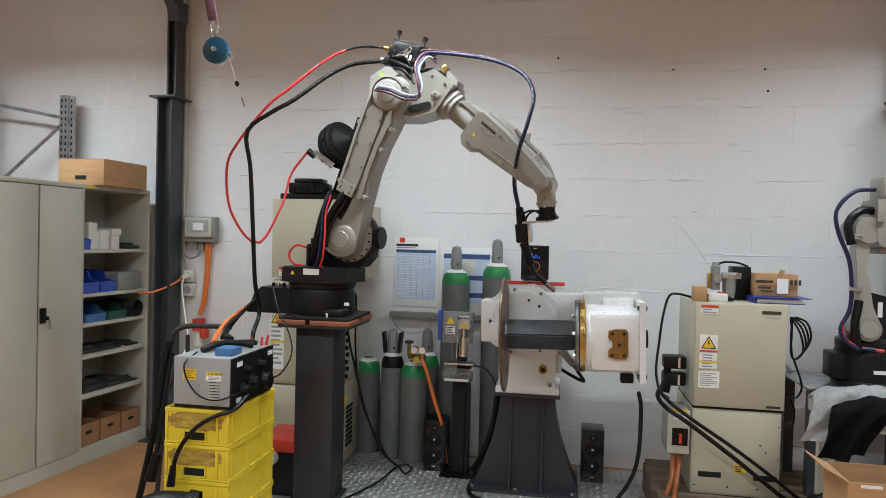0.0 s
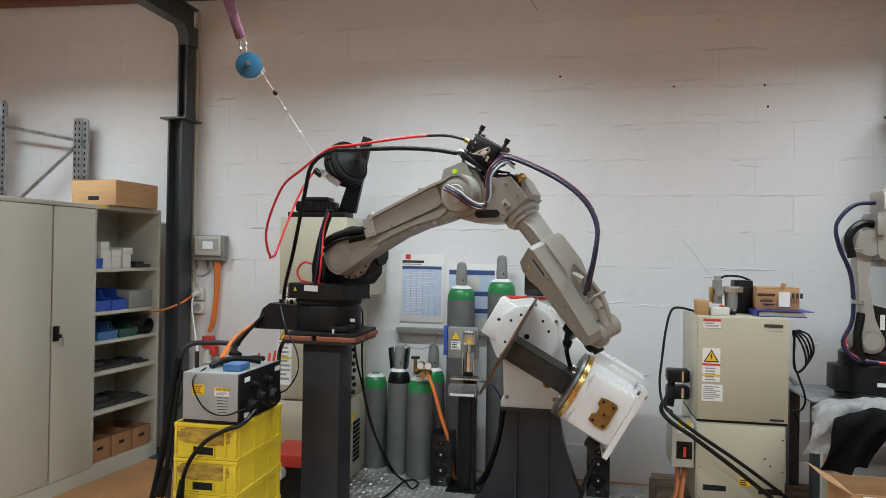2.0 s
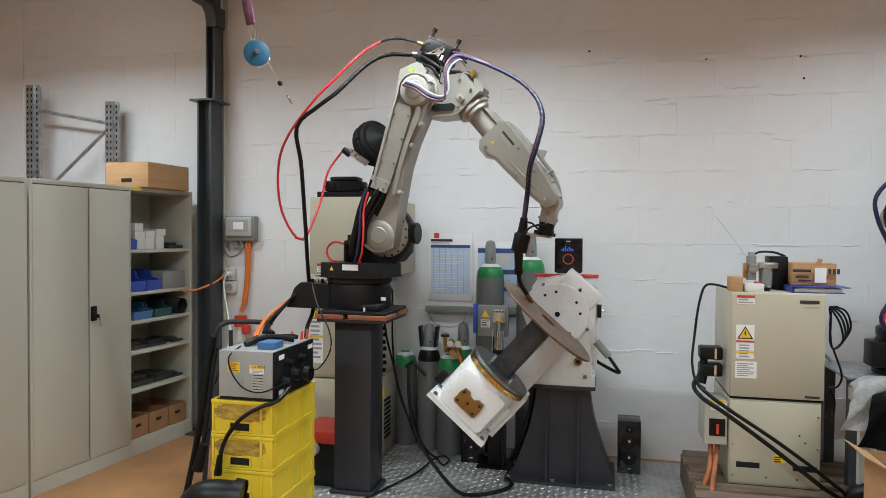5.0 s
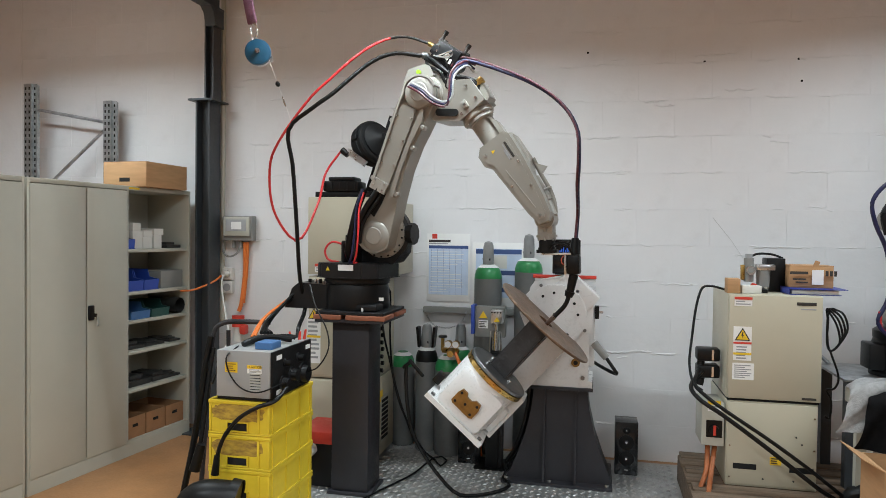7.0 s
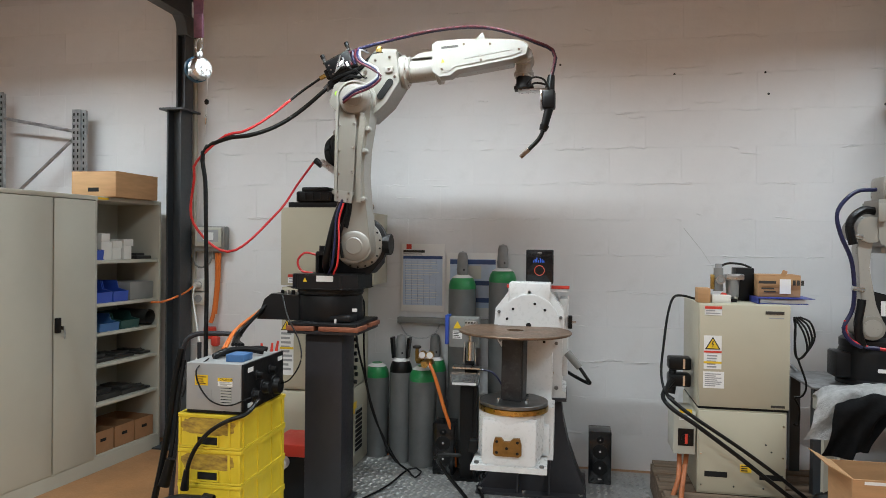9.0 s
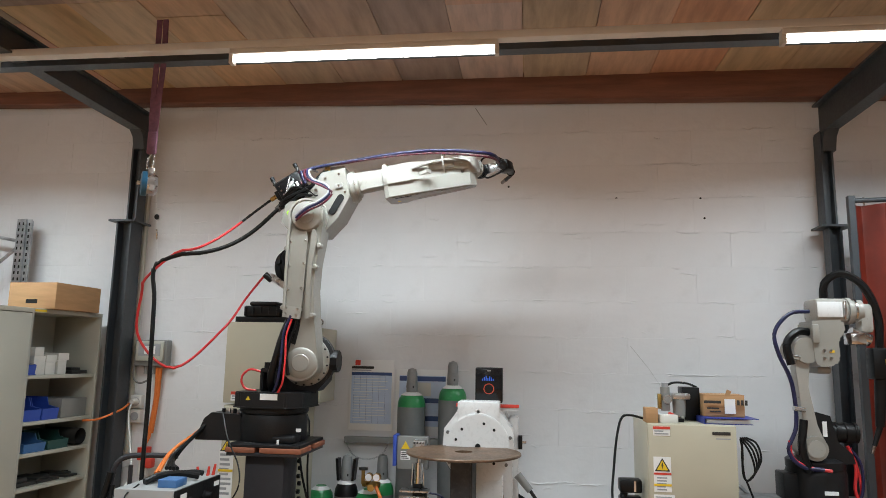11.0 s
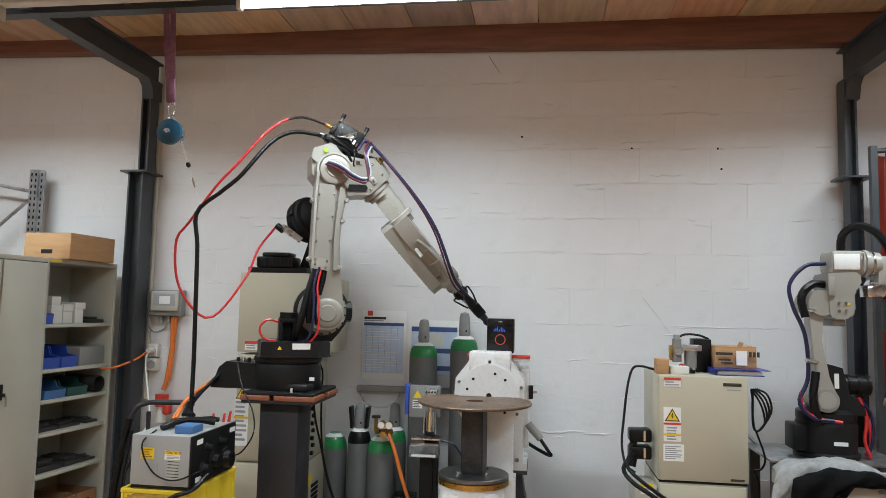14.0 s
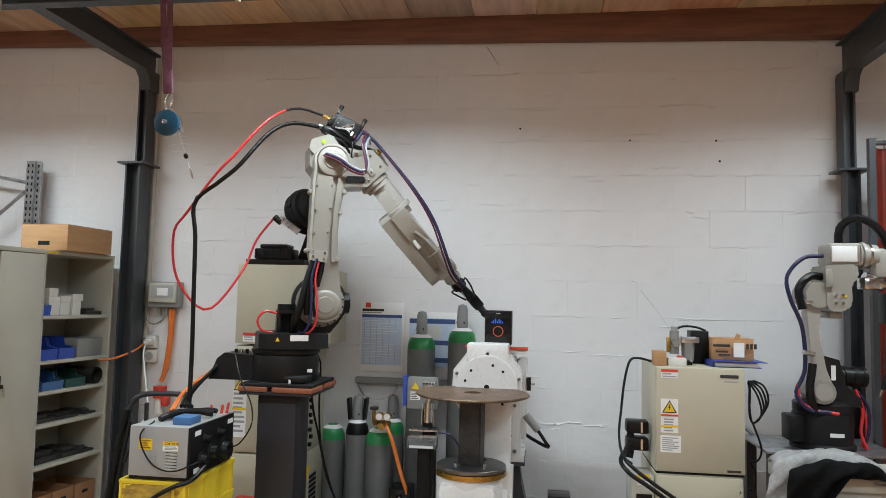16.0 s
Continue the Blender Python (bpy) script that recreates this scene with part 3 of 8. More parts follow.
def shelf_goods():
    bin_box(0.50, 1.191, 0.17, 0.30, 0.15, M_BLUE, "blue plastic stacking bin on a cabinet shelf")
    bin_box(0.34, 1.191, 0.15, 0.30, 0.15, M_BLUE, "blue plastic stacking bin on a cabinet shelf")
    bin_box(0.43, 0.981, 0.19, 0.26, 0.115, M_BLUE2, "worn light blue stacking bin on a shelf")
    bin_box(0.22, 0.981, 0.19, 0.26, 0.12, M_GREENBIN, "dark green stacking bin on a shelf")
    bin_box(0.585, 1.501, 0.075, 0.26, 0.14, M_BLUE, "narrow blue bin on the top shelf")
    single("grey_box", on_shelf(B(-0.36, -0.04, -0.31, -0.06, 1.191, 1.325, bev=0.006)), M_GREYBIN, CAB @ Vector((-0.2, -0.18, 1.191)), "grey plastic box on a cabinet shelf", "box")
    cc = CAB @ Vector((-0.1, -0.12, 1.05))
    bm = bmesh.new()
    cyl(bm, (-0.3, -0.12, 1.045), (-0.02, -0.12, 1.045), 0.06, seg=24, caps=False)
    cyl(bm, (-0.3, -0.12, 1.045), (-0.02, -0.12, 1.045), 0.052, seg=24, caps=False)
    single("pipe_piece", on_shelf(bm), M_DARKPART, cc, "dark grey pipe piece lying on a shelf", "pipe")
    for s, z, w, h in ((0.52, 1.501, 0.10, 0.13), (0.53, 1.632, 0.08, 0.06), (0.42, 1.501, 0.09, 0.085), (0.415, 1.587, 0.095, 0.05), (0.31, 1.501, 0.08, 0.10), (0.30, 1.602, 0.10, 0.05)):
        single("small_carton", on_shelf(B(-0.24, -0.05, -s - w / 2 - 0.02, -s + w / 2 - 0.02, z, z + h, bev=0.002)), M_WHITECARD, CAB @ Vector((-0.14, -s, z)), "small white carton on the top shelf", "carton", "small cartons")
    for s, z, w, h in ((0.14, 1.501, 0.16, 0.045), (0.55, 0.756, 0.2, 0.05), (0.34, 0.756, 0.2, 0.035), (0.12, 0.756, 0.12, 0.03), (0.5, 0.476, 0.22, 0.075), (0.27, 0.476, 0.2, 0.06), (0.12, 0.476, 0.12, 0.03)):
        bm = bmesh.new()
        box(bm, -0.34, -0.06, -s - w / 2, -s + w / 2, z, z + h * 0.55, bev=0.004)
        box(bm, -0.30, -0.09, -s - w / 3, -s + w / 4, z + h * 0.55, z + h, bev=0.004)
        cyl(bm, (-0.2, -s - w / 2, z + h * 0.6), (-0.15, -s + w / 2, z + h * 0.7), 0.012, seg=10)
        single("steel_part", on_shelf(bm), M_DARKPART, CAB @ Vector((-0.2, -s, z)), "dark steel machine part lying on a shelf", "machine part", "machine parts")
    for s in (0.065, 0.275, 0.485):
        bm = bmesh.new()
        y0, y1, t = -s - 0.195, -s, 0.004
        box(bm, -0.38, -0.03, y0, y1, 0.111, 0.115)
        box(bm, -0.034, -0.03, y0, y1, 0.115, 0.265)
        box(bm, -0.38, -0.376, y0, y1, 0.115, 0.265)
        box(bm, -0.376, -0.034, y0, y0 + t, 0.115, 0.265)
        box(bm, -0.376, -0.034, y1 - t, y1, 0.115, 0.265)
        ob = single("open_carton", on_shelf(bm), M_CARD2, CAB @ Vector((-0.2, -s - 0.1, 0.111)), "open brown cardboard tray in the cabinet bottom", "carton", "open cartons")
        hb = on_shelf(B(-0.0305, -0.0285, -s - 0.125, -s - 0.07, 0.19, 0.212, bev=0.0009))
        part("hand_hole", hb, M_SLIT, ob)


def carton(name, x0, x1, y0, y1, z0, z1, label, rot=0.0, m=None, hole=True, printed=False):
    """A closed carton with flap seam, tape and a hand hole."""
    c = Vector(((x0 + x1) / 2, (y0 + y1) / 2, z0))
    ob = new(name)
    ob.matrix_world = Matrix.Translation(c) @ Matrix.Rotation(radians(rot), 4, "Z")
    tagged(ob, label, "carton")
    w, d, h = (x1 - x0) / 2, (y1 - y0) / 2, z1 - z0
    part("body", B(-w, w, -d, d, 0, h - 0.004, bev=0.004), m or M_CARD, ob, local=True)
    for sgn in (-1, 1):
        bm = bmesh.new()
        box(bm, -w, w, 0.002 if sgn > 0 else -d, d if sgn > 0 else -0.002, h - 0.004, h)
        part("flap", bm, m or M_CARD, ob, local=True)
    if hole:
        part("hand_hole", B(-0.045, 0.045, -d - 0.001, -d + 0.002, h * 0.2, h * 0.36), M_SLIT, ob, local=True)
    return ob


def racking():
    ob = thing("pallet_rack", (-4.4, 4.85, 0), "galvanised steel rack frame with perforated posts", "rack")
    for x, y, zt in ((-4.70, 4.88, 2.87), (-3.985, 4.96, 2.72)):
        bm = bmesh.new()
        for k in range(2):
            box(bm, x - 0.055 + 0.07 * k, x - 0.05 + 0.07 * k, y, y + 0.09, 0, zt)
        box(bm, x - 0.05, x + 0.015, y, y + 0.005, 0, zt)
        box(bm, x + 0.02, x + 0.06, y + 0.02, y + 0.025, 0, zt)
        p = part("post", bm, M_GALV, ob)
        bm = bmesh.new()
        for k in range(26):
            z = zt - 0.04 - 0.05 * k
            for u in (-0.036, 0.0):
                box(bm, x + u - 0.006, x + u + 0.006, y - 0.0012, y + 0.0, z - 0.012, z + 0.012)
            box(bm, x + 0.032, x + 0.044, y + 0.0185, y + 0.02, z - 0.012, z + 0.012)
        part("post_hole", bm, M_SLIT, p)
    part("cross_bar", C((-4.68, 4.92, 2.66), (-3.99, 4.99, 2.535), 0.014, seg=8), M_GALV, ob)
    part("diagonal_brace", C((-4.68, 4.92, 1.9), (-3.99, 4.99, 2.53), 0.014, seg=8), M_GALV, ob)


cabinet(0.02, 1.50, ((1.06, 1.485), (0.70, 1.055)), 0.70)
cabinet(1.515, 2.6, ((2.06, 2.58), (1.53, 2.055)), 0.0)
shelf_goods()
carton("cardboard_box", -3.535, -3.165, 4.34, 4.82, 1.956, 2.14, "brown cardboard box with inked drawing on the cabinet", rot=-2)
racking()


# ---- on the wall ----
def wall_things():
    fb = thing("fuse_box", (-2.85, 5.06, 1.56), "grey wall distribution box with a clear lid", "fuse box")
    part("case", B(-2.985, -2.715, 5.05, 5.128, 1.56, 1.765, bev=0.012), M_GREYBIN, fb)
    part("lid", B(-2.965, -2.735, 5.03, 5.05, 1.60, 1.755, bev=0.008), M_CABINET, fb)
    part("window", B(-2.94, -2.76, 5.026, 5.03, 1.64, 1.735), M_LGREY, fb)
    part("label", B(-2.89, -2.80, 5.0245, 5.026, 1.655, 1.715), M_LABEL, fb)
    for x in (-2.90, -2.84):
        part("gland", C((x, 5.09, 1.50), (x, 5.09, 1.56), 0.016, seg=10), M_GREYBIN, fb)
    bm = bmesh.new()
    hose(bm, [(-2.80, 5.09, 1.55), (-2.805, 5.10, 1.3), (-2.83, 5.09, 1.05), (-2.85, 5.08, 0.98)], 0.017)
    hose(bm, [(-2.775, 5.09, 1.55), (-2.79, 5.10, 1.3), (-2.81, 5.09, 1.05)], 0.012)
    single("orange_cable", bm, M_ORANGE, (-2.8, 5.1, 0.98), "thick orange supply cable on the wall", "cable")
    bm = bmesh.new()
    hose(bm, [(-2.99, 5.09, 1.62), (-2.99, 5.07, 1.48), (-2.93, 5.06, 1.43), (-2.86, 5.07, 1.46), (-2.84, 5.09, 1.54)], 0.008)
    single("grey_cable", bm, M_GREYBIN, (-2.93, 5.06, 1.43), "grey cable looped below the fuse box", "cable")
    for z in (1.235, 1.125):
        so = thing("wall_socket", (-2.955, 5.1, z), "white surface wall socket", "socket", "wall sockets")
        part("case", B(-3.0, -2.91, 5.075, 5.128, z, z + 0.1, bev=0.008), M_WHITECARD, so)
        part("insert", C((-2.955, 5.07, z + 0.05), (-2.955, 5.078, z + 0.05), 0.032, seg=20), M_LGREY, so)
    plug = thing("plug", (-2.955, 5.03, 1.265), "white mains plug in the wall socket", "plug")
    part("body", C((-2.955, 5.07, 1.285), (-2.955, 5.02, 1.285), 0.03, 0.02, seg=14), M_WHITECARD, plug)
    bm = bmesh.new()
    hose(bm, [(-2.955, 5.02, 1.28), (-2.9, 4.9, 1.2), (-2.75, 4.7, 1.02), (-2.55, 4.4, 0.86), (-2.4, 4.0, 0.8)], 0.006)
    single("white_cable", bm, M_WHITECARD, (-2.4, 4.0, 0.8), "thin white cable hanging from the socket", "cable")
    bm = bmesh.new()
    hose(bm, [(-2.97, 5.05, 1.29), (-3.0, 4.95, 1.23), (-3.1, 4.83, 1.17), (-3.2, 4.8, 1.16)], 0.008)
    single("orange_lead", bm, M_ORANGE, (-3.1, 4.9, 1.16), "orange lead running from the socket behind the column", "cable")
    red = thing("red_plug", (-2.83, 5.0, 0.78), "red and white industrial power plug", "plug")
    part("collar", C((-2.83, 5.04, 0.86), (-2.83, 5.04, 0.95), 0.05, seg=20), M_LRED, red)
    part("sleeve", C((-2.83, 5.04, 0.74), (-2.83, 5.04, 0.86), 0.04, 0.035, seg=20), M_WHITECARD, red)
    part("cap", B(-2.80, -2.74, 4.99, 5.06, 0.80, 0.88, bev=0.02), M_LRED, red)
    bm = bmesh.new()
    hose(bm, [(-3.015, 5.11, 3.6), (-3.015, 5.11, 2.4), (-3.015, 5.11, 1.3), (-3.015, 5.11, 0.9)], 0.02, n=6)
    single("wall_conduit", bm, M_CABINET, (-3.015, 5.11, 0.9), "pale grey conduit pipe down the wall", "pipe")
    # posters
    po = thing("wall_poster", (-1.099, 5.12, 1.08), "white poster with a blue table, fixed to the wall", "poster")
    part("sheet", B(-1.264, -0.924, 5.120, 5.127, 1.118, 1.64, bev=0.001), M_LABEL, po)
    part("table", B(-1.249, -0.939, 5.1185, 5.120, 1.168, 1.545), M_PBLUE, po)
    part("table_head", B(-1.249, -0.939, 5.117, 5.1185, 1.525, 1.548), M_PNAVY, po)
    bm = bmesh.new()
    bars(bm, -1.234, -0.954, 1.18, 1.51, 5.1183, 17, h=0.22, seed=4, jag=0.6)
    part("table_lines", bm, M_LABEL, po)
    bm = bmesh.new()
    for k in range(6):
        box(bm, -1.229 + 0.048 * k, -1.228 + 0.048 * k, 5.1168, 5.1178, 1.17, 1.52)
    part("table_columns", bm, M_PNAVY, po)
    part("logo", B(-1.224, -1.184, 5.118, 5.120, 1.60, 1.638), M_LRED, po)
    part("title_bar", B(-1.249, -1.079, 5.118, 5.120, 1.573, 1.592), M_INK, po)
    bm = bmesh.new()
    bars(bm, -1.249, -1.029, 1.555, 1.57, 5.12, 1, seed=6)
    part("subtitle", bm, M_LGREY, po)
    po = thing("wall_poster", (-0.679, 5.12, 1.1), "blue and white poster with a picture panel", "poster")
    part("sheet", B(-0.904, -0.509, 5.121, 5.128, 1.09, 1.575, bev=0.001), M_LABEL, po)
    part("picture", B(-0.879, -0.529, 5.119, 5.121, 1.16, 1.53), M_PBLUE, po)
    for z in (1.20, 1.33, 1.49):
        part("band", B(-0.879, -0.529, 5.1175, 5.119, z, z + 0.035), M_PNAVY, po)
    part("photo", B(-0.779, -0.639, 5.1165, 5.1175, 1.38, 1.48), M_WHITECARD, po)
    # cylinder rail and chain
    rl = thing("cylinder_rail", (-1.1, 5.1, 1.03), "grey wall rail with a safety chain for gas cylinders", "rail")
    part("rail", B(-1.28, -0.55, 5.07, 5.129, 1.03, 1.075, bev=0.004), M_GREYBIN, rl)
    P = spline([(-1.26, 5.05, 1.04), (-1.18, 5.0, 0.95), (-1.06, 4.99, 0.93), (-0.97, 5.0, 0.97), (-0.93, 5.03, 1.05)], 34)
    bm = bmesh.new()
    for k in range(34):
        a, b = Vector(P[k]), Vector(P[k + 1])
        q = (b - a).to_track_quat("X", "Z").to_matrix().to_4x4() @ Matrix.Rotation(radians(90 * (k % 2)), 4, "X")
        loop = [(a + b) / 2 + q @ Vector((0.0085 * math.cos(w), 0.0055 * math.sin(w), 0)) for w in (2 * math.pi * j / 8 for j in range(9))]
        hose(bm, loop, 0.0016, seg=5, smooth=False)
    part("chain", bm, M_GALV, rl)
    for x, z in ((0.748, 2.884), (1.362, 2.877), (-0.065, 2.983), (1.385, 2.725)):
        single("wall_hole", C((x, WALL_Y - 0.003, z), (x, WALL_Y + 0.01, z), 0.008, seg=10), M_SLIT, (x, WALL_Y, z), "small dark drill hole in the wall", "hole", "wall holes", kind="structure")


def gas_cylinder(x, y, r, h, shoulder, cap, label, valve=False, guard=False):
    ob = thing("gas_cylinder", (x, y, 0.026), label, "gas cylinder", "gas cylinders")
    m = Matrix.Translation((x, y, 0.026))
    hs = h - 0.28
    bm = bmesh.new()
    lathe(bm, [(r * 0.9, 0), (r, 0.02), (r, hs)], m)
    part("body", bm, M_CYL, ob)
    bm = bmesh.new()
    lathe(bm, [(r, hs), (r * 0.985, hs + 0.025), (r * 0.91, hs + 0.055), (r * 0.76, hs + 0.08), (r * 0.5, hs + 0.098), (0.035, hs + 0.108)], m)
    part("shoulder", bm, shoulder, ob, "painted shoulder")
    part("collar_label", C((x, y, 0.026 + hs + 0.082), (x, y, 0.026 + hs + 0.104), r * 0.78, r * 0.46, seg=24), M_LABEL, ob)
    top = h - hs - 0.1
    if cap:
        bm = bmesh.new()
        lathe(bm, [(0.04, hs + 0.1), (0.042, hs + 0.14), (0.038, h - 0.04), (0.03, h - 0.012), (0.0, h)], m, seg=18)
        part("cap", bm, M_CAP, ob)
        for k in range(3):
            a = 2.1 * k - 1.2
            part("cap_slot", B(x + 0.036 * math.cos(a) - 0.008, x + 0.036 * math.cos(a) + 0.008, y + 0.036 * math.sin(a) - 0.006, y + 0.036 * math.sin(a) + 0.006, 0.026 + hs + 0.135, 0.026 + hs + 0.15), M_SLIT, ob)
    if guard:
        for sgn in (-1, 1):
            bm = bmesh.new()
            prism(bm, [(x + sgn * 0.045, 0.03 + hs + 0.1), (x + sgn * 0.06, 0.03 + hs + 0.1), (x + sgn * 0.075, 0.02 + h - 0.02), (x + sgn * 0.055, 0.02 + h - 0.02)], y - 0.045, y + 0.03)
            part("guard", bm, M_BLACK, ob)
    return ob


def cylinders():
    gas_cylinder(-0.762, 4.99, 0.102, 1.565, M_GREEN, True, "tall grey gas cylinder with a green shoulder and cap")
    gas_cylinder(-0.462, 4.99, 0.102, 1.62, M_GREEN, True, "tall scuffed grey gas cylinder with a green shoulder")
    gas_cylinder(-1.203, 4.90, 0.083, 0.945, M_BLACK, True, "short grey gas cylinder with a black shoulder and guard", guard=True)
    gas_cylinder(-1.025, 4.84, 0.097, 0.90, M_GREEN, False, "short grey gas cylinder with green shoulder and regulator")
    gas_cylinder(-0.972, 5.03, 0.085, 0.94, M_GREEN, True, "short grey gas cylinder with a grey cap behind the others")
    gas_cylinder(-1.415, 5.0, 0.09, 0.88, M_GREEN, False, "short green topped gas cylinder behind the controller")
    rg = thing("pressure_regulator", (-0.985, 4.75, 0.8), "brass gas regulator with an orange hose", "regulator")
    part("body", C((-1.05, 4.76, 0.80), (-0.93, 4.74, 0.80), 0.02, seg=14), M_BRASS, rg)
    part("knob", C((-0.975, 4.74, 0.80), (-0.975, 4.66, 0.79), 0.024, seg=14), M_BRASS, rg)
    for x in (-1.0, -0.945):
        part("gauge", C((x, 4.745, 0.852), (x, 4.70, 0.852), 0.027, seg=18), M_BRASS, rg)
        part("gauge_face", C((x, 4.70, 0.852), (x, 4.697, 0.852), 0.023, seg=18), M_LABEL, rg)
    part("hand_wheel", C((-1.06, 4.80, 0.885), (-1.06, 4.80, 0.90), 0.032, seg=12), M_DARKPART, rg)
    part("valve_stem", C((-1.06, 4.80, 0.79), (-1.06, 4.80, 0.885), 0.013, seg=10), M_BRASS, rg)
    bm = bmesh.new()
    hose(bm, [(-0.95, 4.72, 0.79), (-0.90, 4.68, 0.70), (-0.83, 4.65, 0.5), (-0.785, 4.66, 0.36), (-0.77, 4.7, 0.22), (-0.76, 4.75, 0.06)], 0.013)
    single("orange_hose", bm, M_ORANGE, (-0.76, 4.75, 0.03), "orange gas hose hanging from the regulator", "hose")


wall_things()
cylinders()


# ---- controllers ----
def bm_turned(bm, m):
    bmesh.ops.transform(bm, matrix=m, verts=bm.verts)
    return bm


def big_controller():
    x0, x1, y0, y1 = -1.955, -1.47, 4.43, 4.93
    ob = thing("control_cabinet", (-1.72, 4.68, 0.026), "tall beige robot control cabinet with warning labels", "control cabinet")
    part("lower_case", B(x0 + 0.005, x1, y0 + 0.01, y1, 0.05, 0.61, bev=0.004), M_BEIGE, ob)
    part("foot", B(x0 + 0.02, x1 - 0.02, y0 + 0.03, y1 - 0.02, 0.026, 0.05), M_CABINET, ob)
    part("middle_case", B(x0 + 0.005, x1, y0 + 0.01, y1, 0.62, 1.33, bev=0.004), M_BEIGE, ob)
    part("upper_case", B(x0, x1 + 0.11, y0 + 0.26, y1 + 0.12, 1.34, 1.86, bev=0.004), M_BEIGE, ob)
    part("door", B(x0, x1, y0, y0 + 0.255, 1.345, 1.885, bev=0.004), M_BEIGE, ob)
    part("front_panel", B(x0 + 0.01, x1 - 0.005, y0, y0 + 0.0095, 0.635, 1.32, bev=0.003), M_BEIGE, ob)
    part("lower_panel", B(x0 + 0.01, x1 - 0.005, y0, y0 + 0.0095, 0.07, 0.60, bev=0.003), M_BEIGE, ob)
    for x in (x0 + 0.06, x1 + 0.06):
        bm = bmesh.new()
        loop = [(x + 0.02 * math.cos(a), y0 + 0.35, 1.905 + 0.02 * math.sin(a)) for a in (2 * math.pi * k / 14 for k in range(15))]
        hose(bm, loop, 0.005, smooth=False)
        part("lifting_eye", bm, M_CHROME, ob)
    front_label(ob, -1.90, -1.79, 1.36, 1.42, y0, M_LABEL, 3)
    part("label_head", B(-1.90, -1.79, y0 - 0.003, y0 - 0.0016, 1.40, 1.42), M_LRED, ob)
    front_label(ob, -1.955, -1.855, 0.72, 1.05, y0, M_LABEL, 9, seed=3)
    warning_triangle(ob, -1.905, 1.07, 0.09, y0)
    part("label_band", B(-1.955, -1.855, y0 - 0.003, y0 - 0.0016, 0.90, 0.915), M_LYEL, ob)
    # the side that looks to +x: plugs, sockets, labels, louvre
    part("side_label", B(x1, x1 + 0.0015, 4.52, 4.66, 0.43, 0.51), M_LYEL, ob)
    part("louvre_frame", B(x1, x1 + 0.004, 4.62, 4.78, 0.14, 0.46), M_CABIN, ob)
    for k in range(9):
        part("louvre_slat", B(x1 + 0.004, x1 + 0.009, 4.63, 4.77, 0.155 + 0.033 * k, 0.175 + 0.033 * k), M_SLIT, ob)
    for k in range(7):
        part("connector", C((x1, 4.60 + 0.02 * (k % 2), 0.66 + 0.05 * k), (x1 + 0.02, 4.60 + 0.02 * (k % 2), 0.66 + 0.05 * k), 0.015, seg=10), M_BLACK, ob)
    part("side_box", B(x1 + 0.001, x1 + 0.07, 4.46, 4.56, 1.13, 1.30, bev=0.006), M_CABINET, ob)
    part("side_plug", B(x1 + 0.02, x1 + 0.06, 4.48, 4.54, 1.03, 1.13, bev=0.006), M_BLACK, ob)
    for z in (0.2, 0.9, 1.2):
        part("screw", C((x1, 4.47, z), (x1 + 0.004, 4.47, z), 0.006, seg=8), M_CHROME, ob)
    bm = bmesh.new()
    hose(bm, [(-1.43, 4.5, 1.27), (-1.36, 4.46, 1.25), (-1.355, 4.46, 0.9), (-1.33, 4.5, 0.6), (-1.2, 4.55, 0.2), (-1.08, 4.6, 0.06)], 0.0065)
    hose(bm, [(-1.43, 4.5, 1.05), (-1.40, 4.48, 0.9), (-1.36, 4.48, 0.75), (-1.29, 4.5, 0.45), (-1.15, 4.55, 0.15), (-1.06, 4.6, 0.05)], 0.0075)
    hose(bm, [(-1.06, 4.6, 0.05), (-1.0, 4.5, 0.045), (-0.98, 4.62, 0.05), (-1.05, 4.66, 0.06), (-1.1, 4.58, 0.045), (-1.15, 4.3, 0.04), (-1.3, 3.9, 0.04), (-1.4, 3.6, 0.04)], 0.0065)
    single("black_cable", bm, M_RUBBER, (-1.2, 4.55, 0.03), "black cables from the controller running over the plate", "cable")
    # wire drum with its stand on top
    st = thing("wire_drum", (-1.70, 4.62, 1.886), "black wire drum on a stand on the control cabinet", "wire drum")
    part("stand_foot", B(-1.92, -1.5, 4.47, 4.66, 1.886, 1.925, bev=0.004), M_BLACK, st)
    bm = bmesh.new()
    prism(bm, [(-1.60, 1.925), (-1.47, 1.925), (-1.36, 2.45), (-1.42, 2.47)], 4.60, 4.64)
    part("stand_post", bm, M_BLACK, st)
    m = Matrix.Translation((-1.505, 4.50, 2.258)) @ Matrix.Scale(0.87, 4) @ Matrix.Rotation(radians(-32), 4, "Z") @ Matrix.Rotation(radians(72), 4, "Y") @ Matrix.Rotation(radians(0), 4, "X")
    bm = bmesh.new()
    lathe(bm, [(0.0, -0.075), (0.10, -0.085), (0.165, -0.075), (0.172, -0.06), (0.178, -0.055), (0.178, 0.045), (0.165, 0.06), (0.14, 0.065)], m, seg=36)
    dr = part("drum", bm, M_DRUM, st, "matt black moulded drum")
    bm = bmesh.new()
    lathe(bm, [(0.13, 0.062), (0.14, 0.075), (0.10, 0.10), (0.05, 0.125), (0.03, 0.15), (0.0, 0.15)], m, seg=36)
    part("drum_cone", bm, M_DRUM, dr)
    bm = bmesh.new()
    lathe(bm, [(0.178, -0.012), (0.184, -0.008), (0.184, 0.008), (0.178, 0.012)], m, seg=36)
    part("drum_band", bm, M_DRUM, dr)
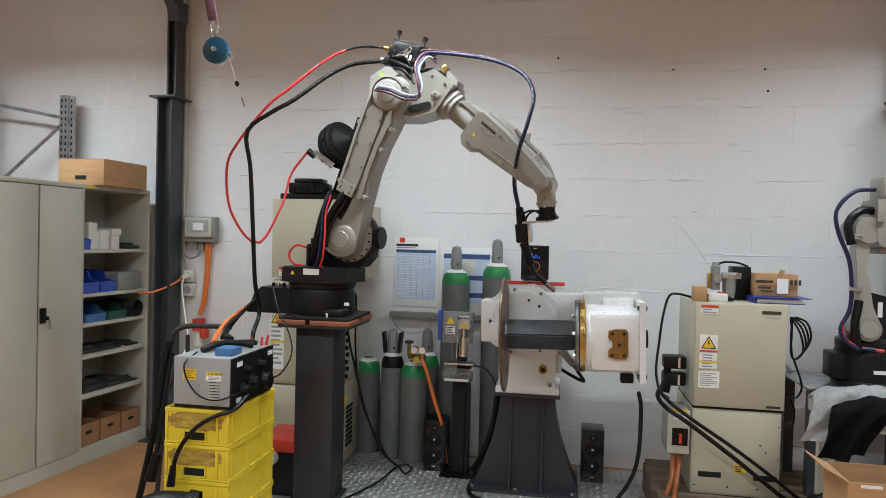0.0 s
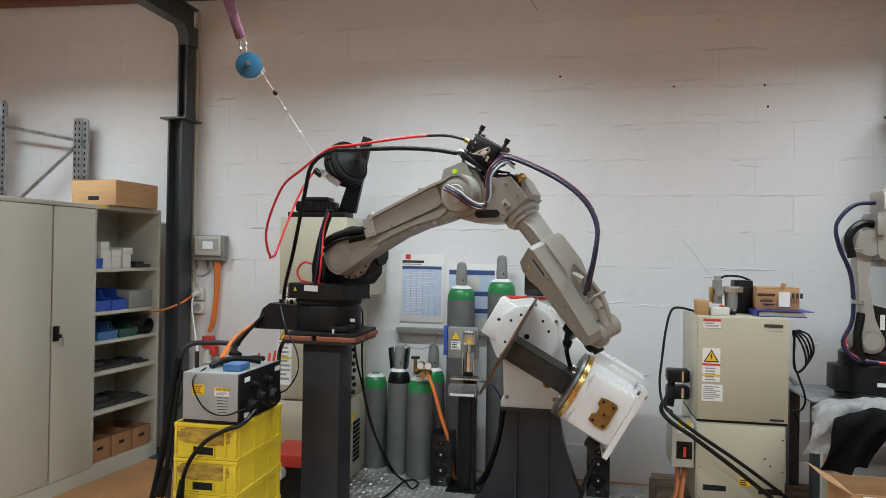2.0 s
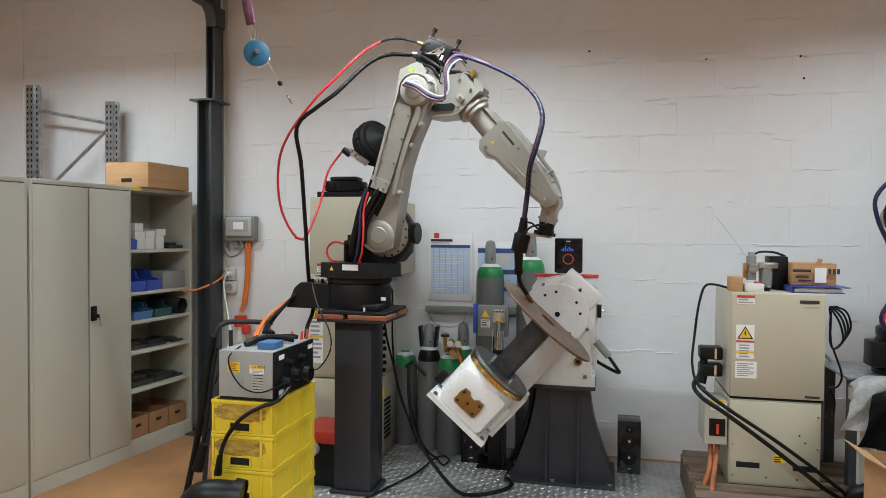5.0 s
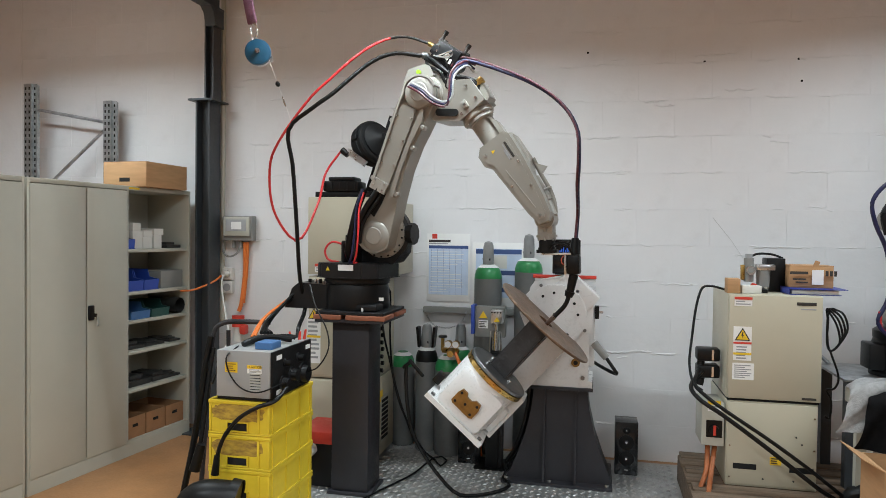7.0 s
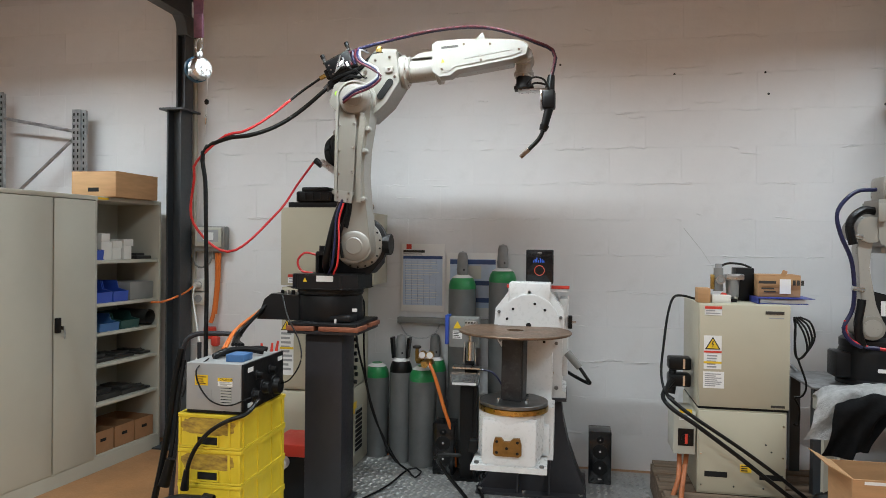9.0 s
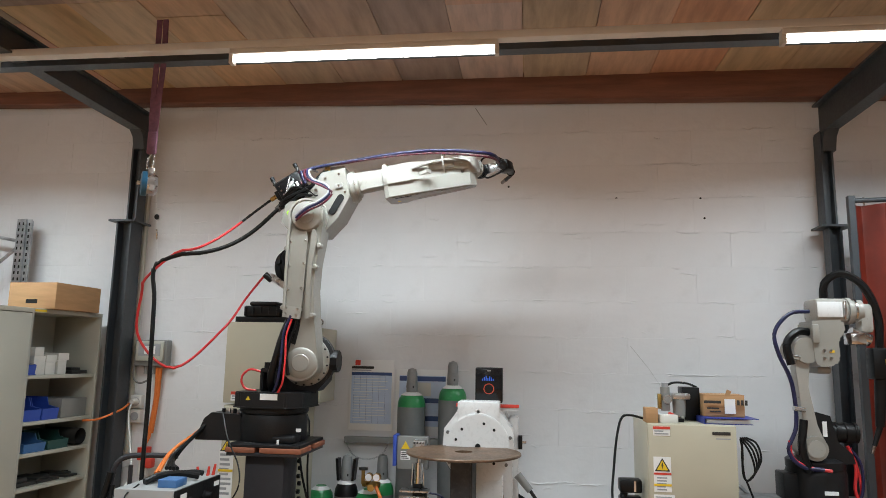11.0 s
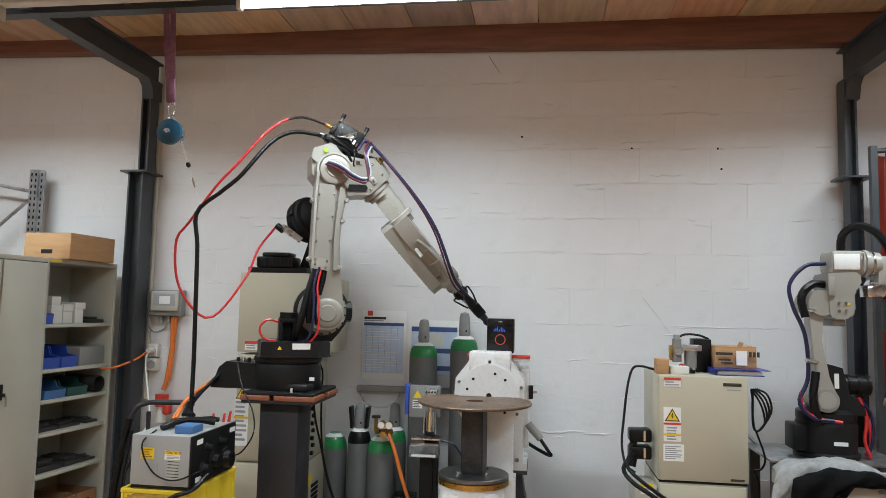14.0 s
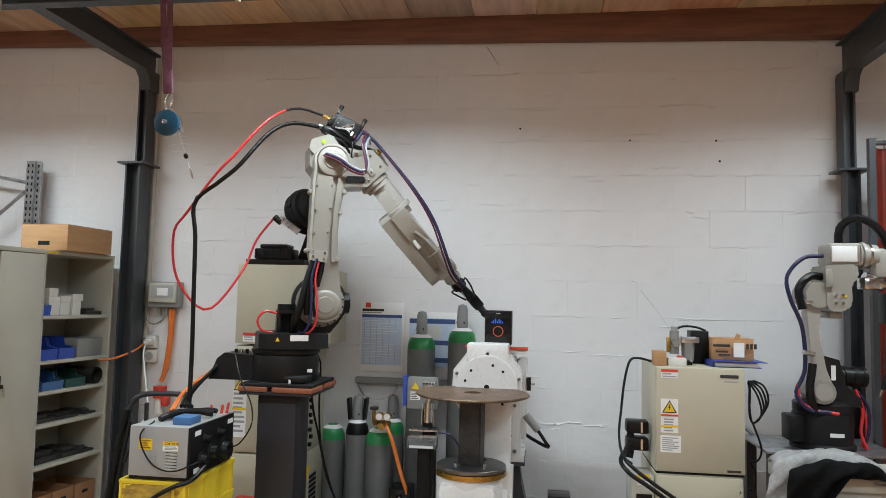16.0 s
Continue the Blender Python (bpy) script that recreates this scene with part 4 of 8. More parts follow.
    for a in (20, 140, 260):
        part("drum_clip", bm_turned(B(0.172, 0.192, -0.018, 0.018, -0.03, 0.03, bev=0.004), m @ Matrix.Rotation(radians(a), 4, "Z")), M_BLACK, dr)
    bm = bmesh.new()
    box(bm, -0.11, 0.05, -0.012, 0.012, -0.02, 0.02, m=Matrix.Translation((-1.545, 4.345, 2.13)) @ Matrix.Rotation(radians(35), 4, "Y"))
    part("outlet_bracket", bm, M_ALU, st)
    part("outlet", C((-1.675, 4.345, 2.20), (-1.63, 4.345, 2.165), 0.022, seg=12), M_BLACK, st)
    bx_ = thing("dark_case", (-1.75, 4.55, 1.926), "dark grey ribbed plastic case on the stand", "case")
    part("case", B(-1.86, -1.60, 4.46, 4.64, 1.926, 2.0, bev=0.012), M_BLACK, bx_)
    part("lid", B(-1.83, -1.63, 4.48, 4.62, 2.0, 2.03, bev=0.012), M_CAST, bx_)
    for k in range(5):
        part("rib", B(-1.85 + 0.055 * k, -1.842 + 0.055 * k, 4.454, 4.46, 1.94, 1.99), M_CAST, bx_)


def right_controller():
    x0, x1, y0, y1, zb = 0.765, 1.258, 4.115, 4.66, 0.218
    pl = thing("wooden_pallet", (1.0, 4.3, 0), "weathered wooden pallet under the control cabinet", "pallet")
    for k in range(6):
        part("deck_board", B(0.56 + 0.02 * (k % 2), 1.62 - 0.03 * (k % 3), 3.86 + 0.145 * k, 3.86 + 0.145 * k + 0.115, 0.193, 0.2165, bev=0.003), M_WOODP, pl)
    for x in (0.62, 1.06, 1.5):
        part("runner", B(x - 0.05, x + 0.05, 3.88, 4.70, 0.022, 0.191, bev=0.003), M_WOODP, pl)
        part("bottom_board", B(x - 0.05, x + 0.05, 3.86, 4.72, 0.0, 0.021), M_WOODP, pl)
    ob = thing("control_cabinet", ((x0 + x1) / 2, 4.38, zb), "beige robot control cabinet on a wooden pallet", "control cabinet")
    part("lower_case", B(x0, x1 - 0.012, y0 + 0.006, y1, zb, 0.706, bev=0.004), M_BEIGE, ob)
    part("lower_panel", B(x0 + 0.006, x1 - 0.016, y0 - 0.004, y0 + 0.0055, zb + 0.012, 0.698, bev=0.003), M_BEIGE, ob)
    part("seam", B(x0 + 0.005, x1 - 0.005, y0 + 0.012, y1 - 0.01, 0.7065, 0.7175), M_SLIT, ob)
    part("upper_case", B(x0, x1, y0 + 0.02, y1, 0.718, 1.316, bev=0.005), M_BEIGE, ob)
    part("door", B(x0 + 0.004, x1 - 0.002, y0 - 0.004, y0 + 0.0195, 0.722, 1.313, bev=0.004), M_BEIGE, ob)
    yf = y0 - 0.004
    for xa in (x0 + 0.04, x1 - 0.155):
        part("vent_slot", B(xa, xa + 0.125, yf - 0.001, yf + 0.002, 0.318, 0.35), M_SLIT, ob)
    front_label(ob, x0 + 0.235, x0 + 0.295, 0.355, 0.40, yf, M_LYEL, 3, ink=M_INK)
    front_label(ob, x0 + 0.03, x0 + 0.125, 1.25, 1.302, yf, M_LABEL, 3, seed=2)
    part("label_head", B(x0 + 0.03, x0 + 0.125, yf - 0.003, yf - 0.0016, 1.287, 1.302), M_LRED, ob)
    part("warning_label", B(x0 + 0.028, x0 + 0.125, yf - 0.0015, yf, 0.94, 1.133), M_LABEL, ob)
    warning_triangle(ob, x0 + 0.0765, 1.09, 0.085, yf - 0.001)
    part("label_band", B(x0 + 0.028, x0 + 0.125, yf - 0.003, yf - 0.0016, 1.034, 1.045), M_LRED, ob)
    part("label_band", B(x0 + 0.028, x0 + 0.125, yf - 0.003, yf - 0.0016, 0.972, 0.984), M_LYEL, ob)
    bm = bmesh.new()
    bars(bm, x0 + 0.045, x0 + 0.12, 0.945, 1.025, yf - 0.0016, 5, seed=5)
    part("print", bm, M_LGREY, ob)
    front_label(ob, x0 + 0.026, x0 + 0.14, 0.83, 0.925, yf, M_LABEL, 7, seed=8)
    part("maker_plate", B(x1 - 0.135, x1 - 0.035, yf - 0.002, yf, 1.263, 1.281, bev=0.0005), M_INK, ob, "dark maker's plate")
    bm = bmesh.new()
    bars(bm, x1 - 0.115, x1 - 0.035, 1.235, 1.249, yf, 1, jag=0.1)
    part("print", bm, M_LGREY, ob)
    part("type_plate", B(x1 - 0.1, x1 - 0.025, yf - 0.002, yf, 0.733, 0.746), M_INK, ob)
    for x in (x0 + 0.02, x1 - 0.03):
        for z in (0.27, 0.45, 0.63):
            part("screw", C((x, yf, z), (x, yf - 0.004, z), 0.005, seg=8), M_CHROME, ob)
    for x, z in ((x0 + 0.37, 0.52), (x0 + 0.40, 0.48), (x0 + 0.2, 0.27), (x0 + 0.36, 0.27)):
        part("screw", C((x, yf, z), (x, yf - 0.005, z), 0.005, seg=8), M_DARKPART, ob)
    # switch box and plugs on its side
    sb = thing("switch_box", (0.68, 4.25, 0.40), "grey switch box with a rotary main switch", "switch box")
    part("case", B(0.632, 0.757, 4.12, 4.36, 0.435, 0.685, bev=0.006), M_CABINET, sb)
    part("switch_plate", B(0.658, 0.745, 4.117, 4.12, 0.485, 0.585), M_BLACK, sb)
    part("switch_knob", C((0.70, 4.117, 0.53), (0.70, 4.095, 0.53), 0.026, seg=18), M_BLACK, sb)
    part("switch_lever", B(0.693, 0.707, 4.085, 4.095, 0.505, 0.56), M_LRED, sb)
    front_label(sb, 0.665, 0.735, 0.635, 0.675, 4.12, M_LABEL, 2)
    part("label_head", B(0.665, 0.735, 4.1165, 4.1184, 0.698, 0.675), M_LYEL, sb)
    for k, z in enumerate((0.80, 0.90)):
        pg = thing("cable_plug", (0.68, 4.3, z), "black industrial connector on the cabinet side", "connector", "cabinet connectors")
        part("body", B(0.62, 0.75, 4.25, 4.36, z, z + 0.075, bev=0.012), M_BLACK, pg)
        part("clip", B(0.70, 0.712, 4.24, 4.37, z + 0.01, z + 0.07), M_CHROME, pg)
        part("gland", C((0.65, 4.30, z), (0.64, 4.29, z - 0.05), 0.022, seg=12), M_BLACK, pg)
    bm = bmesh.new()
    hose(bm, [(0.68, 4.2, 0.42), (0.66, 4.1, 0.3), (0.62, 4.05, 0.2)], 0.014)
    hose(bm, [(0.72, 4.2, 0.42), (0.69, 4.1, 0.32), (0.66, 4.0, 0.2)], 0.014)
    single("orange_cable", bm, M_ORANGED, (0.66, 4.1, 0.15), "orange power cables below the switch box", "cable")
    bm = bmesh.new()
    hose(bm, [(0.62, 4.2, 0.86), (0.585, 4.08, 0.80), (0.62, 4.0, 0.76), (0.74, 3.98, 0.675), (0.965, 3.98, 0.53), (1.15, 3.98, 0.40), (1.28, 3.98, 0.30), (1.42, 4.0, 0.2), (1.6, 4.05, 0.17)], 0.0105, n=44)
    hose(bm, [(0.64, 4.2, 0.85), (0.565, 4.08, 0.785), (0.60, 3.99, 0.73), (0.72, 3.97, 0.655), (0.95, 3.97, 0.49), (1.12, 3.97, 0.36), (1.25, 3.97, 0.265), (1.4, 4.0, 0.19), (1.55, 4.05, 0.17)], 0.0125, n=44)
    single("black_cable", bm, M_RUBBER, (1.0, 3.98, 0.17), "two thick black cables hanging across the cabinet", "cable")
    bm = bmesh.new()
    hose(bm, [(0.78, 4.35, 1.325), (0.70, 4.32, 1.345), (0.645, 4.3, 1.33), (0.61, 4.27, 1.22), (0.585, 4.23, 1.05), (0.567, 4.18, 0.90), (0.58, 4.1, 0.80), (0.63, 4.08, 0.76)], 0.0075, n=44)
    single("black_cable", bm, M_RUBBER, (0.53, 4.2, 0.76), "black cable looping from the cabinet top", "cable")
    bm = bmesh.new()
    rnd = random.Random(5)
    for k in range(4):
        a, b = 0.03 + 0.012 * k, 0.10 + 0.02 * k
        cz = 1.10 + 0.02 * k
        hose(bm, [(1.315 + 0.01 * k, 4.25, 1.24), (1.33 + a, 4.22, cz + 0.05), (1.345 + a, 4.21, cz - 0.05), (1.33, 4.21, cz - b), (1.312, 4.22, cz - 0.05), (1.318, 4.23, cz + 0.06), (1.315, 4.25, 1.23)], 0.006, n=30)
    hose(bm, [(1.33, 4.22, 1.0), (1.37, 4.2, 0.86), (1.35, 4.2, 0.79), (1.31, 4.2, 0.78), (1.335, 4.2, 0.72), (1.33, 4.2, 0.62), (1.305, 4.2, 0.63)], 0.006, n=30)
    single("black_cable", bm, M_RUBBER, (1.34, 4.22, 0.62), "coiled black cables hanging at the cabinet side", "cable")
    # on top
    zt = 1.317
    ar = thing("air_unit", (0.96, 4.36, zt), "compressed air filter regulator unit with a black box", "air unit")
    part("black_box", B(1.02, 1.125, 4.38, 4.50, zt, zt + 0.20, bev=0.005), M_BLACK, ar)
    part("filter_bowl", C((0.99, 4.33, zt + 0.03), (0.99, 4.33, zt + 0.13), 0.035, 0.04, seg=20), M_GREYBIN, ar)
    part("filter_head", B(0.945, 1.05, 4.29, 4.37, zt + 0.13, zt + 0.165, bev=0.006), M_ALU, ar)
    part("bowl_base", C((0.99, 4.33, zt), (0.99, 4.33, zt + 0.03), 0.026, 0.035, seg=20), M_ALU, ar)
    part("regulator", C((0.91, 4.33, zt + 0.06), (0.91, 4.33, zt + 0.20), 0.028, seg=20), M_GREYBIN, ar)
    part("regulator_knob", C((0.91, 4.33, zt + 0.20), (0.91, 4.33, zt + 0.225), 0.02, seg=16), M_LGREY, ar)
    part("gauge", C((0.915, 4.305, zt + 0.13), (0.915, 4.285, zt + 0.13), 0.027, seg=20), M_CHROME, ar)
    part("gauge_face", C((0.915, 4.285, zt + 0.13), (0.915, 4.283, zt + 0.13), 0.018, seg=20), M_GREYBIN, ar)
    part("tap", B(0.865, 0.885, 4.31, 4.35, zt + 0.07, zt + 0.16, bev=0.004), M_BRASS, ar)
    part("switch_block", B(0.90, 1.0, 4.25, 4.29, zt, zt + 0.02), M_BLACK, ar)
    part("fitting", C((0.93, 4.30, zt + 0.04), (0.93, 4.24, zt + 0.04), 0.014, seg=10), M_LRED, ar)
    bm = bmesh.new()
    hose(bm, [(0.93, 4.40, zt + 0.205), (0.98, 4.42, zt + 0.225), (1.06, 4.43, zt + 0.222), (1.12, 4.43, zt + 0.20)], 0.007)
    part("air_hose", bm, M_RUBBER, ar)
    cb = single("white_carton", B(0.845, 0.95, 4.17, 4.24, zt, zt + 0.045, bev=0.002), M_WHITECARD, (0.9, 4.2, zt), "small white carton on the control cabinet", "carton")
    single("brown_carton", B(0.765, 0.835, 4.16, 4.26, zt, zt + 0.085, bev=0.003), M_CARD, (0.8, 4.2, zt), "small brown cardboard box on the control cabinet", "carton")
    bd = thing("ring_binder", (1.25, 4.33, zt), "blue ring binder lying on the cabinet", "binder")
    part("cover", B(1.10, 1.37, 4.18, 4.49, zt, zt + 0.004), M_BINDER, bd)
    part("paper", B(1.115, 1.36, 4.195, 4.48, zt + 0.004, zt + 0.026), M_LABEL, bd)
    bm = bmesh.new()
    box(bm, 1.10, 1.40, 4.17, 4.49, zt + 0.032, zt + 0.036, m=Matrix.Translation((0, 0, 0)))
    part("cover", bm, M_BINDER, bd)
    part("spine", B(1.098, 1.104, 4.18, 4.49, zt + 0.004, zt + 0.033), M_BINDER, bd)
    ct = carton("product_carton", 1.125, 1.355, 4.26, 4.46, zt + 0.0365, zt + 0.165, "brown cardboard carton with printed sides and loose tape", rot=-3, hole=False)
    part("label", B(0.0, 0.06, -0.1125, -0.1105, 0.02, 0.105), M_LABEL, ct, local=True)
    bm = bmesh.new()
    box(bm, -0.115, -0.02, -0.1118, -0.1105, 0.078, 0.094)
    box(bm, -0.10, -0.03, -0.1118, -0.1105, 0.045, 0.054)
    box(bm, -0.085, -0.02, -0.1118, -0.1105, 0.028, 0.036)
    for k in range(3):
        box(bm, 0.07 + 0.022 * k, 0.085 + 0.022 * k, -0.1118, -0.1105, 0.07, 0.1)
    part("print", bm, M_INK, ct, local=True)
    bm = bmesh.new()
    prism(bm, [(-0.0, 0.115), (0.03, 0.115), (0.045, 0.15), (0.02, 0.16)], -0.10, -0.097)
    part("tape_end", bm, M_CARD, ct, local=True)


big_controller()
right_controller()


# ---- left foreground: crates, generator, heater, red tool box ----
def crate(z0, label, grime, h=0.1765):
    x0, x1, y0, y1 = -1.925, -1.575, 3.12, 3.66
    ob = thing("plastic_crate", (-1.75, 3.4, z0), label, "crate", "stacked crates")
    t = 0.012
    bm = bmesh.new()
    box(bm, x0 + 0.006, x1 - 0.006, y0 + 0.006, y0 + 0.006 + t, z0, z0 + h - 0.004)
    box(bm, x0 + 0.006, x1 - 0.006, y1 - 0.006 - t, y1 - 0.006, z0, z0 + h - 0.004)
    box(bm, x0 + 0.006, x0 + 0.006 + t, y0 + 0.018, y1 - 0.018, z0, z0 + h - 0.004)
    box(bm, x1 - 0.006 - t, x1 - 0.006, y0 + 0.018, y1 - 0.018, z0, z0 + h - 0.004)
    box(bm, x0 + 0.018, x1 - 0.018, y0 + 0.018, y1 - 0.018, z0, z0 + 0.01)
    part("wall", bm, M_YELLOW, ob)
    bm = bmesh.new()
    for za, zb in ((h - 0.02, h), (0.0, 0.012)):
        box(bm, x0, x1, y0, y0 + 0.016, z0 + za, z0 + zb, bev=0.003)
        box(bm, x0, x1, y1 - 0.016, y1, z0 + za, z0 + zb, bev=0.003)
        box(bm, x0, x0 + 0.016, y0 + 0.016, y1 - 0.016, z0 + za, z0 + zb)
        box(bm, x1 - 0.016, x1, y0 + 0.016, y1 - 0.016, z0 + za, z0 + zb)
    part("rim", bm, M_YELLOW, ob)
    for x in (x0 + 0.004, x1 - 0.02, x0 + 0.275):
        part("rib", B(x, x + 0.014, y0 + 0.0, y0 + 0.0055, z0 + 0.013, z0 + h - 0.021, bev=0.002), M_YELLOW, ob)
    for y in (y0 + 0.03, y0 + 0.19, y0 + 0.36, y1 - 0.05):
        part("rib", B(x1 - 0.0055, x1, y, y + 0.012, z0 + 0.013, z0 + h - 0.021), M_YELLOW, ob)
    xm = (x0 + x1) / 2 - 0.0
    part("hand_hole", B(xm - 0.065, xm + 0.045, y0 + 0.003, y0 + 0.0058, z0 + 0.022, z0 + 0.062, bev=0.002), M_SLIT, ob)
    bm = bmesh.new()
    for a, b, c, d in ((-0.072, 0.052, 0.062, 0.069), (-0.072, 0.052, 0.015, 0.022), (-0.072, -0.065, 0.022, 0.062), (0.045, 0.052, 0.022, 0.062)):
        box(bm, xm + a, xm + b, y0 - 0.003, y0 + 0.006, z0 + c, z0 + d)
    part("hole_rim", bm, M_YELLOW, ob)
    if grime:
        rnd = random.Random(int(z0 * 100))
        pts = []
        for k in range(26):
            a = 2 * math.pi * k / 26
            pts.append((xm - 0.01 + (0.135 + 0.02 * rnd.random()) * math.copysign(abs(math.cos(a)) ** 0.5, math.cos(a)), z0 + 0.112 + (0.034 + 0.014 * rnd.random()) * math.copysign(abs(math.sin(a)) ** 0.6, math.sin(a))))
        bm = bmesh.new()
        prism(bm, pts, y0 + 0.0045, y0 + 0.0055)
        part("torn_label", bm, M_GRIME, ob, "torn brown remains of a label")


def foreground():
    for z, g, h in ((0.0, False, 0.2375), (0.239, False, 0.1765), (0.417, True, 0.1765), (0.595, True, 0.1765)):
        crate(z, "dirty yellow stacking crate with torn label remains" if g else "dirty yellow stacking crate under the others", g, h)
    z0 = 0.775
    x0, x1, y0, y1 = -1.885, -1.585, 3.13, 3.62
    g = thing("cooling_unit", (-1.74, 3.38, z0), "grey metal torch cooling unit with black front", "cooling unit")
    part("case", B(x0, x1, y0, y1, z0 + 0.014, 1.028, bev=0.004), M_GEN, g)
    part("bottom_plate", B(x0 + 0.004, x1 - 0.002, y0 + 0.004, y1 - 0.004, z0, z0 + 0.014), M_BLACK, g)
    part("front_plate", B(x1, x1 + 0.012, y0 + 0.006, y1 - 0.004, z0 + 0.016, 1.026, bev=0.003), M_BLACK, g)
    bm = bmesh.new()
    for k in range(8):
        box(bm, -1.695, -1.635, y0 - 0.004, y0, 0.822 + 0.0145 * k, 0.829 + 0.0145 * k)
    part("louvre", bm, M_CABIN, g)
    bm = bmesh.new()
    for k in range(8):
        box(bm, -1.693, -1.637, y0 - 0.0012, y0, 0.818 + 0.0145 * k, 0.8218 + 0.0145 * k)
    part("louvre_gap", bm, M_SLIT, g)
    front_label(g, -1.835, -1.765, 0.915, 0.968, y0, M_LYEL, 4, ink=M_BRASS)
    front_label(g, -1.825, -1.745, 0.845, 0.895, y0, M_GEN, 4, seed=9)
    front_label(g, -1.71, -1.63, 0.915, 0.958, y0, M_LABEL, 0)
    part("caution_band", B(-1.71, -1.63, y0 - 0.003, y0 - 0.0016, 0.94, 0.958), M_LYEL, g)
    writing("caution", "CAUTION", 0.0165, Matrix.Translation((-1.662, y0 - 0.0034, 0.949)) @ pose(0, 0, 0, 90, 0, 0), M_INK, g)
    bm = bmesh.new()
    bars(bm, -1.70, -1.64, 0.918, 0.938, y0 - 0.0016, 3)
    part("print", bm, M_LGREY, g)
    for k, (y, z, r) in enumerate(((3.25, 0.85, 0.03), (3.36, 0.87, 0.035), (3.50, 0.85, 0.05), (3.28, 0.95, 0.02), (3.44, 0.95, 0.022))):
        part("socket", C((x1 + 0.012, y, z), (x1 + 0.05, y, z), r, r * 0.85, seg=14), M_BLACK, g)
        part("socket_ring", C((x1 + 0.012, y, z), (x1 + 0.02, y, z), r * 1.25, seg=14), M_CAST, g)
    for y, z in ((3.2, 0.99), (3.2, 0.81), (3.56, 0.99)):
        part("plate_label", B(x1 + 0.012, x1 + 0.0135, y - 0.02, y + 0.04, z - 0.012, z + 0.012), M_LABEL, g)
    part("red_tap", C((-1.62, 3.56, 1.028), (-1.615, 3.56, 1.075), 0.009, 0.006, seg=10), M_LRED, g)
    part("red_tap", C((-1.68, 3.57, 1.028), (-1.685, 3.57, 1.07), 0.009, 0.006, seg=10), M_LRED, g)
    part("red_tap", C((-1.60, 3.58, 1.028), (-1.59, 3.58, 1.085), 0.009, 0.006, seg=10), M_LRED, g)
    single("blue_box", B(-1.70, -1.605, 3.19, 3.30, 1.0285, 1.066, bev=0.003), M_BLUE2, (-1.65, 3.25, 1.0285), "small blue box lying on the cooling unit", "box")
    bm = bmesh.new()
    hose(bm, [(-1.80, 3.25, 1.04), (-1.76, 3.32, 1.062), (-1.68, 3.38, 1.066), (-1.60, 3.42, 1.05)], 0.017, n=14, seg=10)
    hose(bm, [(-1.82, 3.3, 1.04), (-1.75, 3.40, 1.05), (-1.66, 3.46, 1.06), (-1.62, 3.5, 1.05)], 0.014, n=14, seg=10)
    single("cable_sleeve", bm, M_RUBBER, (-1.7, 3.36, 1.03), "black cable sleeve lying on the cooling unit", "cable")
    # cables of the unit
    bm = bmesh.new()
    hose(bm, [(-1.80, 3.2, 1.04), (-1.815, 3.11, 1.0), (-1.80, 3.10, 0.93), (-1.75, 3.10, 0.86), (-1.69, 3.10, 0.83), (-1.62, 3.10, 0.83), (-1.565, 3.14, 0.85), (-1.54, 3.22, 0.86)], 0.004, n=40)
    hose(bm, [(-1.55, 3.5, 0.86), (-1.46, 3.45, 0.90), (-1.40, 3.45, 1.0), (-1.43, 3.5, 1.10), (-1.54, 3.6, 1.22), (-1.62, 3.7, 1.34)], 0.004, n=40)
    hose(bm, [(-1.54, 3.24, 0.83), (-1.56, 3.14, 0.78), (-1.63, 3.09, 0.755), (-1.72, 3.075, 0.70), (-1.79, 3.07, 0.62), (-1.83, 3.07, 0.54), (-1.845, 3.07, 0.47)], 0.011, n=40)
    single("black_cable", bm, M_RUBBER, (-1.75, 3.1, 0.45), "black cables of the cooling unit over the crates", "cable")
    bm = bmesh.new()
    cyl(bm, (-1.843, 3.07, 0.50), (-1.855, 3.07, 0.40), 0.014, 0.021, seg=14)
    single("cable_plug", bm, M_RUBBER, (-1.85, 3.07, 0.40), "black rubber cable plug hanging before the crate", "plug")
    # pipe bend at the crate foot
    bm = bmesh.new()
    hose(bm, [(-2.0, 3.0, 0.10), (-1.93, 2.96, 0.25), (-1.85, 2.93, 0.33), (-1.74, 2.93, 0.345), (-1.66, 2.95, 0.335)], 0.085, n=14, seg=20)
    ob = single("pipe_bend", bm, M_BLACK, (-1.85, 2.95, 0.1), "black plastic pipe bend before the crates", "pipe")
    part("rim", C((-1.70, 2.94, 0.345), (-1.655, 2.95, 0.335), 0.095, seg=24, caps=False), M_BLACK, ob)
    # trolley handle and hanging cables behind the unit
    bm = bmesh.new()
    hose(bm, [(-2.05, 4.06, 1.045), (-2.2, 3.98, 1.055), (-2.31, 3.92, 1.05), (-2.365, 3.9, 0.98), (-2.385, 3.9, 0.75), (-2.42, 3.9, 0.4), (-2.45, 3.9, 0.0)], 0.016, n=50)
    hose(bm, [(-2.315, 3.98, 0.0), (-2.305, 3.97, 0.4), (-2.295, 3.96, 0.8), (-2.29, 3.95, 1.0)], 0.013, n=20)
    box(bm, -2.40, -2.30, 3.90, 3.96, 0.30, 0.34)
    single("tube_trolley", bm, M_PED, (-2.4, 3.95, 0), "dark steel tube trolley handle behind the crates", "trolley")
    bm = bmesh.new()
    hose(bm, [(-2.36, 3.86, 0.97), (-2.385, 3.84, 0.80), (-2.40, 3.80, 0.55), (-2.42, 3.76, 0.30), (-2.45, 3.70, 0.01)], 0.020, n=26)
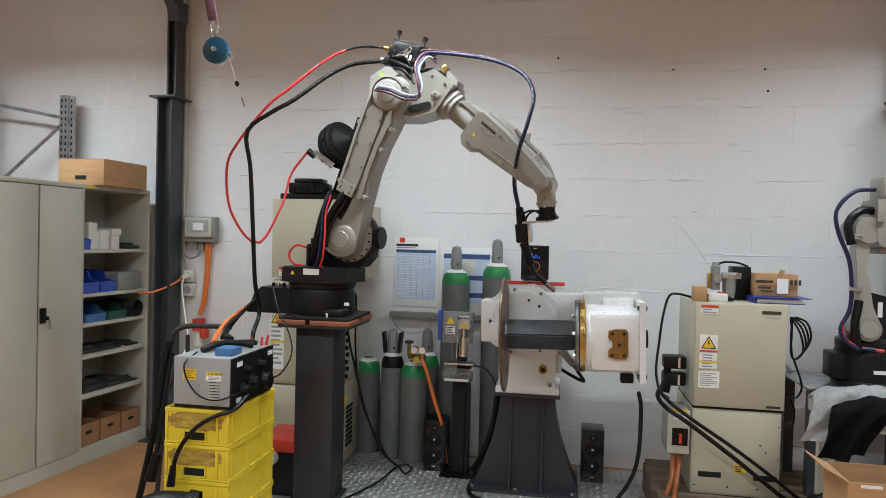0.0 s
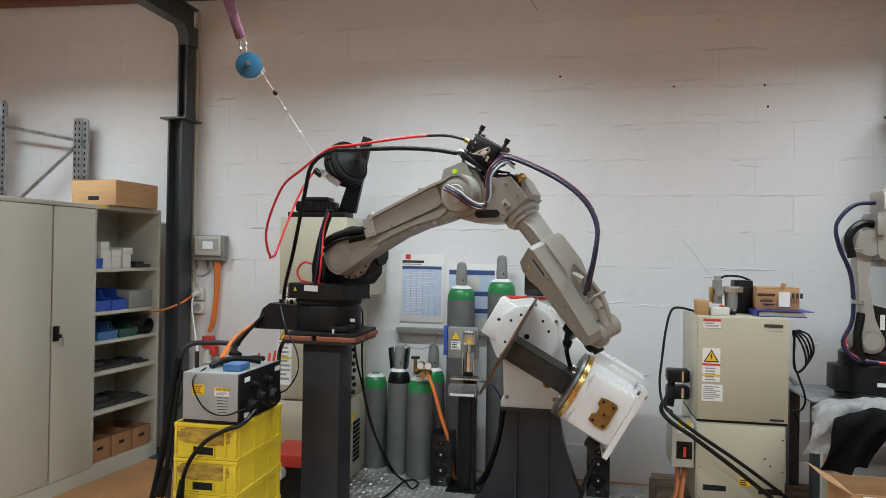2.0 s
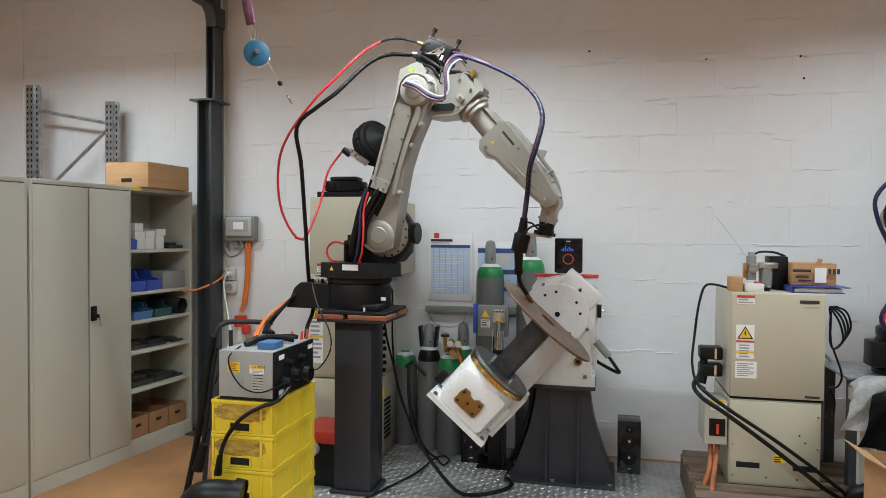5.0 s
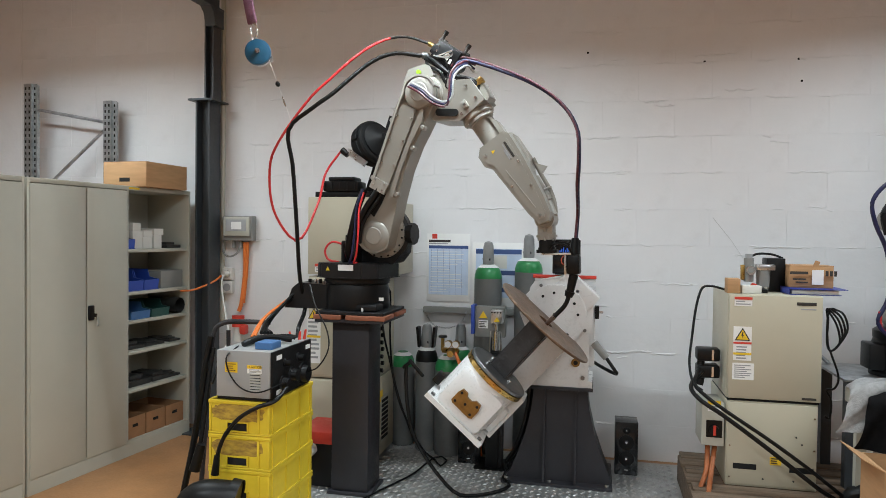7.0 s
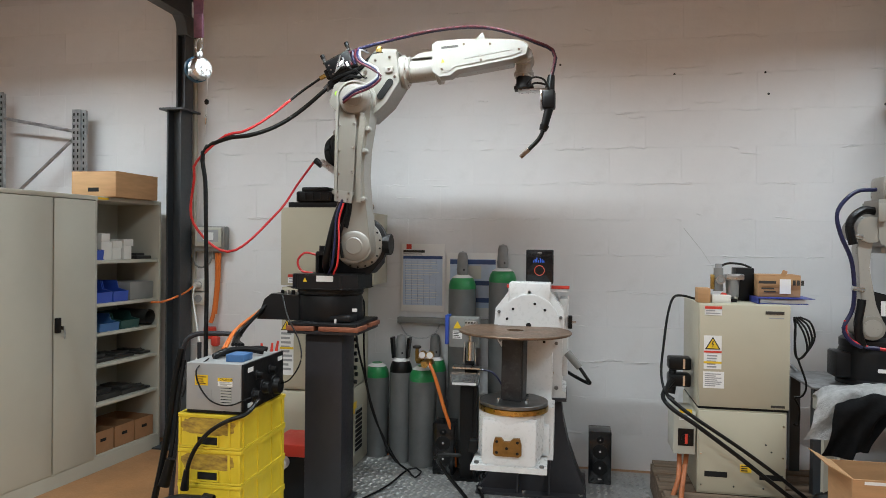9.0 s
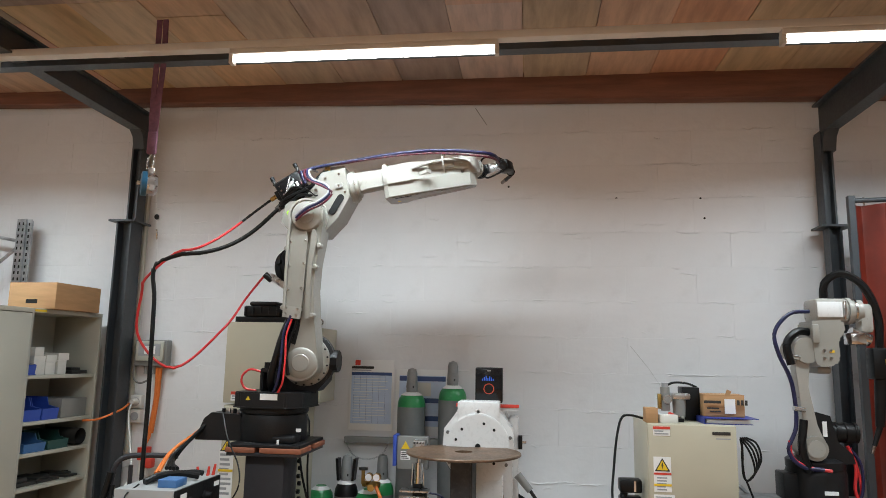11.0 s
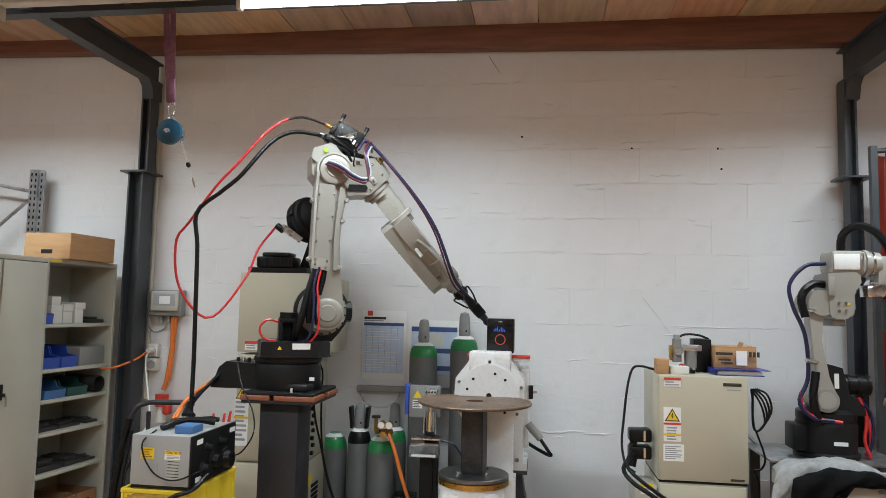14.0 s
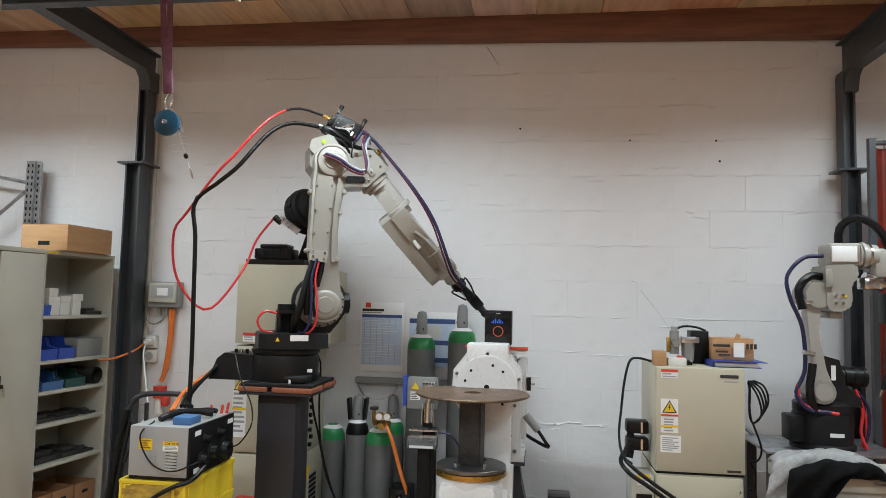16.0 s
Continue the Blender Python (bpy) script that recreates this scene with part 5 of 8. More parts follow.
    hose(bm, [(-2.34, 3.86, 0.9), (-2.35, 3.82, 0.7), (-2.35, 3.78, 0.5), (-2.36, 3.74, 0.3)], 0.014, n=26)
    hose(bm, [(-2.01, 3.4, 0.98), (-2.03, 3.38, 0.93), (-2.02, 3.35, 0.86), (-2.03, 3.33, 0.8)], 0.007, n=20)
    single("black_cable", bm, M_RUBBER, (-2.4, 3.8, 0.0), "black cables hanging behind the crates to the floor", "cable")
    bm = bmesh.new()
    cyl(bm, (-2.325, 3.70, 0.33), (-2.36, 3.68, 0.17), 0.028, 0.034, seg=14)
    single("cable_plug", bm, M_RUBBER, (-2.34, 3.69, 0.17), "black cable plug hanging beside the crates", "plug")
    bm = bmesh.new()
    hose(bm, [(-2.08, 3.3, 0.009), (-2.4, 3.5, 0.009), (-2.7, 3.45, 0.009), (-3.0, 3.2, 0.009), (-3.2, 2.9, 0.009)], 0.008, n=30)
    single("floor_cable", bm, M_RUBBER, (-2.6, 3.4, 0), "thin dark cable lying on the ochre floor", "cable")
    # red topped tool box
    tb = thing("tool_box", (-1.62, 4.15, 0.026), "dark grey and red tool case behind the pedestal", "tool box")
    part("case", B(-1.82, -1.45, 3.98, 4.3, 0.027, 0.30, bev=0.01), M_CAST, tb)
    part("lid", B(-1.83, -1.44, 3.97, 4.31, 0.30, 0.38, bev=0.012), M_LRED, tb)
    part("latch", B(-1.79, -1.75, 3.96, 3.97, 0.24, 0.32), M_CHROME, tb)
    part("white_cap", C((-1.72, 3.97, 0.27), (-1.72, 3.90, 0.27), 0.04, seg=16), M_WHITECARD, tb)


foreground()


# ---- speakers, stereo, cleaning station ----
def speaker(x, y):
    ob = thing("loudspeaker", (x, y, 0.027), "gloss black bookshelf loudspeaker on the floor plate", "loudspeaker", "loudspeakers")
    part("cabinet", B(x - 0.075, x + 0.075, y, y + 0.17, 0.0275, 0.385, bev=0.005), M_GLOSS, ob)
    for z, r in ((0.33, 0.02), (0.25, 0.042), (0.14, 0.042)):
        bm = bmesh.new()
        m = Matrix.Translation((x, y, z)) @ Matrix.Rotation(radians(90), 4, "X")
        lathe(bm, [(r * 1.2, 0.0), (r * 1.2, 0.003), (r * 1.05, 0.005), (r, 0.0035)], m, seg=24, caps=False)
        part("driver_ring", bm, M_DRUM, ob)
        bm = bmesh.new()
        lathe(bm, [(r, 0.0008), (r * 0.8, 0.003), (r * 0.4, 0.0012), (r * 0.3, 0.004), (0.0, 0.006)], m, seg=24, caps=False)
        part("driver", bm, M_RUBBER, ob)
        part("driver_dome", C((x, y, z), (x, y - 0.007, z), r * 0.28, r * 0.18, seg=14), M_CHROME, ob)
    part("badge", B(x - 0.012, x + 0.012, y - 0.001, y, 0.06, 0.067), M_CHROME, ob)


def stereo():
    x, y, z = -0.162, 4.30, 1.398
    ob = thing("stereo_unit", (x, y + 0.08, z), "black upright stereo unit with a lit display", "stereo")
    part("case", B(x - 0.085, x + 0.085, y, y + 0.13, z, z + 0.215, bev=0.006), M_BLACK, ob)
    part("front_glass", B(x - 0.08, x + 0.08, y - 0.003, y - 0.0002, z + 0.006, z + 0.209, bev=0.001), M_GLOSS, ob)
    bm = bmesh.new()
    for k, h in enumerate((0.012, 0.022, 0.03, 0.016, 0.026, 0.02, 0.012)):
        box(bm, x - 0.042 + 0.011 * k, x - 0.036 + 0.011 * k, y - 0.0045, y - 0.003, z + 0.135, z + 0.135 + h)
    part("display_bars", bm, M_SCRB, ob)
    bm = bmesh.new()
    lathe(bm, [(0.03, 0.0), (0.033, 0.001), (0.03, 0.002), (0.028, 0.001), (0.03, 0.0)], Matrix.Translation((x, y - 0.003, z + 0.085)) @ Matrix.Rotation(radians(90), 4, "X"), seg=28, caps=False)
    part("dial_ring", bm, M_SCRR, ob)
    part("badge", B(x - 0.012, x + 0.012, y - 0.004, y - 0.003, z + 0.193, z + 0.199), M_CHROME, ob)
    part("base", B(x - 0.07, x + 0.07, y + 0.01, y + 0.12, z - 0.006, z), M_BLACK, ob)


def cleaning_station():
    x, y = -0.652, 4.60
    ob = thing("torch_cleaner", (x, y, 0.026), "aluminium torch cleaning station on a black post", "torch cleaner")
    part("post", B(x - 0.055, x + 0.035, y, y + 0.1, 0.03, 0.70, bev=0.004), M_BLACK, ob)
    part("foot", B(x - 0.13, x + 0.1, y - 0.05, y + 0.2, 0.0265, 0.032), M_BLACK, ob)
    part("post_side", B(x + 0.036, x + 0.06, y + 0.01, y + 0.1, 0.03, 0.80), M_BLACK, ob)
    part("back_plate", B(x - 0.14, x + 0.07, y + 0.02, y + 0.09, 0.93, 1.14, bev=0.003), M_GREYBIN, ob)
    part("mount_bar", B(x - 0.03, x + 0.034, y + 0.03, y + 0.08, 0.70, 0.93), M_BLACK, ob)
    part("blue_side", B(x - 0.165, x - 0.141, y + 0.0, y + 0.11, 0.95, 1.15, bev=0.002), M_BLUE, ob)
    front_label(ob, x - 0.115, x - 0.05, 0.99, 1.045, y + 0.02, M_LABEL, 4, ink=M_INK)
    bm = bmesh.new()
    prism(bm, [(x - 0.112, 1.06), (x - 0.053, 1.06), (x - 0.083, 1.11)], y + 0.0175, y + 0.0195)
    part("warning_triangle", bm, M_LYEL, ob)
    part("cutter_body", C((x + 0.015, y - 0.02, 0.85), (x + 0.015, y - 0.02, 0.98), 0.028, seg=18), M_CHROME, ob)
    part("cutter_head", C((x + 0.015, y - 0.02, 0.98), (x + 0.015, y - 0.02, 1.03), 0.014, seg=14), M_CHROME, ob)
    part("clamp_block", B(x - 0.02, x + 0.06, y - 0.05, y + 0.0195, 1.035, 1.125, bev=0.004), M_ALU, ob)
    for k in range(4):
        part("bolt", C((x - 0.012 + 0.02 * k, y - 0.05, 1.11), (x - 0.012 + 0.02 * k, y - 0.06, 1.11), 0.006, seg=8), M_DARKPART, ob)
    bm = bmesh.new()
    prism(bm, [(x + 0.0, 1.045), (x + 0.045, 1.045), (x + 0.0225, 1.08)], y - 0.0525, y - 0.051)
    part("warning_triangle", bm, M_LYEL, ob)
    bm = bmesh.new()
    for sgn in (-1, 1):
        hose(bm, [(x + 0.015 + sgn * 0.035, y - 0.045, 0.98), (x + 0.015 + sgn * 0.038, y - 0.05, 0.91), (x + 0.015 + sgn * 0.04, y - 0.045, 0.84)], 0.004, n=8)
    part("guide_wire", bm, M_CHROME, ob)
    part("shelf", B(x - 0.1, x + 0.09, y - 0.08, y + 0.019, 0.80, 0.81), M_ALU, ob)
    bm = bmesh.new()
    prism(bm, [(y - 0.12, 0.765), (y - 0.02, 0.765), (y - 0.02, 0.69), (y - 0.10, 0.69), (y - 0.125, 0.72)], x - 0.105, x + 0.085, "x")
    part("drip_tray", bm, M_GLASS, ob, "translucent plastic drip tray")
    part("tray_water", B(x - 0.09, x + 0.07, y - 0.126, y - 0.121, 0.70, 0.715), M_LABEL, ob)
    bm = bmesh.new()
    hose(bm, [(x + 0.09, y - 0.02, 0.79), (x + 0.17, y - 0.03, 0.775), (x + 0.23, y - 0.03, 0.70), (x + 0.26, y - 0.02, 0.58), (x + 0.24, y, 0.40)], 0.006, n=24)
    part("blue_air_hose", bm, M_HBLUE, ob)
    bm = bmesh.new()
    hose(bm, [(x + 0.26, y - 0.1, 0.68), (x + 0.24, y - 0.1, 0.45), (x + 0.17, y - 0.08, 0.22), (x + 0.1, y - 0.06, 0.09), (x + 0.13, y - 0.12, 0.045)], 0.016, n=26)
    hose(bm, [(x + 0.29, y - 0.1, 0.68), (x + 0.265, y - 0.1, 0.45), (x + 0.2, y - 0.08, 0.22), (x + 0.12, y - 0.06, 0.10), (x + 0.17, y - 0.12, 0.045)], 0.012, n=26)
    single("black_cable", bm, M_RUBBER, (x + 0.2, y - 0.1, 0.03), "black cables hanging beside the positioner foot", "cable")


speaker(-0.832, 4.65)
speaker(0.24, 4.69)
stereo()
cleaning_station()


# ---- right end: second robot on its stand, clothes, carton, curtain ----
def second_robot():
    x, y = 1.785, 4.42
    tb = thing("robot_stand", (x, y, 0), "grey steel plate table that carries the small robot", "stand")
    part("top_plate", B(1.40, 2.16, 4.20, 4.75, 0.832, 0.846, bev=0.002), M_GALV, tb)
    for a, b in ((1.45, 4.25), (2.10, 4.25), (1.45, 4.69), (2.10, 4.69)):
        part("leg", B(a - 0.03, a + 0.03, b - 0.03, b + 0.03, 0, 0.832), M_STEEL, tb)
    ob = thing("welding_robot", (x, y, 0.866), "small white welding robot with a dark base, parked", "robot")
    bm = bmesh.new()
    lathe(bm, [(0.165, 0.0), (0.165, 0.02), (0.15, 0.03), (0.155, 0.17), (0.145, 0.2)], Matrix.Translation((x, y, 0.866)), seg=36)
    box(bm, x - 0.2, x - 0.12, y - 0.09, y + 0.05, 0.90, 1.04, bev=0.01)
    part("base", bm, M_CAST, ob)
    part("base_label", B(x - 0.02, x + 0.05, y - 0.159, y - 0.157, 0.945, 0.965), M_LABEL, ob)
    bm = bmesh.new()
    lathe(bm, [(0.15, 0.2), (0.15, 0.24), (0.12, 0.26)], Matrix.Translation((x, y, 0.866)), seg=36)
    prism(bm, [(x - 0.04, 1.10), (x + 0.17, 1.10), (x + 0.16, 1.15), (x + 0.09, 1.21), (x + 0.055, 1.35), (x - 0.02, 1.37), (x - 0.05, 1.2)], y - 0.10, y + 0.1)
    part("turret", bm, M_CAST, ob)
    part("shoulder_motor", C((x + 0.06, y - 0.02, 1.255), (x + 0.21, y - 0.02, 1.255), 0.052, seg=20), M_BLACK, ob)
    part("turret_label", B(x + 0.012, x + 0.035, y - 0.102, y - 0.1, 1.24, 1.32), M_LABEL, ob)
    bm = bmesh.new()
    prism(bm, [(x - 0.10, 1.17), (x - 0.06, 1.12), (x + 0.0, 1.13), (x + 0.02, 1.2), (x - 0.035, 1.30), (x - 0.062, 1.50), (x - 0.058, 1.62), (x - 0.01, 1.70), (x - 0.06, 1.76), (x - 0.11, 1.72), (x - 0.12, 1.60), (x - 0.10, 1.32)], y - 0.14, y - 0.055)
    bmesh.ops.bevel(bm, geom=list(bm.edges), offset=0.008, segments=2, affect="EDGES")
    part("upper_arm", bm, M_ROBOT2, ob)
    bm = bmesh.new()
    cyl(bm, (x - 0.05, y - 0.16, 1.18), (x - 0.05, y + 0.02, 1.18), 0.064, seg=28)
    part("joint_hub", bm, M_ROBOT, ob)
    bm = bmesh.new()
    cyl(bm, (x - 0.06, y - 0.155, 1.70), (x - 0.06, y + 0.06, 1.70), 0.07, seg=28)
    part("joint_hub", bm, M_ROBOT, ob)
    bm = bmesh.new()
    prism(bm, [(x - 0.03, 1.86), (x + 0.13, 1.87), (x + 0.14, 1.80), (x + 0.10, 1.76), (x + 0.105, 1.66), (x + 0.08, 1.62), (x - 0.01, 1.61), (x - 0.03, 1.66)], y - 0.16, y + 0.06)
    box(bm, x + 0.0, x + 0.07, y - 0.12, y + 0.03, 1.575, 1.612, bev=0.01)
    bmesh.ops.bevel(bm, geom=[e for e in bm.edges if e.calc_length() > 0.2], offset=0.012, segments=2, affect="EDGES")
    part("elbow_block", bm, M_ROBOT, ob)
    bm = bmesh.new()
    box(bm, x - 0.01, x + 0.17, y - 0.16, y + 0.02, 1.855, 1.985, bev=0.025)
    cyl(bm, (x + 0.13, y - 0.07, 1.92), (x + 0.26, y - 0.07, 1.92), 0.062, seg=26)
    cyl(bm, (x + 0.18, y - 0.07, 1.92), (x + 0.20, y - 0.07, 1.92), 0.075, seg=26)
    box(bm, x + 0.24, x + 0.31, y - 0.12, y - 0.03, 1.80, 1.96, bev=0.02)
    part("forearm", bm, M_ROBOT2, ob)
    bm = bmesh.new()
    cyl(bm, (x + 0.19, y - 0.09, 1.80), (x + 0.29, y - 0.09, 1.76), 0.035, seg=18)
    part("wrist", bm, M_CHROME, ob)
    for z in (1.66, 1.70):
        for dx in (0.02, 0.055):
            part("elbow_bolt", C((x + dx, y - 0.16, z), (x + dx, y - 0.167, z), 0.008, seg=6), M_CHROME, ob)
    part("elbow_lug", B(x - 0.035, x + 0.0, y - 0.175, y - 0.16, 1.74, 1.84, bev=0.004), M_ROBOT, ob)
    part("warning_label", B(x + 0.05, x + 0.075, y - 0.1625, y - 0.1605, 1.69, 1.702), M_LYEL, ob)
    part("forearm_cover", B(x + 0.0, x + 0.13, y - 0.168, y - 0.16, 1.88, 1.965, bev=0.004), M_WHITE, ob)
    part("wrist_ring", C((x + 0.215, y - 0.07, 1.92), (x + 0.225, y - 0.07, 1.92), 0.07, seg=24), M_CHROME, ob)
    part("shoulder_ring", C((x - 0.05, y - 0.162, 1.18), (x - 0.05, y - 0.168, 1.18), 0.046, seg=24), M_ROBOT2, ob)
    bm = bmesh.new()
    box(bm, x + 0.27, x + 0.37, y - 0.16, y - 0.06, 1.55, 1.72, bev=0.015)
    cyl(bm, (x + 0.325, y - 0.11, 1.55), (x + 0.30, y - 0.11, 1.30), 0.035, 0.022, seg=16)
    cyl(bm, (x + 0.30, y - 0.11, 1.30), (x + 0.265, y - 0.11, 1.20), 0.016, 0.012, seg=14)
    part("torch", bm, M_BLACK, ob, "black welding torch")
    front_label(ob, x + 0.33, x + 0.355, 1.63, 1.66, y - 0.16, M_LYEL)
    part("torch_tip", C((x + 0.265, y - 0.11, 1.20), (x + 0.25, y - 0.11, 1.16), 0.010, seg=12), M_COPPER, ob)
    bm = bmesh.new()
    hose(bm, [(x + 0.08, y - 0.05, 1.98), (x + 0.09, y - 0.06, 2.08), (x + 0.17, y - 0.08, 2.13), (x + 0.27, y - 0.1, 2.06), (x + 0.33, y - 0.11, 1.90), (x + 0.33, y - 0.11, 1.72)], 0.022, n=30)
    part("torch_hose", bm, M_RUBBER, ob)
    bm = bmesh.new()
    hose(bm, [(x - 0.02, y - 0.1, 1.915), (x - 0.13, y - 0.12, 1.90), (x - 0.22, y - 0.14, 1.80), (x - 0.21, y - 0.15, 1.68), (x - 0.15, y - 0.15, 1.52), (x - 0.14, y - 0.15, 1.30), (x - 0.19, y - 0.16, 1.17), (x - 0.13, y - 0.17, 1.09), (x - 0.02, y - 0.17, 1.075)], 0.011, n=50)
    part("blue_hose", bm, M_HBLUE, ob)
    bm = bmesh.new()
    hose(bm, [(x - 0.18, y - 0.155, 1.22), (x - 0.17, y - 0.16, 1.13), (x - 0.09, y - 0.17, 1.085), (x + 0.02, y - 0.17, 1.07)], 0.009, n=24)
    hose(bm, [(x + 0.17, y - 0.04, 1.18), (x + 0.20, y - 0.05, 1.05), (x + 0.21, y - 0.05, 0.95), (x + 0.18, y - 0.05, 0.88)], 0.009, n=20)
    hose(bm, [(x + 0.15, y - 0.06, 1.19), (x + 0.18, y - 0.07, 1.08), (x + 0.17, y - 0.07, 0.96), (x + 0.2, y - 0.07, 0.875)], 0.009, n=20)
    part("red_hose", bm, M_RED, ob)
    bm = bmesh.new()
    hose(bm, [(x - 0.02, y - 0.1, 1.80), (x - 0.10, y - 0.13, 1.80), (x - 0.165, y - 0.15, 1.73), (x - 0.15, y - 0.16, 1.62)], 0.022, n=22)
    part("corrugated_hose", bm, M_RUBBER, ob)
    bm = bmesh.new()
    hose(bm, [(x - 0.10, y - 0.15, 1.33), (x - 0.12, y - 0.16, 1.18), (x - 0.09, y - 0.16, 1.06)], 0.022, n=16)
    part("corrugated_hose", bm, M_RUBBER, ob)
    bm = bmesh.new()
    cyl(bm, (x - 0.155, y - 0.155, 1.665), (x - 0.10, y - 0.145, 1.66), 0.014, seg=10)
    part("hose_clip", bm, M_CHROME, ob)
    bm = bmesh.new()
    cyl(bm, (x - 0.15, y - 0.155, 1.39), (x - 0.09, y - 0.145, 1.38), 0.014, seg=10)
    part("hose_clip", bm, M_CHROME, ob)
    bm = bmesh.new()
    hose(bm, [(x + 0.155, y - 0.05, 1.19), (x + 0.21, y - 0.06, 1.10), (x + 0.215, y - 0.06, 0.98), (x + 0.19, y - 0.06, 0.88)], 0.008, n=20)
    part("blue_hose", bm, M_HBLUE, ob)
    for dz in (0.0, 0.012, 0.024):
        part("motor_fin", C((x + 0.10 + 4 * dz, y - 0.02, 1.255), (x + 0.118 + 4 * dz, y - 0.02, 1.255), 0.057, seg=20), M_BLACK, ob)
    part("forearm_stripe", B(x + 0.135, x + 0.15, y - 0.17, y - 0.16, 1.87, 1.97, bev=0.003), M_CHROME, ob)
    part("grip_block", B(x + 0.17, x + 0.25, y - 0.15, y - 0.05, 1.735, 1.80, bev=0.008), M_CHROME, ob)
    # the arm is a little larger than its drawing
    ob.scale = (1.085, 1.085, 1.085)
    ob.location.z = 0.847


def draped(name, m, label, x0, x1, ztop, yfront, bottom, lean, seed, hump):
    """A thrown garment: a thick sheet that lies on the bench, bulges and hangs over its front edge in folds."""
    nu, nv = 40, 34
    bm = bmesh.new()
    grid = []
    for i in range(nu + 1):
        row = []
        u = i / nu
        for j in range(nv + 1):
            v = j / nv
            n1 = noise.noise(Vector((u * 3.1, v * 2.2, seed)))
            top = ztop + hump * math.sin(math.pi * min(1, u * 1.05)) ** 0.6 + 0.03 * n1
            if v < 0.45:
                w = v / 0.45
                y = yfront + 0.28 * (1 - w)
                z = top - 0.05 * (1 - w) ** 2
            elif v < 0.6:
                w = (v - 0.45) / 0.15
                y = yfront - 0.05 * math.sin(w * math.pi / 2)
                z = top - 0.05 * (1 - math.cos(w * math.pi / 2))
            else:
                w = (v - 0.6) / 0.4
                z0, z1 = top - 0.05, bottom(u)
                y = yfront - 0.05 - 0.018 * math.sin(u * 17 + seed + 2 * w) * w - 0.02 * w * n1
                z = z0 + (z1 - z0) * w
            x = x0 + (x1 - x0) * u + lean * (1 - v) * (1 - u) + 0.02 * noise.noise(Vector((v * 3, u * 2, seed + 5)))
            row.append(bm.verts.new((x, y + 0.03 * noise.noise(Vector((u * 6 + v * 4, v * 3, seed + 2))), z + 0.012 * noise.noise(Vector((u * 7, v * 7, seed + 9))))))
        grid.append(row)
    for i in range(nu):
        for j in range(nv):
            bm.faces.new((grid[i][j], grid[i + 1][j], grid[i + 1][j + 1], grid[i][j + 1]))
    bmesh.ops.solidify(bm, geom=list(bm.faces), thickness=0.014)
    return single(name, bm, m, ((x0 + x1) / 2, yfront, ztop - 0.03), label, "clothing")


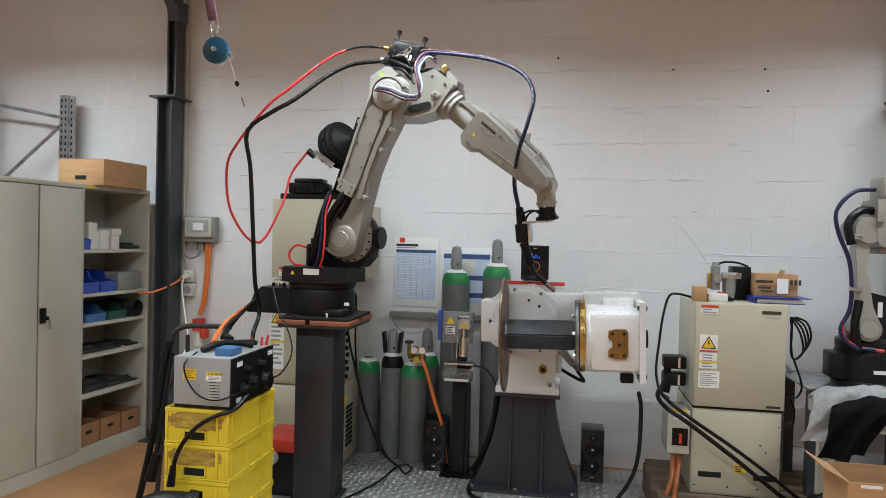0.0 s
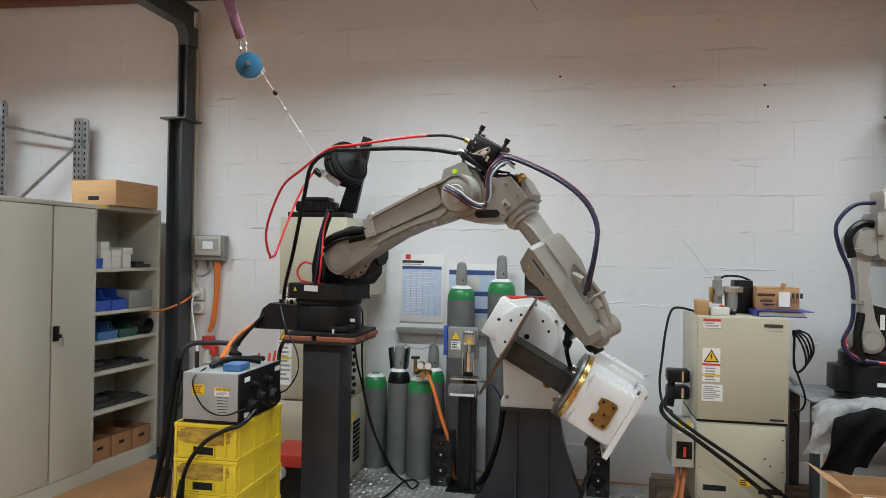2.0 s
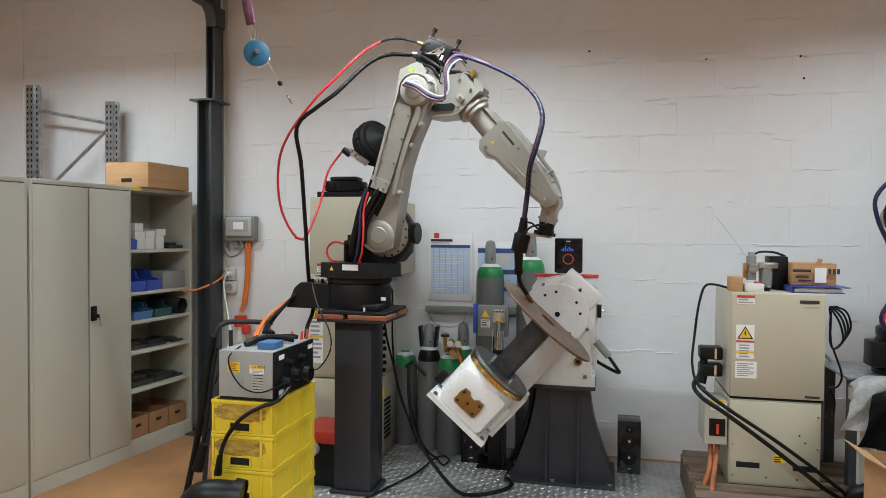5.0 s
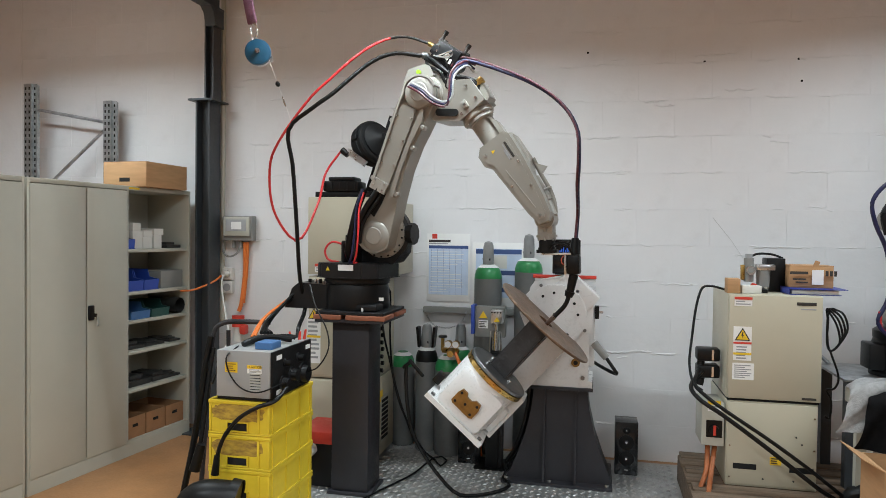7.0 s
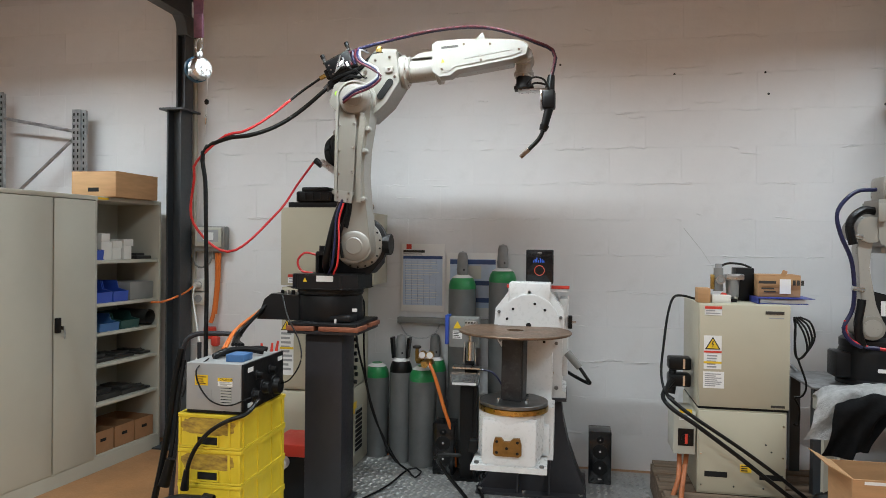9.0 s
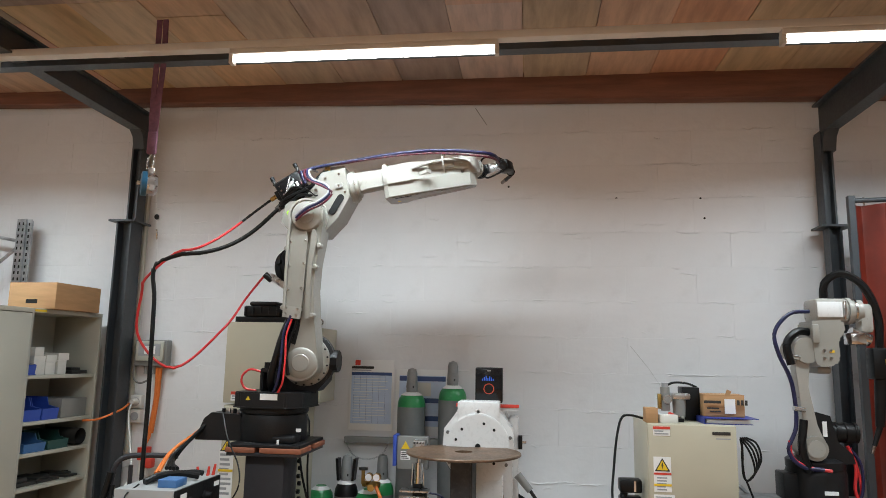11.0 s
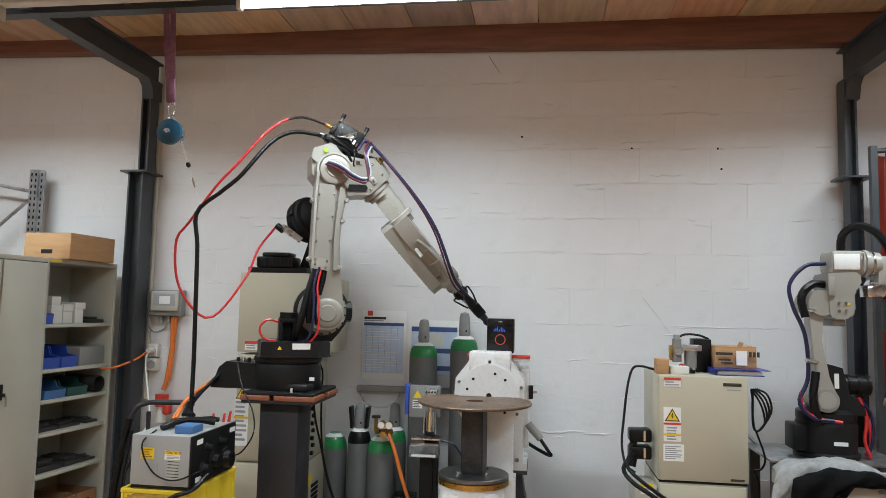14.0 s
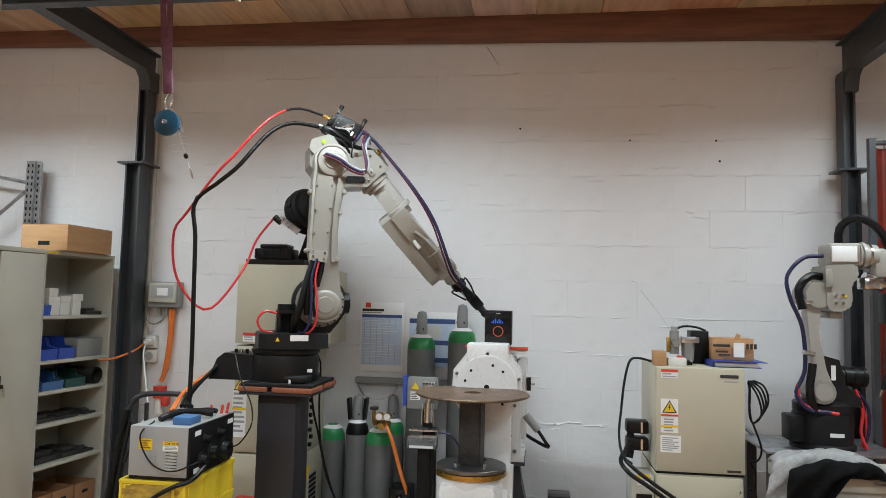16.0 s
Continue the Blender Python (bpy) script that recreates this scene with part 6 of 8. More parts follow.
def right_end():
    tr = thing("steel_bench", (1.80, 3.9, 0), "grey steel bench under the thrown clothes", "bench")
    part("bench_top", B(1.36, 2.3, 3.72, 4.06, 0.757, 0.837, bev=0.004), M_CABINET, tr)
    part("apron", B(1.37, 2.29, 3.745, 3.757, 0.72, 0.757), M_CABIN, tr)
    for a, b in ((1.42, 3.77), (2.25, 3.77), (1.42, 4.0), (2.25, 4.0)):
        part("leg", B(a - 0.025, a + 0.025, b - 0.022, b + 0.022, 0, 0.757), M_CABINET, tr)
    draped("grey_fleece", M_CLOTHW, "light grey fleece lining of a jacket thrown over the bench", 1.22, 1.86, 0.862, 3.78, lambda u: 0.655 + 0.02 * math.sin(9 * u) if u < 0.3 else 0.80, 0.14, 3, 0.075)
    draped("black_jacket", M_CLOTHB, "black jacket thrown over the bench", 1.27, 1.82, 0.852, 3.70, lambda u: 0.60 if u < 0.27 else (0.635 if u < 0.33 else (0.63 if u < 0.42 else min(0.84, 0.66 + (u - 0.42) * 0.9))), 0.16, 8, 0.06)
    bx = thing("open_cardboard_box", (1.5, 3.5, 0), "open brown cardboard box on the floor", "carton")
    x0, x1, y0, y1, h = 1.30, 1.80, 3.33, 3.63, 0.60
    bm = bmesh.new()
    for a in ((x0, x1, y0, y0 + 0.006, 0, h), (x0, x1, y1 - 0.006, y1, 0, h), (x0, x0 + 0.006, y0 + 0.006, y1 - 0.006, 0, h), (x1 - 0.006, x1, y0 + 0.006, y1 - 0.006, 0, h), (x0 + 0.006, x1 - 0.006, y0 + 0.006, y1 - 0.006, 0, 0.006)):
        box(bm, *a)
    part("body", bm, M_CARD, bx)
    bm = bmesh.new()
    prism(bm, [(x0 - 0.10, h + 0.055), (x0 - 0.098, h + 0.049), (x0, h - 0.006), (x0, h)], y0 + 0.02, y1 - 0.01)
    part("flap", bm, M_CARD, bx)
    bm = bmesh.new()
    prism(bm, [(y1 + 0.03, h + 0.10), (y1 + 0.034, h + 0.098), (y1, h - 0.004), (y1 - 0.005, h)], x0 + 0.30, x1 - 0.02, "x")
    part("flap", bm, M_CARD, bx)
    part("label", B(x0 + 0.05, x0 + 0.14, y0 - 0.0015, y0, h - 0.022, h - 0.008), M_LABEL, bx)
    # dark cable trunk and strut behind the cabinet
    bm = bmesh.new()
    cyl(bm, (1.33, 4.75, 0.98), (1.72, 4.65, 0.62), 0.012, seg=8)
    single("steel_strut", bm, M_GALV, (1.5, 4.7, 0.6), "slanting galvanised strut behind the cabinet", "strut")
    bm = bmesh.new()
    hose(bm, [(1.36, 4.0, 0.2), (1.42, 3.98, 0.28), (1.55, 3.96, 0.22), (1.8, 3.95, 0.12)], 0.05, n=14, seg=10)
    single("cable_hose", bm, M_RUBBER, (1.5, 3.98, 0.1), "thick black cable sleeve on the floor by the pallet", "cable")
    # welding curtain
    cu = thing("welding_curtain", (2.4, 4.55, 0.3), "dark red translucent welding curtain on a rail", "curtain")
    pts_out, pts_in = [], []
    for k in range(61):
        u = k / 60
        pts_out.append((2.20 + 1.5 * u, 4.60 - 0.25 * u + 0.035 * math.sin(u * 46)))
    bm = bmesh.new()
    prism(bm, pts_out + [(p[0], p[1] + 0.004) for p in reversed(pts_out)], 0.25, 2.70, "z")
    part("sheet", bm, M_CURTAIN, cu)
    part("rail", C((2.2, 4.6, 2.73), (3.7, 4.35, 2.73), 0.016, seg=12), M_STEEL, cu)
    part("post", B(2.155, 2.195, 4.58, 4.62, 0, 2.76), M_STEEL, cu)
    for k in range(6):
        part("curtain_hook", C((2.25 + 0.25 * k, 4.59 - 0.042 * k, 2.69), (2.25 + 0.25 * k, 4.59 - 0.042 * k, 2.75), 0.006, seg=8), M_CHROME, cu)


second_robot()
right_end()


# ---- the welding robot: lengths of its chain, and its joint angles over time ----
BASE = Vector((-1.446, 4.043, 0))
ZS, A1, L2, A3, L4, L5, HEAD0 = 1.637, 0.192, 0.872, 0.170, 1.005, 0.169, -8.3
JT = [0, 0.4, 1, 1.5, 2, 2.5, 3, 3.5, 4, 4.2, 6.5, 7, 7.5, 8, 8.5, 9, 9.5, 9.7, 11.8, 12, 12.5, 13, 13.5, 13.7, 16]
J1 = [-0.9, -0.7, -0.1, 2, -11.4, -19.9, -28.4, -29.9, -9.2, -5.6, 8.4, -2.1, 2.3, 4.3, 9, 7, 3.8, 3.7, 8.9, 8.8, 10.6, 24.8, 35.1, 35.1, 35.1]
J2 = [19.6, 19.5, 28.4, 33.4, 67.7, 84.1, 78.5, 41.6, 9.3, 7.5, 38, 20.4, -6.8, -2.8, -0.9, 0.6, 0.6, 0.4, 0.8, 0.9, -0.8, -0.2, 1.6, 1.6, 1.6]
J3 = [-39.6, -40.2, -43.8, -44.6, -51.2, -73.8, -117.4, -107.8, -57.6, -46.1, -59.1, -55, -40.3, -24.8, -7.3, 3.5, 5.8, 6.2, 10.5, 9.8, -2.4, -28, -47.7, -47.7, -47.7]
J4 = [8.2, 9.2, 12, 10.3, 42, 67, 109.1, 106.6, 18.2, 11.3, -3.3, -1.4, -3, -0.8, 3.1, -5.4, 95.2, 121, 33.6, -28.2, 1.2, 72.6, 110.5, 110.5, 110.5]
J5 = [46.1, 40.8, 39.3, 40, 85.2, 87.7, 82.4, 55.7, 64.1, 64.2, 22, 32.8, 47.2, 63.1, 81.9, 93.3, 82.1, 101.8, 56.2, 78.9, 83, 46.2, 21.3, 21.3, 21.3]
J6 = [179.7, 180.2, 180.9, 181.7, 182.4, 174.6, 165.5, 161.2, 184.9, 186.2, -0.9, -0.8, 1.1, -0.2, -0.3, 0.9, -0.5, 0.3, -3.7, 3.5, 0, 4.1, -8.9, -8.9, -8.9]
TT = [0, 1.5, 1.75, 2.0, 2.5, 3.0, 3.5, 3.8, 7.6, 8.0, 8.5, 8.9, 9.2, 16]
TILT = [-1.5, -1.5, 7, 29.5, 75, 93.3, 127, 131.5, 131.5, 124, 103, 91, 90, 90]
TURN = [40, 40, 30, 12, 8, 8, 8, 8, 8, 8, 8, 8, 8, 8]


def glide(ts, vs, t):
    """Smooth value at t with no overshoot (monotone cubic)."""
    ts, vs = np.array(ts, float), np.array(vs, float)
    if t <= ts[0]:
        return float(vs[0])
    if t >= ts[-1]:
        return float(vs[-1])
    h, d = np.diff(ts), np.diff(vs) / np.diff(ts)
    g = np.zeros(len(ts))
    for i in range(1, len(ts) - 1):
        if d[i - 1] * d[i] > 0:
            w1, w2 = 2 * h[i] + h[i - 1], h[i] + 2 * h[i - 1]
            g[i] = (w1 + w2) / (w1 / d[i - 1] + w2 / d[i])
    i = int(np.searchsorted(ts, t) - 1)
    u = (t - ts[i]) / h[i]
    return float((2 * u ** 3 - 3 * u * u + 1) * vs[i] + (u ** 3 - 2 * u * u + u) * h[i] * g[i] + (3 * u * u - 2 * u ** 3) * vs[i + 1] + (u ** 3 - u * u) * h[i] * g[i + 1])


def links(t):
    """Poses of the robot's links in the robot's space."""
    a, b, c, d, e, f_ = (glide(JT, j, t) for j in (J1, J2, J3, J4, J5, J6))
    RY = lambda v: Matrix.Rotation(radians(v), 4, "Y")
    RX = lambda v: Matrix.Rotation(radians(v), 4, "X")
    T = lambda x, y, z: Matrix.Translation((x, y, z))
    turret = Matrix.Rotation(radians(HEAD0 + a), 4, "Z")
    shoulder = turret @ T(A1, 0, ZS)
    upper = shoulder @ RY(b)
    elbow = shoulder @ T(L2 * math.sin(radians(b)), 0, L2 * math.cos(radians(b))) @ RY(-c)
    forearm = elbow @ T(0, 0, A3) @ RX(d)
    wrist = forearm @ T(L4, 0, 0) @ RY(e)
    torch = wrist @ T(L5, 0, 0) @ RX(f_)
    return dict(turret=turret, upper_arm=upper, elbow_block=elbow, forearm=forearm, wrist=wrist, torch=torch)


AXIS = Vector((-0.274, 4.25, 1.117))
FLANGE = Vector((-0.214, 4.25, 1.158))


def tilt_pose(t):
    return Matrix.Translation(AXIS) @ Matrix.Rotation(radians(glide(TT, TILT, t)), 4, "Y")


def work_pose(t):
    return tilt_pose(t) @ Matrix.Translation((0.043, -0.36, -0.004)) @ Matrix.Rotation(radians(glide(TT, TURN, t)), 4, "X")


def arc(cx, cz, r, a0, a1, n):
    return [(cx + r * math.cos(radians(a0 + (a1 - a0) * k / n)), cz + r * math.sin(radians(a0 + (a1 - a0) * k / n))) for k in range(n + 1)]


def bevelled(bm, off=0.008, seg=2, angle=25):
    es = [e for e in bm.edges if len(e.link_faces) == 2 and e.calc_face_angle(0) > radians(angle)]
    bmesh.ops.bevel(bm, geom=es, offset=off, segments=seg, affect="EDGES")
    return bm


def bm_moved(bm, m):
    bmesh.ops.transform(bm, matrix=m, verts=bm.verts)
    return bm


def welding_robot():
    bx, by = BASE.x, BASE.y
    pd = thing("robot_pedestal", (bx, by, 0.026), "anthracite square steel pedestal that carries the robot", "pedestal")
    xc = -1.435
    part("column", B(xc - 0.125, xc + 0.115, by - 0.14, by + 0.10, 0.046, 1.098, bev=0.012), M_PED, pd)
    part("foot_plate", B(xc - 0.145, xc + 0.135, by - 0.16, by + 0.12, 0.0265, 0.046, bev=0.002), M_PED, pd)
    part("head_plate", B(xc - 0.20, xc + 0.235, by - 0.235, by + 0.22, 1.098, 1.117, bev=0.003), M_PED, pd)
    for k, (x0, x1) in enumerate(((xc - 0.205, xc - 0.03), (xc + 0.0, xc + 0.245))):
        part("spacer", B(x0, x1, by - 0.245, by - 0.05, 1.117, 1.145, bev=0.003), M_RUST, pd, "red oxide spacer plate")
    part("spacer", B(xc - 0.205, xc + 0.245, by + 0.02, by + 0.225, 1.117, 1.145, bev=0.003), M_RUST, pd)
    ro = thing("welding_robot", tuple(BASE), "large warm white six axis welding robot on a pedestal", "robot")
    # base
    bm = bmesh.new()
    box(bm, xc - 0.195, xc + 0.235, by - 0.235, by + 0.215, 1.145, 1.165, bev=0.003)
    lathe(bm, [(0.195, 0.02), (0.20, 0.03), (0.20, 0.15), (0.19, 0.18)], Matrix.Translation((bx, by, 1.145)), seg=44)
    box(bm, bx - 0.02, bx + 0.19, by - 0.19, by + 0.1, 1.165, 1.21, bev=0.01)
    prism(bm, [(bx - 0.16, 1.315), (bx - 0.345, 1.325), (bx - 0.39, 1.29), (bx - 0.44, 1.165), (bx - 0.16, 1.165)], by - 0.12, by + 0.12)
    part("base", bevelled(bm, 0.004, 1, 40), M_CAST, ro, "dark grey cast base")
    part("base_label", B(bx + 0.19, bx + 0.22, by - 0.152, by - 0.15, 1.23, 1.25), M_LABEL, ro)
    part("tie_tag", B(bx + 0.10, bx + 0.112, by - 0.215, by - 0.21, 1.135, 1.19), M_LABEL, ro)
    for k in range(5):
        part("base_fitting", C((bx - 0.30 + 0.035 * k, by - 0.05, 1.315), (bx - 0.30 + 0.035 * k, by - 0.05, 1.345), 0.011, seg=10), M_CHROME if k % 2 else M_BLACK, ro)
    bm = bmesh.new()
    for k in range(4):
        hose(bm, [(bx - 0.33, by - 0.09 + 0.03 * k, 1.30), (bx - 0.39, by - 0.12 + 0.03 * k, 1.24), (bx - 0.42, by - 0.2, 1.18), (bx - 0.46, by - 0.32, 1.10 - 0.01 * k), (bx - 0.40 + 0.02 * k, by - 0.5, 1.06)], 0.011, n=22)
    part("base_cable", bm, M_RUBBER, ro)
    bm = bmesh.new()
    hose(bm, [(bx - 0.36, by - 0.07, 1.27), (bx - 0.43, by - 0.15, 1.20), (bx - 0.49, by - 0.28, 1.12), (bx - 0.47, by - 0.45, 1.03)], 0.009, n=22)
    hose(bm, [(bx - 0.36, by - 0.05, 1.25), (bx - 0.44, by - 0.13, 1.19), (bx - 0.51, by - 0.26, 1.11), (bx - 0.5, by - 0.43, 1.02)], 0.009, n=22)
    part("base_hose", bm, M_ORANGE, ro)

    # turret, arm along x
    bm = bmesh.new()
    lathe(bm, [(0.19, 1.325), (0.205, 1.33), (0.205, 1.36), (0.19, 1.365)], seg=44)
    prism(bm, [(-0.18, -0.18), (-0.13, -0.225), (0.15, -0.225), (0.23, -0.15), (0.24, 0.1), (0.16, 0.19), (-0.12, 0.19), (-0.18, 0.12)], 1.365, 1.455, "z")
    prism(bm, [(0.027, 1.455), (0.257, 1.455), (0.312, 1.520), (0.322, 1.640), (0.267, 1.730), (0.177, 1.760), (0.092, 1.720), (0.057, 1.620)], -0.02, 0.13)
    prism(bm, [(-0.06, 1.455), (0.08, 1.455), (0.04, 1.53), (0.03, 1.59), (-0.06, 1.59)], 0.0, 0.10)
    box(bm, -0.07, -0.05, -0.09, 0.02, 1.455, 1.58)
    box(bm, 0.01, 0.04, -0.09, 0.02, 1.455, 1.58)
    box(bm, -0.07, 0.04, -0.09, 0.02, 1.565, 1.59)
    tu = part("turret", bevelled(bm, 0.006, 2, 40), M_CAST, ro, "dark grey cast turret", local=True)
    part("turret_label", B(-0.005, 0.10, -0.2275, -0.2255, 1.412, 1.447), M_LABEL, tu, local=True)
    bm = bmesh.new()
    prism(bm, [(-0.09, 1.41), (-0.065, 1.41), (-0.0775, 1.434)], -0.228, -0.225)
    part("warning_triangle", bm, M_LYEL, tu, local=True)
    part("shoulder_motor", C((0.257, 0.03, ZS), (0.382, 0.03, ZS), 0.07, 0.066, seg=10), M_BLACK, tu, "black ribbed motor", local=True)
    part("motor_end", C((-0.01, -0.03, 1.59), (-0.01, -0.03, 1.625), 0.055, seg=24), M_BLACK, tu, local=True)
    bm = bmesh.new()
    lathe(bm, [(0.135, -0.03), (0.15, -0.025), (0.15, 0.02), (0.135, 0.025)], Matrix.Translation((A1, -0.02, ZS)) @ Matrix.Rotation(radians(90), 4, "X"), seg=40)
    part("bearing_ring", bm, M_ROBOT, tu, local=True)
    bm = bmesh.new()
    lathe(bm, [(0.14, -0.06), (0.172, -0.055), (0.172, -0.012), (0.16, -0.004), (0.14, 0.0)], Matrix.Translation((A1, -0.02, ZS)) @ Matrix.Rotation(radians(90), 4, "X"), seg=40)
    part("dark_ring", bm, M_CAST, tu, local=True)
    for k in range(9):
        a = radians(-110 + 20 * k)
        part("ring_bolt", C((A1 + 0.142 * math.cos(a), -0.045, ZS + 0.142 * math.sin(a)), (A1 + 0.142 * math.cos(a), -0.052, ZS + 0.142 * math.sin(a)), 0.006, seg=8), M_SLIT, tu, local=True)
    bm = bmesh.new()
    hose(bm, [(0.05, -0.15, 1.46), (0.07, -0.22, 1.46), (0.10, -0.24, 1.52), (0.11, -0.23, 1.65), (0.11, -0.21, 1.79), (0.14, -0.19, 1.9)], 0.0075, n=26)
    part("blue_hose", bm, M_HBLUE, tu, local=True)
    bm = bmesh.new()
    hose(bm, [(0.08, -0.15, 1.46), (0.10, -0.22, 1.46), (0.135, -0.25, 1.52), (0.14, -0.24, 1.65), (0.13, -0.215, 1.78), (0.15, -0.195, 1.88)], 0.006, n=26)
    hose(bm, [(-0.09, -0.08, 1.455), (-0.16, -0.09, 1.47), (-0.185, -0.09, 1.53), (-0.14, -0.08, 1.58), (-0.06, -0.07, 1.565)], 0.007, n=20)
    part("red_hose", bm, M_RED, tu, local=True)
    bm = bmesh.new()
    hose(bm, [(0.02, -0.10, 1.455), (0.03, -0.17, 1.53), (0.06, -0.18, 1.65), (0.09, -0.17, 1.78), (0.13, -0.155, 1.9)], 0.022, n=24, seg=12)
    part("cable_sleeve", bm, M_RUBBER, tu, local=True)

    # upper arm, along z
    out = arc(0, 0, 0.125, 185, 340, 14) + [(0.10, 0.10), (0.078, 0.26), (0.062, 0.45), (0.068, 0.62), (0.088, 0.76)] + arc(0, 0.938, 0.105, -15, 195, 18) + [(-0.105, 0.80), (-0.105, 0.62), (-0.105, 0.34), (-0.085, 0.27), (-0.055, 0.20), (-0.07, 0.12), (-0.105, 0.06)]
    bm = bmesh.new()
    prism(bm, out, -0.150, -0.015)
    ua = part("upper_arm", bevelled(bm, 0.012, 3, 50), M_ROBOT, ro, "warm grey cast upper arm", local=True)
    # raised edges that frame the cable channel and run round the elbow hub
    bm = bmesh.new()
    rim = [(-0.112, 0.33), (-0.112, 0.62), (-0.112, 0.80)] + arc(0, 0.938, 0.112, 200, 40, 18)
    prism(bm, rim + arc(0, 0.938, 0.098, 40, 200, 18) + [(-0.096, 0.80), (-0.096, 0.62), (-0.096, 0.33)], -0.182, -0.10)
    part("channel_edge", bevelled(bm, 0.004, 2, 50), M_ROBOT2, ua, local=True)
    bm = bmesh.new()
    prism(bm, [(0.03, 0.27), (0.055, 0.27), (0.048, 0.45), (0.053, 0.62), (0.075, 0.78), (0.06, 0.845), (0.042, 0.845), (0.026, 0.62), (0.022, 0.45)], -0.172, -0.145)
    part("channel_edge", bevelled(bm, 0.006, 2, 50), M_ROBOT, ua, local=True)
    bm = bmesh.new()
    prism(bm, [(-0.093, 0.335), (0.0, 0.325), (0.006, 0.40), (0.016, 0.78), (0.006, 0.835), (-0.085, 0.835), (-0.093, 0.80)], -0.171, -0.152)
    part("cover_plate", bevelled(bm, 0.002, 1, 40), M_ROBOT, ua, "grey cable cover plate", local=True)
    bm = bmesh.new()
    prism(bm, [(-0.108, 0.275), (0.0, 0.262), (0.006, 0.335), (-0.104, 0.35)], -0.186, -0.176)
    prism(bm, [(-0.104, 0.33), (0.006, 0.315), (0.006, 0.335), (-0.104, 0.35)], -0.178, -0.150)
    part("lower_bracket", bevelled(bm, 0.003, 1, 40), M_ROBOT2, ua, "pale bolted cable bracket", local=True)
    for x, z, y in ((-0.085, 0.45, -0.171), (-0.085, 0.60, -0.171), (-0.085, 0.76, -0.171), (-0.004, 0.46, -0.171), (0.002, 0.62, -0.171), (0.006, 0.77, -0.171),
                    (-0.085, 0.30, -0.186), (-0.02, 0.285, -0.186), (-0.085, 0.335, -0.186), (-0.015, 0.325, -0.186)):
        part("cover_bolt", C((x, y, z), (x, y - 0.006, z), 0.0062, seg=8), M_CHROME, ua, local=True)
    bm = bmesh.new()
    prism(bm, [(-0.075, 0.12), (-0.03, 0.10), (-0.01, 0.20), (-0.005, 0.268), (-0.095, 0.275), (-0.07, 0.2)], -0.153, -0.140)
    part("channel_mouth", bm, M_SLIT, ua, "dark open end of the cable channel", local=True)
    bm = bmesh.new()
    hose(bm, [(-0.05, -0.163, 0.32), (-0.062, -0.168, 0.24), (-0.088, -0.172, 0.14), (-0.10, -0.178, 0.03), (-0.095, -0.17, -0.08)], 0.021, n=22, seg=12)
    part("cable_sleeve", bm, M_RUBBER, ua, "black cable sleeve", local=True)
    bm = bmesh.new()
    hose(bm, [(-0.025, -0.163, 0.31), (-0.03, -0.172, 0.22), (-0.055, -0.18, 0.12), (-0.068, -0.185, 0.02), (-0.05, -0.18, -0.09)], 0.010, n=22, seg=10)
    part("cable", bm, M_RUBBER, ua, local=True)
    bm = bmesh.new()
    lathe(bm, [(0.0, 0.018), (0.05, 0.018), (0.056, 0.013), (0.078, 0.013), (0.095, 0.004), (0.098, 0.0), (0.098, -0.02)], Matrix.Translation((0.012, -0.150, -0.012)) @ Matrix.Rotation(radians(90), 4, "X"), seg=40)
    part("shoulder_cap", bm, M_ROBOT, ua, local=True)
    for x, z in ((-0.118, 0.335), (-0.118, 0.72), (0.065, 0.29), (0.066, 0.60), (0.085, 0.74)):
        bm = bmesh.new()
        lathe(bm, [(0.0, 0.012), (0.011, 0.012), (0.017, 0.004), (0.017, -0.03)], Matrix.Translation((x, -0.155, z)) @ Matrix.Rotation(radians(90), 4, "X"), seg=14)
        part("lug", bm, M_ROBOT2, ua, local=True)

    for q in (ua, *ua.children):
        q.data.transform(Matrix.Diagonal((1, 1, L2 / 0.938, 1)))

    # elbow block with the wire feeder; forearm along x
    bm = bmesh.new()
    prism(bm, [(-0.16, -0.03), (-0.15, 0.10), (-0.03, 0.13), (0.05, 0.20), (0.10, 0.272), (0.25, 0.275), (0.26, 0.09), (0.17, -0.03), (0.06, -0.115), (-0.07, -0.11)], -0.09, 0.12)
    el = part("elbow_block", bevelled(bm, 0.016, 3, 20), M_ROBOT, ro, "warm white cast elbow housing", local=True)
    bm = bmesh.new()
    lathe(bm, [(0.0, 0.10), (0.05, 0.10), (0.054, 0.094), (0.07, 0.094), (0.09, 0.086), (0.098, 0.07), (0.098, 0.05), (0.094, 0.047), (0.094, 0.04), (0.104, 0.036), (0.104, 0.018), (0.115, 0.014), (0.115, 0.0)], Matrix.Translation((0, -0.09, 0)) @ Matrix.Rotation(radians(90), 4, "X"), seg=40)
    part("elbow_cap", bm, M_ROBOT2, el, local=True)
    bm = bmesh.new()
    lathe(bm, [(0.085, 0.17), (0.102, 0.175), (0.105, 0.20), (0.105, 0.232), (0.099, 0.238), (0.094, 0.24), (0.094, 0.262), (0.10, 0.266), (0.10, 0.285), (0.09, 0.292), (0.08, 0.30)], Matrix.Translation((0, 0.015, A3)) @ Matrix.Rotation(radians(90), 4, "Y"), seg=36)
    rb = part("roll_bearing", bm, M_ROBOT2, el, "pale ringed roll bearing", local=True)
